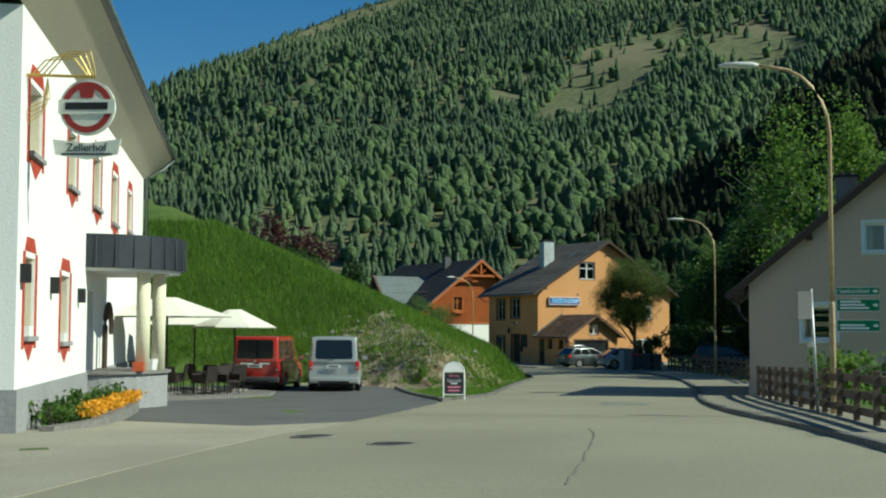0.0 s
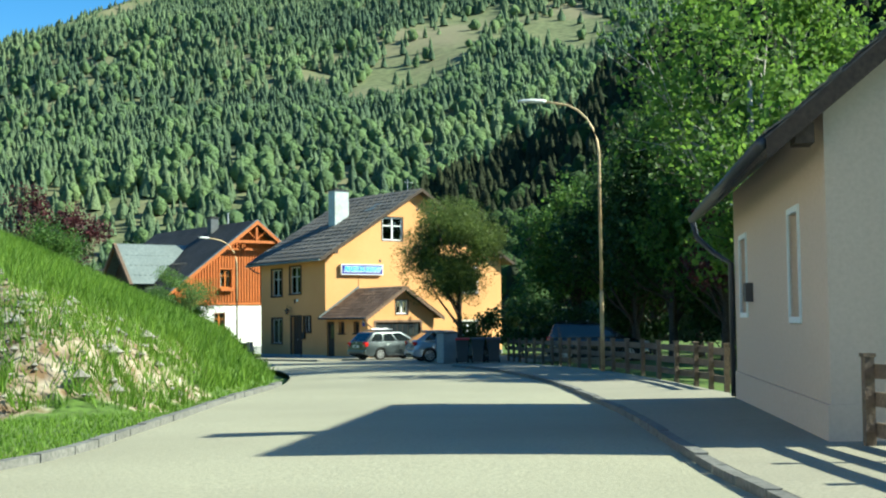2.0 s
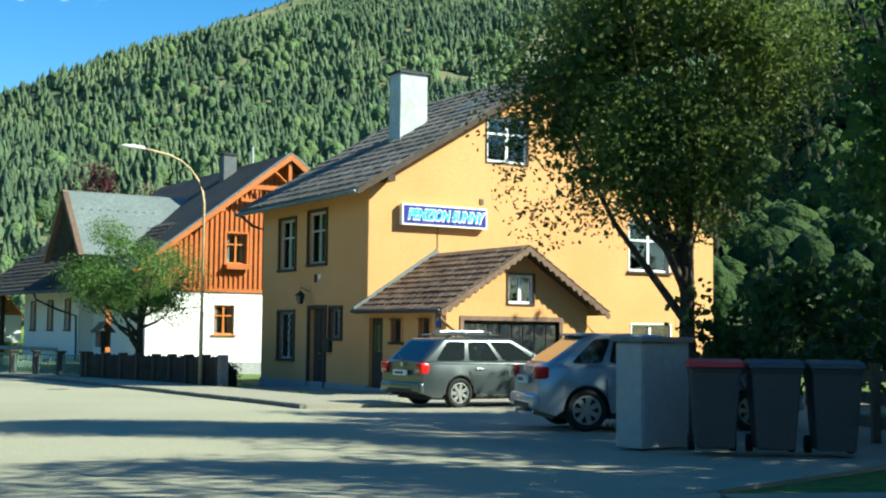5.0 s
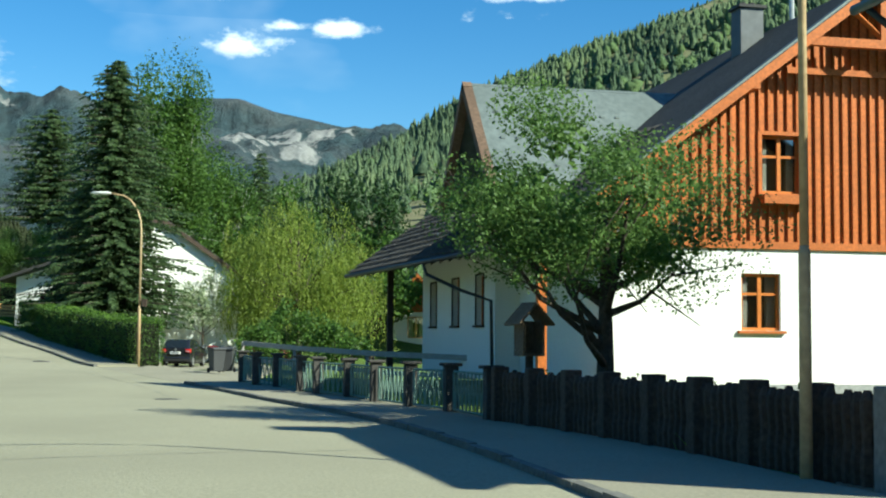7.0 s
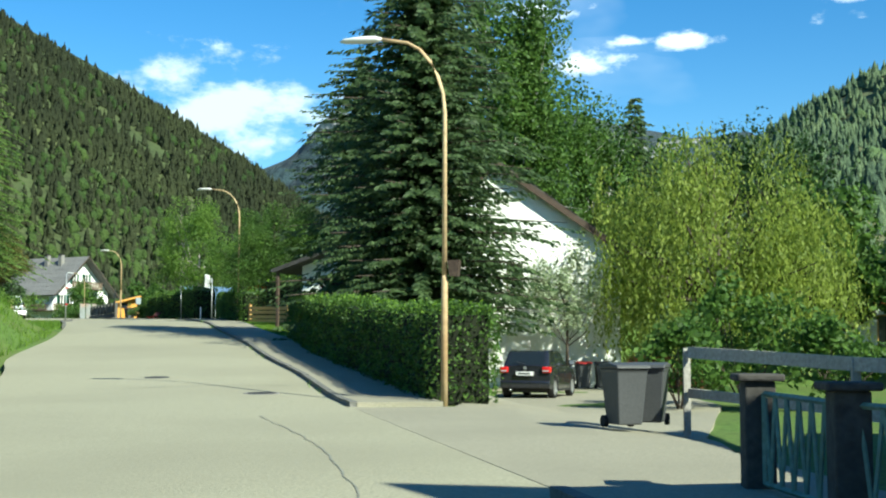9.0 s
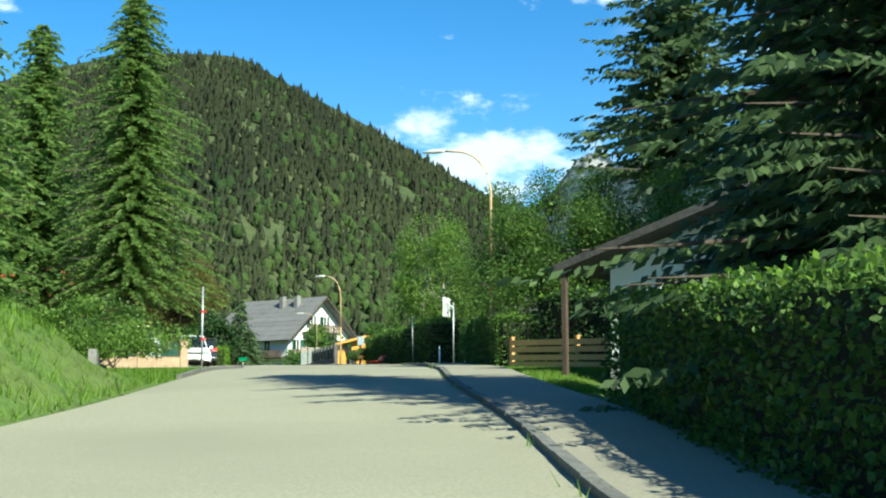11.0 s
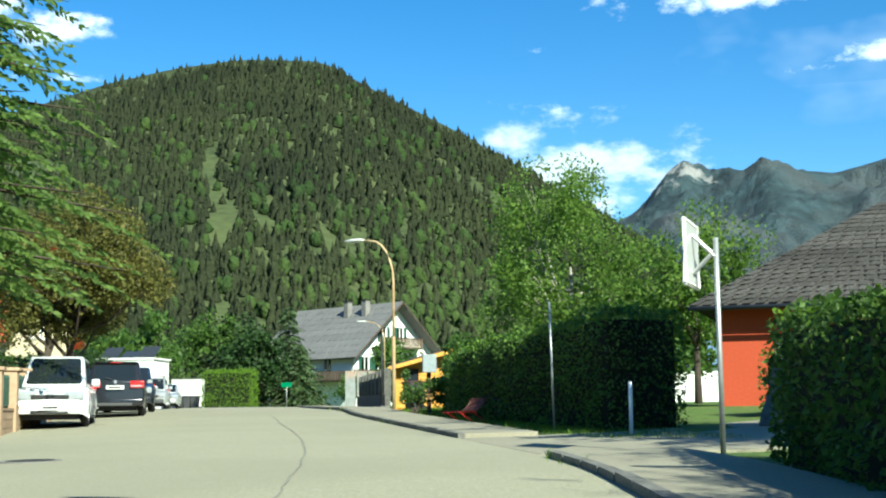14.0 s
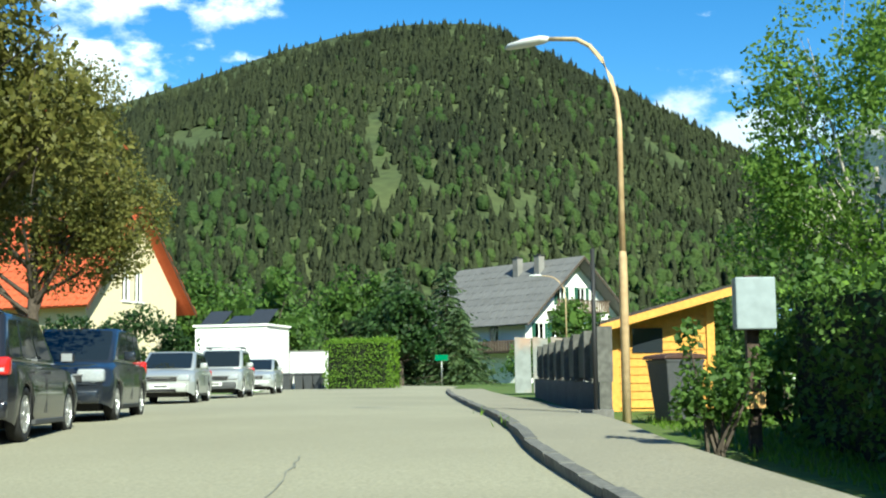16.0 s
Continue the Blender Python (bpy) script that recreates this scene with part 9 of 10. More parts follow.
def spruce(x, y, h, r, leaf, label, n_level=46, z=None, name="spruce_tree", start=0.06, droop=0.35, per=9, spray=0.5, group="", dense=1.0, taper=0.7):
    """A conifer: straight trunk, whorls of drooping boughs hung with sprays of needles."""
    z = float(height(np.array([x]), np.array([y]))[0]) - 0.05 if z is None else z
    t = thing(name, pose(x, y, z, 0, 0, RNG.uniform(0, 360)), label, "tree", group)
    wood = Shape().tube([(0, 0, -0.1), (0, 0, h * 0.5), (0, 0, h * 0.98)], [0.018 * h, 0.011 * h, 0.01], 8)
    C, A, S = [], [], []
    for k in range(n_level):
        u = k / (n_level - 1)
        zz = h * (start + (0.99 - start) * u)
        reach = r * (1 - u) ** taper * RNG.uniform(0.8, 1.12) + 0.12
        nb = max(4, int(per * (1 - 0.5 * u)))
        for b in range(nb):
            ang = 6.2832 * (b + RNG.random() * 0.8) / nb + k * 0.9
            L = reach * RNG.uniform(0.5, 1.2)
            d = np.array([math.cos(ang), math.sin(ang), 0])
            sd = np.array([-math.sin(ang), math.cos(ang), 0])
            if k % 2 == 0 and L > 0.8:
                wood.tube([(0, 0, zz), tuple(d * L * 0.9 + (0, 0, zz - droop * L * 0.5))], [0.03 + 0.008 * L, 0.008], 4, False)
            m2 = max(3, int(L / (spray * 0.42) * dense))
            for q in range(m2):
                f = (q + 0.6) / m2
                p = d * L * f + np.array([0, 0, zz - droop * L * f * f + RNG.uniform(-0.06, 0.06)])
                w = spray * (1.15 - 0.6 * f) * RNG.uniform(0.7, 1.2)
                for sg in (-1, 1):
                    dirn = d * RNG.uniform(0.3, 0.9) + sd * sg * RNG.uniform(0.4, 1.0) + np.array([0, 0, -RNG.uniform(0.15, 0.7)])
                    dirn /= np.linalg.norm(dirn)
                    C.append(p + dirn * w * 0.45)
                    A.append(dirn * w)
                    o = np.cross(dirn, unit(1)[0])
                    S.append(o / (np.linalg.norm(o) + 1e-6) * w * 0.38)
    part("trunk", wood, BARK, t, "", True)
    ob = new("crown", quads(np.array(C), np.array(A), np.array(S), "crown", leaf))
    ob.parent = t
    return t


def willow(x, y, h, r, z, label):
    t = thing("willow_tree", pose(x, y, z), label, "tree")
    wood = Shape().tube([(0, 0, -0.1), (0.1, 0, h * 0.25), (0.2, 0.1, h * 0.55)], [0.35, 0.28, 0.16], 8)
    C, A, S = [], [], []
    for k in range(115):
        a, e = RNG.random() * 6.2832, math.asin(RNG.uniform(-0.25, 1.0))
        q = RNG.uniform(0.6, 1.0) * (1 + 0.12 * math.sin(3 * a + 1) + 0.1 * math.sin(5 * a))
        c0 = np.array([r * q * math.cos(e) * math.cos(a), r * q * math.cos(e) * math.sin(a), h * (0.5 + 0.5 * q * math.sin(e))])
        puff_r = RNG.uniform(0.7, 1.35)
        if k % 3 == 0:
            wood.tube([(0.15, 0.05, h * 0.35), tuple(c0 * (0.5, 0.5, 0.85)), tuple(c0)], [0.13, 0.07, 0.02], 5, False)
        for strand in range(22):
            d = unit(1)[0]
            p = c0 + d * puff_r * (1, 1, 0.6)
            length = min(p[2] - 0.3, RNG.uniform(0.7, 2.4) * (1.5 if e < 0.35 else 1.0))
            out = np.array([math.cos(a), math.sin(a), 0]) * RNG.uniform(0.1, 0.5)
            n = max(3, int(length / 0.17))
            for j in range(n):
                f = j / n
                C.append(p + out * math.sin(f * 1.6) + np.array([RNG.normal() * 0.07, RNG.normal() * 0.07, -length * f]))
                w = np.array([RNG.normal() * 0.5, RNG.normal() * 0.5, -1.0])
                w /= np.linalg.norm(w)
                o = np.cross(w, unit(1)[0])
                A.append(w * 0.22)
                S.append(o / np.linalg.norm(o) * 0.085)
    part("trunk", wood, BARK, t, "", True)
    ob = new("crown", quads(np.array(C), np.array(A), np.array(S), "crown", L_WILL))
    ob.parent = t
    return t


def hedge(line, thick, tall, leaf, label, size=0.085, density=150, wob=0.12, name="hedge", core=L_DARK, taper=0.0, dip=0.0):
    """A clipped hedge along a line: a dark box for the shade within, wrapped in leaves, with an uneven face and top."""
    line = np.array(line, float)
    seg = np.r_[0, np.cumsum(np.hypot(*np.diff(line, axis=0).T))]
    L = seg[-1]
    t = thing(name, pose(line[0][0], line[0][1], 0), label, "hedge")
    base = np.array([line[0][0], line[0][1], 0])

    def at(s):
        x, y = np.interp(s, seg, line[:, 0]), np.interp(s, seg, line[:, 1])
        x2, y2 = np.interp(s + 0.05, seg, line[:, 0]), np.interp(s + 0.05, seg, line[:, 1])
        x1, y1 = np.interp(s - 0.05, seg, line[:, 0]), np.interp(s - 0.05, seg, line[:, 1])
        d = np.stack([x2 - x1, y2 - y1], -1)
        d /= np.linalg.norm(d, axis=-1)[..., None] + 1e-9
        return np.stack([x, y], -1), d

    size, density = size * 0.75, density * 1.5
    n_side = int(L * tall * density)
    n_top = int(L * thick * density)
    n_end = int(thick * tall * density)
    s = np.concatenate([RNG.random(2 * n_side) * L, RNG.random(n_top) * L, np.zeros(n_end), np.full(n_end, L)])
    w = np.concatenate([np.full(n_side, -0.5), np.full(n_side, 0.5), RNG.random(n_top) - 0.5, RNG.random(2 * n_end) - 0.5]) * thick
    u = np.concatenate([RNG.random(2 * n_side), np.ones(n_top), RNG.random(2 * n_end)])
    endout = np.concatenate([np.zeros(2 * n_side + n_top), np.full(n_end, -1), np.full(n_end, 1)])
    p, d = at(s)
    nrm = np.stack([-d[:, 1], d[:, 0]], 1)
    lump = np.array([noise.noise((a * 0.7, b * 1.5, c * 2.0)) for a, b, c in zip(s, w * 2, u * tall)])
    out = wob * lump + RNG.normal(size=len(s)) * 0.05
    corner = 0.16 * np.clip((u - 0.82) / 0.18, 0, 1) ** 2
    ww = w + np.sign(w) * np.where(np.abs(np.abs(w) - thick / 2) < 1e-6, out - corner, 0)
    zz = u * tall * (1 + 0.05 * np.array([noise.noise((q * 0.35, 3.0, 0)) for q in s]) - dip * s / L) + np.where(u > 0.999, out - 0.10 * np.abs(w) / thick, 0)
    xy = p + nrm * ww[:, None] + d * (endout * (np.abs(out) + 0.02))[:, None]
    gz2 = height(p[:, 0], p[:, 1])
    c = np.column_stack([xy, gz2 + zz + 0.02]) - base
    ob = new("foliage", quads(*leaves(c, size), "foliage", leaf))
    ob.parent = t
    # lime leaves near the top put the sunlit rim into leaf colour
    pick = (u > 0.9) & (RNG.random(len(u)) < 0.22)
    fresh = c[pick] + (0, 0, 0.035)
    ob = tagged(new("new_growth", quads(*leaves(fresh, size * 0.9), "new_growth", L_YELH)), "lime-green leaves for the sunlit top rim")
    ob.parent = t
    # solid dark body: the shade inside the hedge put into its colour
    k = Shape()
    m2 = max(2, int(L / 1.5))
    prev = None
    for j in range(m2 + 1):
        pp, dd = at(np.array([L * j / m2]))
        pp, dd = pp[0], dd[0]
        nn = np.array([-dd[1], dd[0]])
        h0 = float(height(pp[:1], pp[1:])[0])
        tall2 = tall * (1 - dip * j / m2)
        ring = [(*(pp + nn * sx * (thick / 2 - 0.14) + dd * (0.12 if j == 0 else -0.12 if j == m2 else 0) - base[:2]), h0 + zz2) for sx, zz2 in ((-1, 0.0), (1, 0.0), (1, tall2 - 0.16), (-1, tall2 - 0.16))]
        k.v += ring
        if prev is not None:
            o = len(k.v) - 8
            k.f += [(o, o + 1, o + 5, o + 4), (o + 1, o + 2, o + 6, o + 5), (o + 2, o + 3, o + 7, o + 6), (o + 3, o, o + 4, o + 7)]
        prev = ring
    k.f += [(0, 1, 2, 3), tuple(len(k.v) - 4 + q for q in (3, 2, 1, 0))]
    part("branch_core", k, mat("hedge_inner_shade", (0.012, 0.016, 0.007), 1.0, 0.5, 9, 2, 0.5), t)
    return t


def bush(x, y, h, r, leaf, label, n=1800, size=0.1, name="bush", z=None, stretch=1.0):
    z = float(height(np.array([x]), np.array([y]))[0]) if z is None else z
    t = thing(name, pose(x, y, z, 0, 0, RNG.uniform(0, 360)), label, "shrub")
    pts, cl = crown_points(n, r * stretch, r, h * 0.5, 16, 0.45, 0.35)
    wood = Shape()
    for c in cl[:9]:
        wood.tube([(RNG.normal() * 0.05, RNG.normal() * 0.05, -0.05), (c[0] * 0.5, c[1] * 0.5, h * 0.3), (c[0], c[1], c[2] + h * 0.5)], [0.025, 0.018, 0.006], 4, False)
    part("branchwork", wood, BARK, t)
    pts[:, 2] = np.maximum(pts[:, 2] + h * 0.52, 0.03)
    ob = new("foliage", quads(*leaves(pts, size), "foliage", leaf))
    ob.parent = t
    return t


# by the guest house
tree(57.7, 85.8, 6.2, 3.0, 2.2, L_APPL, 0.07, 19000, "blossoming apple tree with a forked dark trunk", "apple_tree", BARK, 0.2, 0.16, 34, 0.22)
bush(54.0, 49.4, 2.6, 1.3, L_DARK, "dark overgrown shrub below an olive-green tree", 2200, 0.1)
tree(53.2, 50.1, 7.8, 2.35, 3.0, L_OLIV, 0.068, 25000, "dense olive-green tree over the parking yard", trunk_r=0.16, clear=0.08, gap=0.35, lumps=46, core=0.2)
spots = [(66.6, 50.8, 9.0, 3.6, L_DARK), (63.2, 45.0, 9.0, 3.6, L_DECI), (69, 48, 10.5, 4.2, L_DARK), (61.5, 38.5, 8.8, 3.6, L_DARK), (66, 40, 11, 4.4, L_DECI), (72, 56, 11, 4.5, L_DARK), (57.5, 33.5, 8.2, 3.4, L_DARK),
         (62.5, 31, 10, 4.2, L_DECI), (76.2, 60.0, 8, 3.4, L_DARK), (75, 40, 13, 5, L_DECI), (70, 30, 13, 5, L_DARK), (60.4, 46.6, 8.8, 3.4, L_DECI), (55.9, 40.0, 9.8, 3.4, L_DARK), (52.5, 25, 8.6, 3.4, L_DECI), (80, 50, 13, 5, L_DARK), (58.2, 44.2, 9.4, 3.2, L_DARK), (60.6, 50.2, 9.0, 2.8, L_DECI), (55.0, 36.6, 9.0, 3.0, L_DECI)]
for x, y, h, r, lf in spots:
    tree(x, y, h, r, h * 0.42, lf, 0.2, 5200, "dense dark green tree at the wood's edge", trunk_r=0.2, clear=0.12, gap=0.5, lumps=34)
for x, y in [(59.5, 47.5), (60.5, 52), (57.5, 38.5), (63.5, 57.5), (55.2, 31.5), (52.3, 28.8), (66, 58.5), (64, 49)]:
    bush(x, y, 3.2, 2.2, L_DARK, "dark overgrown shrub behind the fence", 2000, 0.17)
tree(53.2, 33.8, 15.5, 4.6, 5.6, L_LITE, 0.24, 7500, "tall spring-green tree with airy crown", bark=BARKB, trunk_r=0.24, gap=0.12, lumps=40, core=0.04)
tree(47.6, 27.2, 10, 3.8, 4.4, L_LITE, 0.2, 5000, "spring-green tree beside a cottage", trunk_r=0.2, gap=0.15)
tree(44.9, 25.4, 6.0, 1.8, 2.0, L_ELDE, 0.13, 5200, "flowering elder with white blossom clusters", trunk_r=0.1, clear=0.12)
tree(51.0, 31.4, 7.0, 2.6, 2.6, L_PURP, 0.16, 4500, "plum tree with copper-coloured leaves", trunk_r=0.14)
tree(97, 212, 21, 9, 8.5, L_PURP, 0.5, 3500, "copper beech with dark red leaves", trunk_r=0.4, clear=0.1)
tree(110, 206, 13, 5, 6, L_DARK, 0.5, 2000, "dark tree beyond the houses", trunk_r=0.3, clear=0.1)
# behind the long hedge
spruce(47.5, 138.4, 16.8, 5.0, L_SPRU, "tall dark spruce with drooping boughs", n_level=58, z=-0.6, per=15, spray=0.46, dense=1.9, droop=0.12, start=0.13, taper=0.52)
spruce(45.8, 141.2, 9.8, 3.3, L_BLUE, "blue-green spruce behind a taller one", n_level=52, z=-0.6, per=13, spray=0.5, dense=1.7, droop=0.1, start=0.1, taper=0.5)
spruce(58.2, 172.5, 16.6, 3.4, L_SPRU, "dark spruce rising behind a willow", n_level=44, z=-0.6, per=11, spray=0.6, dense=1.5, droop=0.2, start=0.08, taper=0.6)
tree(44.7, 141.4, 3.9, 1.5, 1.8, L_PURP, 0.12, 5200, "dark copper-leaved shrub beside a spruce", "copper_shrub", BARK, 0.08, 0.12, z=-0.6, gap=0.5, category="shrub")
spruce(51.5, 171, 19, 4.2, L_LARC, "pale green larch behind the gardens", n_level=44, z=0.3, name="larch_tree", droop=0.2, per=8, spray=0.6, dense=1.6, taper=0.5)
tree(50.2, 158.5, 21.4, 4.3, 9.2, L_DECI, 0.22, 17000, "tall slender birch with hanging twigs", "birch_tree", mat("bark_birch", (0.45, 0.43, 0.4), 0.9, 0.4, 8, 1.2, 0.5), 0.2, 0.2, 90, 0.3, z=-0.5)
tree(54.6, 163.0, 15.5, 3.4, 6.5, L_DECI, 0.22, 8000, "green birch beside a taller one", "birch_tree", mat("bark_birch", (0.45, 0.43, 0.4)), 0.16, 0.2, 50, 0.3, z=-0.4)
willow(58.3, 143.6, 9.8, 5.0, -1.05, "large yellow-green weeping willow tree")
tree(52.6, 141.8, 6.2, 1.7, 2.4, L_SILV, 0.12, 2600, "silvery-leaved young tree before a white wall", trunk_r=0.07, z=-1.0, gap=0.0)
for x, y, h in [(56.5, 127.5, 3.2), (58.5, 125.5, 2.8), (54.6, 125.5, 2.4)]:
    bush(x, y, h, 1.5, L_DECI, "green shrub in a garden", 2200, 0.13, z=-1.05)
for x, y, h, lf in [(64, 150, 9, L_DECI), (71, 146, 10, L_DARK), (77, 160, 12, L_DECI), (60, 178, 12, L_DECI), (68, 182, 14, L_DARK), (55, 182, 13, L_DECI), (84, 175, 14, L_DARK), (76, 130, 9, L_DECI), (82, 118, 10, L_DARK), (78, 142, 10, L_DECI)]:
    tree(x, y, h, h * 0.4, h * 0.42, lf, 0.32, 2600, "broadleaved tree behind the gardens", trunk_r=0.2, clear=0.1, gap=0.5)
spruce(58.5, 188, 15, 3.2, L_SPRU, "dark spruce behind the gardens", n_level=34, z=0, per=8, spray=0.8)
# right of the upper road
tree(37.7, 164.4, 6.4, 3.3, 2.7, L_DECI, 0.08, 25000, "bushy green tree behind a clipped hedge", trunk_r=0.18, clear=0.15, gap=0.4, lumps=34)
tree(42.4, 167.0, 7.4, 3.2, 3.1, L_LITE, 0.085, 12000, "bushy green tree behind a clipped hedge", trunk_r=0.18, clear=0.15, gap=0.4, lumps=34, core=0.06)
spruce(41.2, 174.8, 17.0, 5.0, L_SPRU, "broad dark pine above a garden", n_level=20, z=None, name="pine_tree", start=0.46, droop=0.05, per=13, spray=0.6, dense=1.8, taper=0.4)
tree(18.5, 227, 12.4, 4.8, 5.2, L_LITE, 0.19, 15000, "airy spring-green cherry tree behind a hedge", bark=BARKB, trunk_r=0.2, gap=0.05, lumps=52, core=0.02)
tree(25.5, 222, 9.5, 3.8, 4.0, L_LITE, 0.2, 4500, "spring-green garden tree behind a hedge", trunk_r=0.16, gap=0.2)
for x, y, h in [(14.5, 213.5, 1.6), (17.5, 212, 1.9), (20.8, 198.6, 1.4), (19.9, 203, 2.6), (22.2, 203.5, 2.6), (12.5, 218, 1.5)]:
    bush(x, y, h, 0.95, L_DECI, "green garden shrub beside a shed", 1700, 0.1)
bush(20.6, 196.0, 1.35, 0.5, L_DECI, "shrub climbing round a wooden post", 2000, 0.055)
bush(-3.5, 257.0, 2.6, 2.4, L_DECI, "green shrub on the verge before a large house", 2600, 0.16)
bush(-8.5, 263.5, 2.8, 2.6, L_DECI, "green shrub on the verge before a large house", 2600, 0.16)
bush(-9.6, 225.6, 3.6, 2.3, L_DARK, "tall dark bush before a cream house", 4200, 0.13)
bush(-12.2, 222.4, 3.8, 2.4, L_DARK, "tall dark bush before a cream house", 4200, 0.13)
# left of the upper road
spruce(11.2, 185.7, 21, 4.9, L_LARC, "tall larch with soft drooping twigs", n_level=64, z=None, name="larch_tree", start=0.2, droop=0.3, per=12, spray=0.46, dense=1.6, taper=0.42)
spruce(4.6, 187.0, 20, 4.2, L_LARC, "tall larch with soft drooping twigs", n_level=54, z=None, name="larch_tree", start=0.16, droop=0.3, per=12, spray=0.55, dense=1.7, taper=0.42)
spruce(14.5, 196 - 30, 15, 3.4, L_LARC, "pale larch beside the road", n_level=40, z=None, name="larch_tree", start=0.1, droop=0.3, per=8, spray=0.6, dense=1.6, taper=0.5)
tree(-2.6, 211.6, 10.4, 3.9, 4.0, L_MAPL, 0.12, 22000, "maple with olive and reddish spring leaves", "maple_tree", BARK, 0.2, 0.2, 36, 0.15)
tree(8.5, 196.8, 7.5, 3.2, 3.0, L_MAPL, 0.12, 14000, "maple with olive and reddish spring leaves", "maple_tree", BARK, 0.17, 0.2, 30, 0.15)
bush(21.5, 163.5, 2.7, 2.7, L_LITE, "broad bright green shrub over a low wall", 7000, 0.1, stretch=1.3)
bush(15.2, 176.5, 3.2, 2.6, L_DECI, "tall green shrub behind a garden wall", 5000, 0.12)
bush(9.0, 178.5, 3.6, 2.8, L_DECI, "tall green shrub behind a garden wall", 5000, 0.12)
bush(18.2, 169.0, 2.2, 2.2, L_LITE, "broad bright green shrub over a low wall", 3800, 0.1)
for x, y, h, lf in [(22, 131, 9, L_DECI), (24.5, 137, 7, L_DECI), (17, 140, 12, L_LARC), (13, 150, 12, L_DECI), (20, 146, 8, L_DARK), (6, 160, 13, L_DECI), (-2, 172, 12, L_DARK)]:
    tree(x, y, h, h * 0.36, h * 0.44, lf, 0.24, 4200, "broadleaved tree on the roadside bank", trunk_r=0.18, clear=0.1, gap=0.45)
spruce(19.5, 134.5, 16, 3.4, L_LARC, "larch on the roadside bank", n_level=40, z=None, name="larch_tree", start=0.08, droop=0.3, per=9, spray=0.65, dense=1.6, taper=0.5)
for x, y, h, lf in [(-28, 262, 9, L_DECI), (-22, 272, 8, L_DARK), (-30, 280, 10, L_DECI), (-38, 268, 9, L_DECI), (-46, 262, 11, L_DARK), (-12, 284, 7, L_DECI), (-55, 280, 12, L_DECI), (-40, 240, 7, L_DECI), (-52, 300, 12, L_DECI), (12, 290, 9, L_DECI), (26, 282, 10, L_DECI), (40, 270, 12, L_DARK), (-66, 262, 11, L_DECI), (3, 262, 6, L_DECI), (20, 252, 8, L_DECI)]:
    tree(x, y, h, h * 0.42, h * 0.46, lf, 0.42, 1900, "broadleaved tree below the hill", trunk_r=0.2, clear=0.08, gap=0.5)
for x, y, h in [(-24.5, 276, 9.5), (-21.5, 279, 10), (-28.5, 279, 9), (-19, 276, 6)]:
    spruce(x, y, h, 4.2, L_SPRU, "dark yew-like conifer in front of a large house", n_level=26, z=None, name="conifer", start=0.02, droop=0.25, per=9, spray=0.9)

# hedges
hedge([(49.55, 118.2), (48.5, 122), (45.2, 132.5), (42.8, 142.0)], 1.3, 1.87, L_HEDG, "long clipped green hedge along the pavement", 0.085, 170, dip=0.12)
hedge([(37.2, 161.0), (35.6, 165.2), (33.4, 172.2), (32.6, 175.6)], 1.3, 1.6, L_HEDG, "clipped dark green hedge beside the pavement", 0.085, 170)
hedge([(37.9, 161.6), (40.2, 160.0), (43.4, 157.2)], 1.2, 2.2, L_DARK, "overgrown dark hedge behind a plank fence", 0.11, 110, 0.3)
hedge([(31.0, 193.2), (34.4, 197.6)], 1.3, 1.5, L_HEDG, "low green garden hedge along a driveway", 0.095, 110, 0.2)
hedge([(28.9, 185.6), (25.6, 190.4), (23.2, 194.4)], 1.7, 2.3, L_HEDG, "tall rounded green garden hedge", 0.085, 170, 0.2, dip=0.22)
hedge([(23.2, 194.4), (21.6, 198.2)], 1.6, 1.65, L_HEDG, "tall rounded green garden hedge", 0.085, 150, 0.2)
hedge([(-12.0, 244.5), (-8.7, 245.0)], 2.2, 2.6, L_YELH, "bright lime-green clipped hedge", 0.1, 150, 0.3)
hedge([(2.5, 196.3), (-6, 214)], 1.2, 2.5, L_DARK, "dark garden hedge behind parked cars", 0.13, 50)


def blades(name, pts, tall, label, material=L_GRAS):
    """Tufts of grass, three-cornered blades."""
    n = len(pts)
    a = RNG.random(n) * 6.2832
    h = tall * RNG.uniform(0.45, 1.4, n)
    w = 0.012 + 0.02 * h
    dx, dy = np.cos(a) * w, np.sin(a) * w
    lx, ly = RNG.normal(size=n) * h * 0.35, RNG.normal(size=n) * h * 0.35
    v = np.empty((n, 3, 3))
    v[:, 0] = pts - np.column_stack([dx, dy, np.zeros(n)])
    v[:, 1] = pts + np.column_stack([dx, dy, np.zeros(n)])
    v[:, 2] = pts + np.column_stack([lx, ly, h])
    me = bpy.data.meshes.new(name)
    me.vertices.add(3 * n)
    me.vertices.foreach_set("co", v.ravel())
    me.loops.add(3 * n)
    me.loops.foreach_set("vertex_index", np.arange(3 * n))
    me.polygons.add(n)
    me.polygons.foreach_set("loop_start", np.arange(0, 3 * n, 3))
    me.polygons.foreach_set("loop_total", np.full(n, 3))
    me.update()
    me.materials.append(material)
    return tagged(new(name, me), label, "grass", "", "stuff")


def scatter(n, x0, y0, x1, y1, test):
    x, y = RNG.uniform(x0, x1, n), RNG.uniform(y0, y1, n)
    k = test(x, y)
    x, y = x[k], y[k]
    return np.column_stack([x, y, height(x, y) - 0.03])


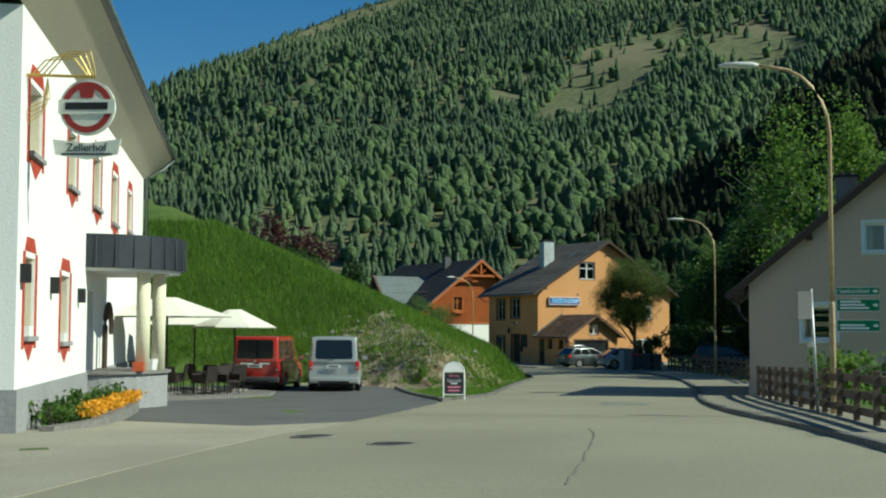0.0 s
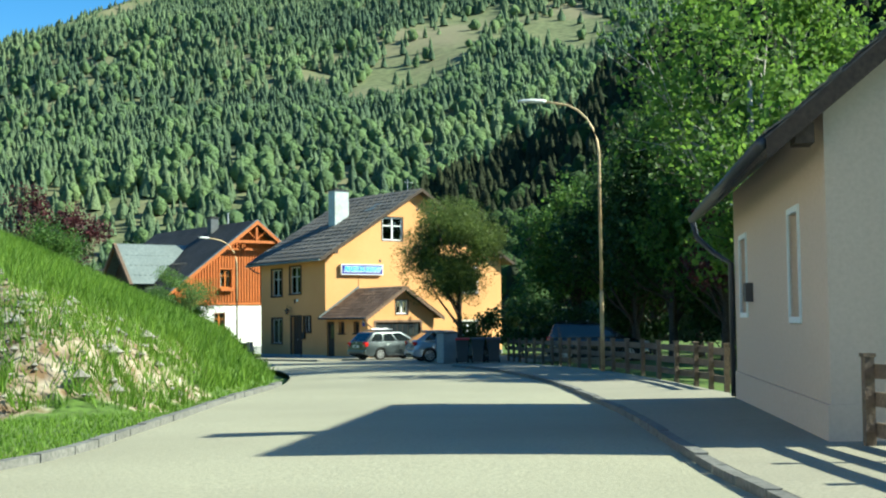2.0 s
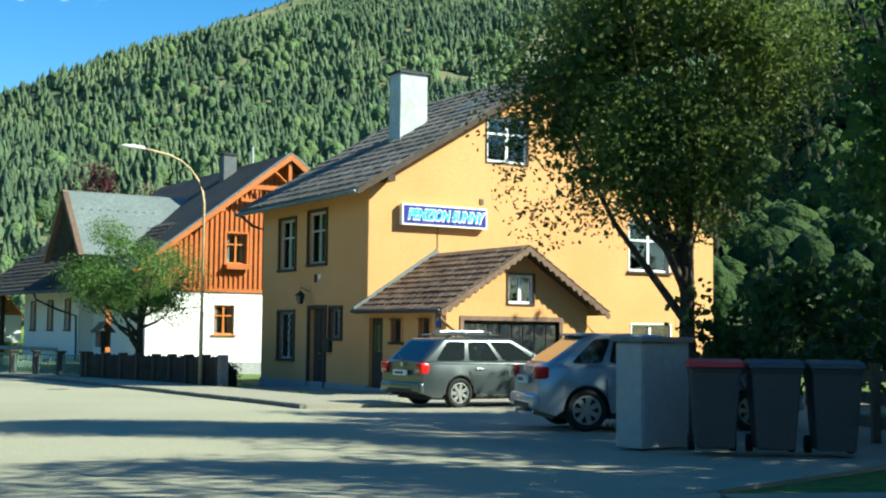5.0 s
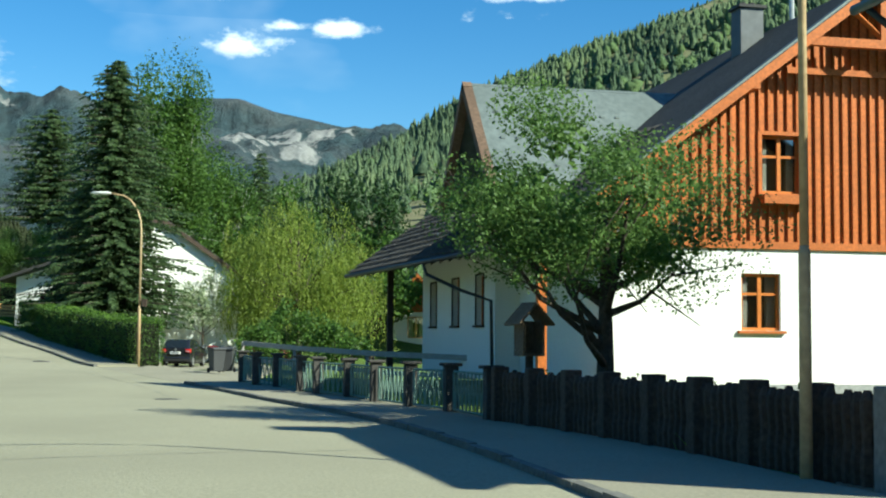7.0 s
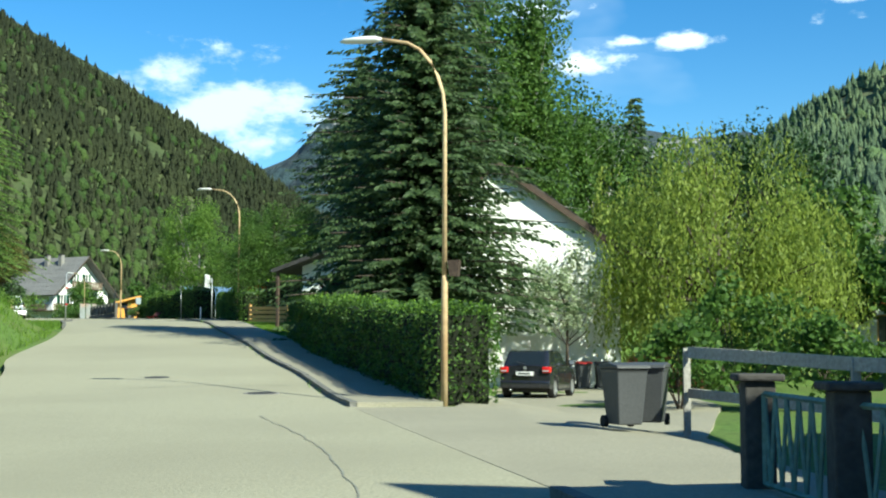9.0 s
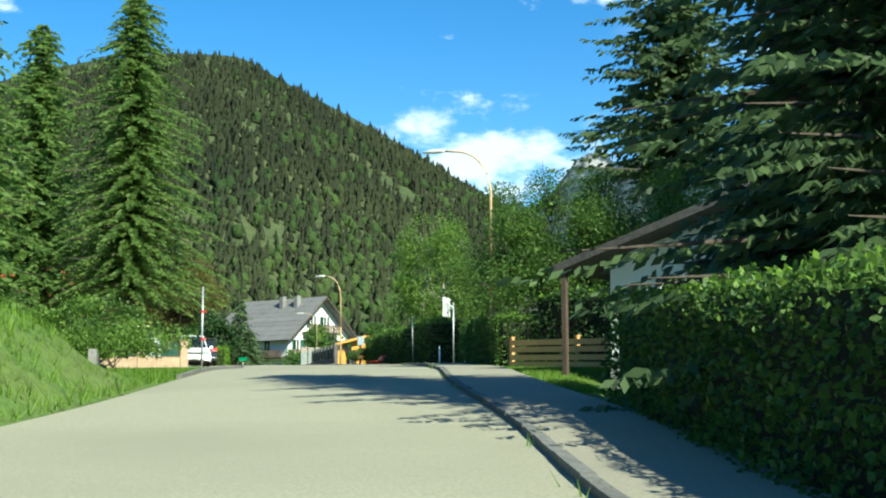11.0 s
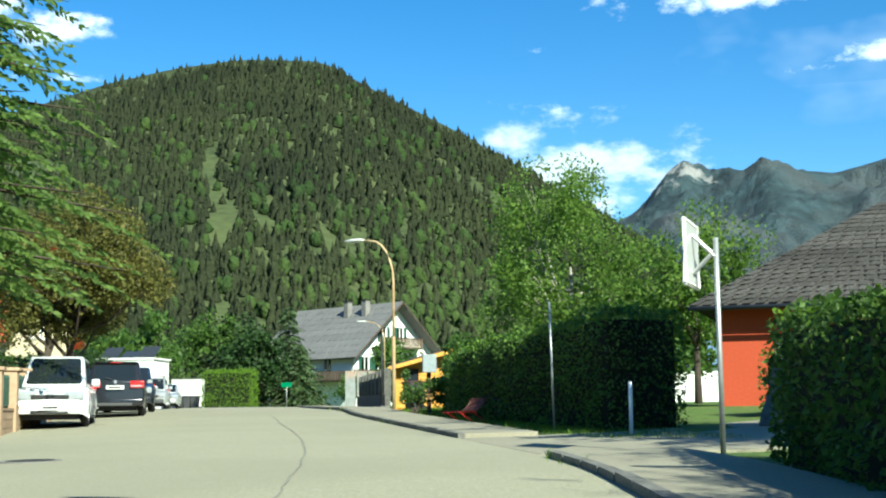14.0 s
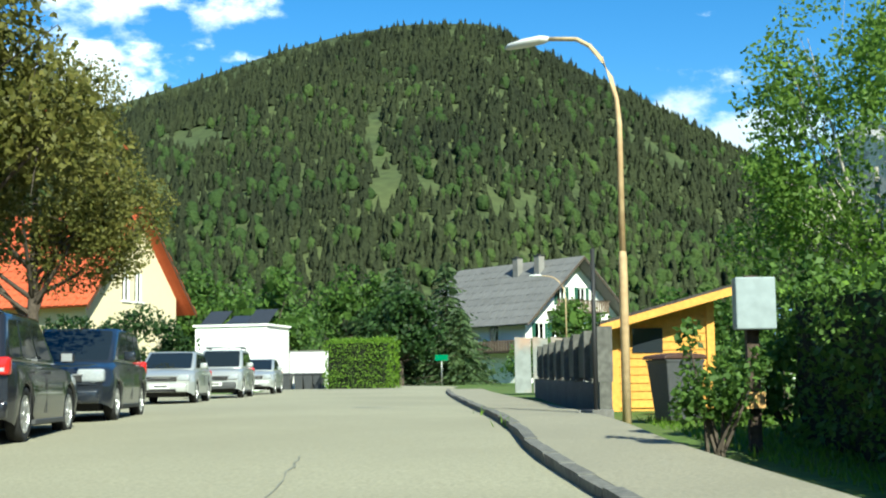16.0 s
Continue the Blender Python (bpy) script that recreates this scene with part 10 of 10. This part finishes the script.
def bank_test(x, y):
    toe, dl = side_of(TOE, x, y), side_of(LC, x, y)
    nn = np.array([noise.fractal((a * 0.55, b * 0.55, 1.0), 1.0, 2.0, 3) for a, b in zip(x, y)])
    bare = np.hypot(x - 26.2, y - 31.6) < 3.6 + 3.4 * nn
    return (dl > 0.45) & (toe > -0.2) & (toe < 17) & ~(bare & (RNG.random(len(x)) > 0.42))


blades("grass_bank", scatter(330000, 8, 26, 46, 56, bank_test), 0.32, "long green grass on the bank")
blades("grass_bank", scatter(90000, 24, 56, 46.5, 156, lambda x, y: (side_of(LC, x, y) > 0.35) & (side_of(LC, x, y) < 6)), 0.26, "long green grass on the roadside bank")
blades("grass_verge", scatter(60000, 18, 15, 36, 36, lambda x, y: (side_of(LC, x, y) > 0.25) & (side_of(LC, x, y) < 3.2) & (side_of(TOE, x, y) < 0.4) & ((x - 19.3) * 0.93 - (y - 16.5) * 0.37 > 0.3)), 0.10, "mown grass verge beside the road")
blades("grass_verge", scatter(60000, 12, 150, 31, 172, lambda x, y: (side_of(LC, x, y) > 0.25) & (side_of(LC, x, y) < 6.5)), 0.07, "mown lawn beside the road")
blades("grass_lawn", scatter(90000, 33, 145, 48, 165, lambda x, y: (side_of(RC, x, y) < -2.0) & (side_of(RC, x, y) > -9)), 0.10, "lawn with small white flowers")
blades("grass_edge", scatter(60000, 18, 182, 34, 204, lambda x, y: (side_of(RC, x, y) < -2.05) & (side_of(RC, x, y) > -4.4)), 0.10, "grass strip below a hedge")
blades("weeds", scatter(60000, 40, 60, 58, 120, lambda x, y: (side_of(RC, x, y) < -2.45) & (side_of(RC, x, y) > -3.2) & (np.sin(x * 2.1 + y * 1.7) > 0.45) & (y > 77) & (y < 104)), 0.28, "weeds at the foot of the fences")
blades("kerb_weeds", scatter(160000, 12, 120, 50, 206, lambda x, y: (np.abs(side_of(RC, x, y)) < 0.16) & (np.sin(y * 1.3) + np.sin(y * 0.47 + 1) > 0.9)), 0.17, "weeds growing in the kerb joint")
blades("kerb_weeds", scatter(110000, 19, 10, 54, 62, lambda x, y: (np.abs(side_of(RC, x, y) + 2.75) < 0.22) & (np.sin(y * 1.1) + np.sin(y * 0.6 + 2) > 0.4)), 0.16, "weeds along the back of a pavement")
blades("kerb_weeds", scatter(60000, 48, 44, 60, 78, lambda x, y: (np.abs(side_of(RC, x, y) + 3.1) < 0.35) & (y > 63) & (np.sin(y * 2.3) + np.sin(y * 0.9 + 2) > 1.1)), 0.11, "weeds at the foot of a house wall")
# stones on the cut face
rk = Shape()
ico = [(0, 0, 1), (0.9, 0, 0.2), (0.28, 0.85, 0.2), (-0.72, 0.53, 0.2), (-0.72, -0.53, 0.2), (0.28, -0.85, 0.2), (0, 0, -0.7)]
icf = [(0, 1, 2), (0, 2, 3), (0, 3, 4), (0, 4, 5), (0, 5, 1), (6, 2, 1), (6, 3, 2), (6, 4, 3), (6, 5, 4), (6, 1, 5)]
for k in range(700):
    x, y = RNG.normal(26.2, 2.6), RNG.normal(31.8, 2.2)
    if side_of(TOE, [x], [y])[0] < 0.3:
        continue
    h = float(height(np.array([x]), np.array([y]))[0])
    sc = min(0.24, 0.035 + RNG.exponential(0.04))
    q = unit(1)[0] * 0.3
    rk.add([(x + sc * a * (1 + q[0] * RNG.uniform(-1, 1)), y + sc * b * (1 + q[1] * RNG.uniform(-1, 1)), h + sc * c * 0.8) for a, b, c in ico], icf)
tagged(part("rubble", rk, ROCK), "pale limestone rubble on the cut bank", "stones", "", "stuff")

# a low hedge behind the old fence
hedge([(57.3, 90), (57.6, 80), (57.4, 75.8)], 0.6, 0.75, L_DARK, "low dark hedge behind an old timber fence", 0.09, 60, 0.15)
for k in range(14):
    u = k / 13
    bush(5.6 + 3.2 * u + RNG.uniform(-0.15, 0.15), 8.2 + 7.2 * u, 0.55 + 0.3 * RNG.random(), 0.55, L_DECI, "green flowering shrub in a flower bed", 260, 0.08)
fp = []
for k in range(1500):
    u = RNG.random()
    fp.append((6.35 + 3.0 * u + RNG.normal() * 0.14, 8.7 + 6.6 * u + RNG.normal() * 0.2, BEDZ + 0.25 + RNG.random() * 0.22))
ob = new("blossom", quads(*leaves(np.array(fp), 0.075), "blossom", leafmat("petal_orange", (0.55, 0.22, 0.01), (0.75, 0.42, 0.03), 0.3)))
ob.parent = bd
for x, y in [(26.2, 7.2), (27.4, 8.6), (24.6, 5.4), (22.2, 1.9)]:
    bush(x, y, 1.5, 0.8, L_LITE, "green garden shrub behind the plank fence", 900, 0.09)
for (nm, line, wide), (ob, ln) in zip(PAVES, pave_obs):
    kerb_run("kerb_stone", ln, -1, ob)
kerb_run("kerb_stone", verge_kerb, 1, ground)
kerb_run("kerb_stone", kl, 1, ground)
kerb_run("kerb_stone", curve_of([(19.4, 16.9), (21, 21.5), (23.2, 27.0)]), -1, ground)


# cracks, joints and a mended patch in the carriageway
TAR = mat("tar_joint", (0.215, 0.212, 0.174), 0.9, 0.3, 20, 2, 0.2)


def on_road(x, y):
    dr, dl = abs(float(side_of(RC, [x], [y])[0])) + 0.45, abs(float(side_of(LC, [x], [y])[0]))
    u = dr / (dr + dl)
    return float(gz(y)) + 0.016 + 0.05 * (1 - (2 * u - 1) ** 2)


for pts, wide in (([(13.2, 0.65), (11.9, -1.2), (10.5, -3.0), (8.9, -5.0), (7.3, -6.9)], 0.04), ([(13.07, 10.7), (14.6, 8.1), (15.86, 5.66), (16.5, 3.57), (16.9, 1.08)], 0.05), ([(12.1, 10.4), (14.0, 6.9), (15.4, 4.1), (16.0, 1.0)], 0.03),
                  ([(16.7, 194.6), (18.4, 191.4), (19.9, 188.4), (22.2, 184.1), (24.3, 179.8), (26.6, 174.6), (29.5, 167.0)], 0.035), ([(30.2, 25.9), (32.6, 24.1), (35.4, 22.6)], 0.035), ([(46.3, 79.5), (49.2, 79.9), (53.6, 80.6)], 0.05),
                  ([(41.8, 121.5), (43.9, 122.5), (46.1, 122.9)], 0.05), ([(50.2, 97.0), (49.6, 101.5), (48.2, 108.4), (46.4, 114.0)], 0.03)):
    line = curve_of(pts, 0.4)
    tang = np.gradient(line, axis=0)
    s = Shape()
    for (x, y), (tx, ty) in zip(line, tang):
        d = math.hypot(tx, ty)
        w = wide * random.uniform(0.3, 0.9) / 2
        jx, jy = random.uniform(-0.03, 0.03), random.uniform(-0.03, 0.03)
        for sg in (-1, 1):
            qx, qy = x + jx - sg * ty / d * w, y + jy + sg * tx / d * w
            s.v.append((qx, qy, on_road(qx, qy)))
    s.f = [(2 * k, 2 * k + 1, 2 * k + 3, 2 * k + 2) for k in range(len(line) - 1)]
    part("road_joint", s, TAR, road_ob, "dark tarred joint")
pq = [(22.6, 12.9), (23.3, 11.6), (22.0, 10.0), (21.3, 11.1)]
part("road_patch", Shape().add([(x, y, on_road(x, y)) for x, y in pq], [(0, 1, 2, 3)]), mat("asphalt_patch", (0.22, 0.22, 0.18), 0.9, 0.15, 28, 0.5, 0.25), road_ob, "mended asphalt patch")
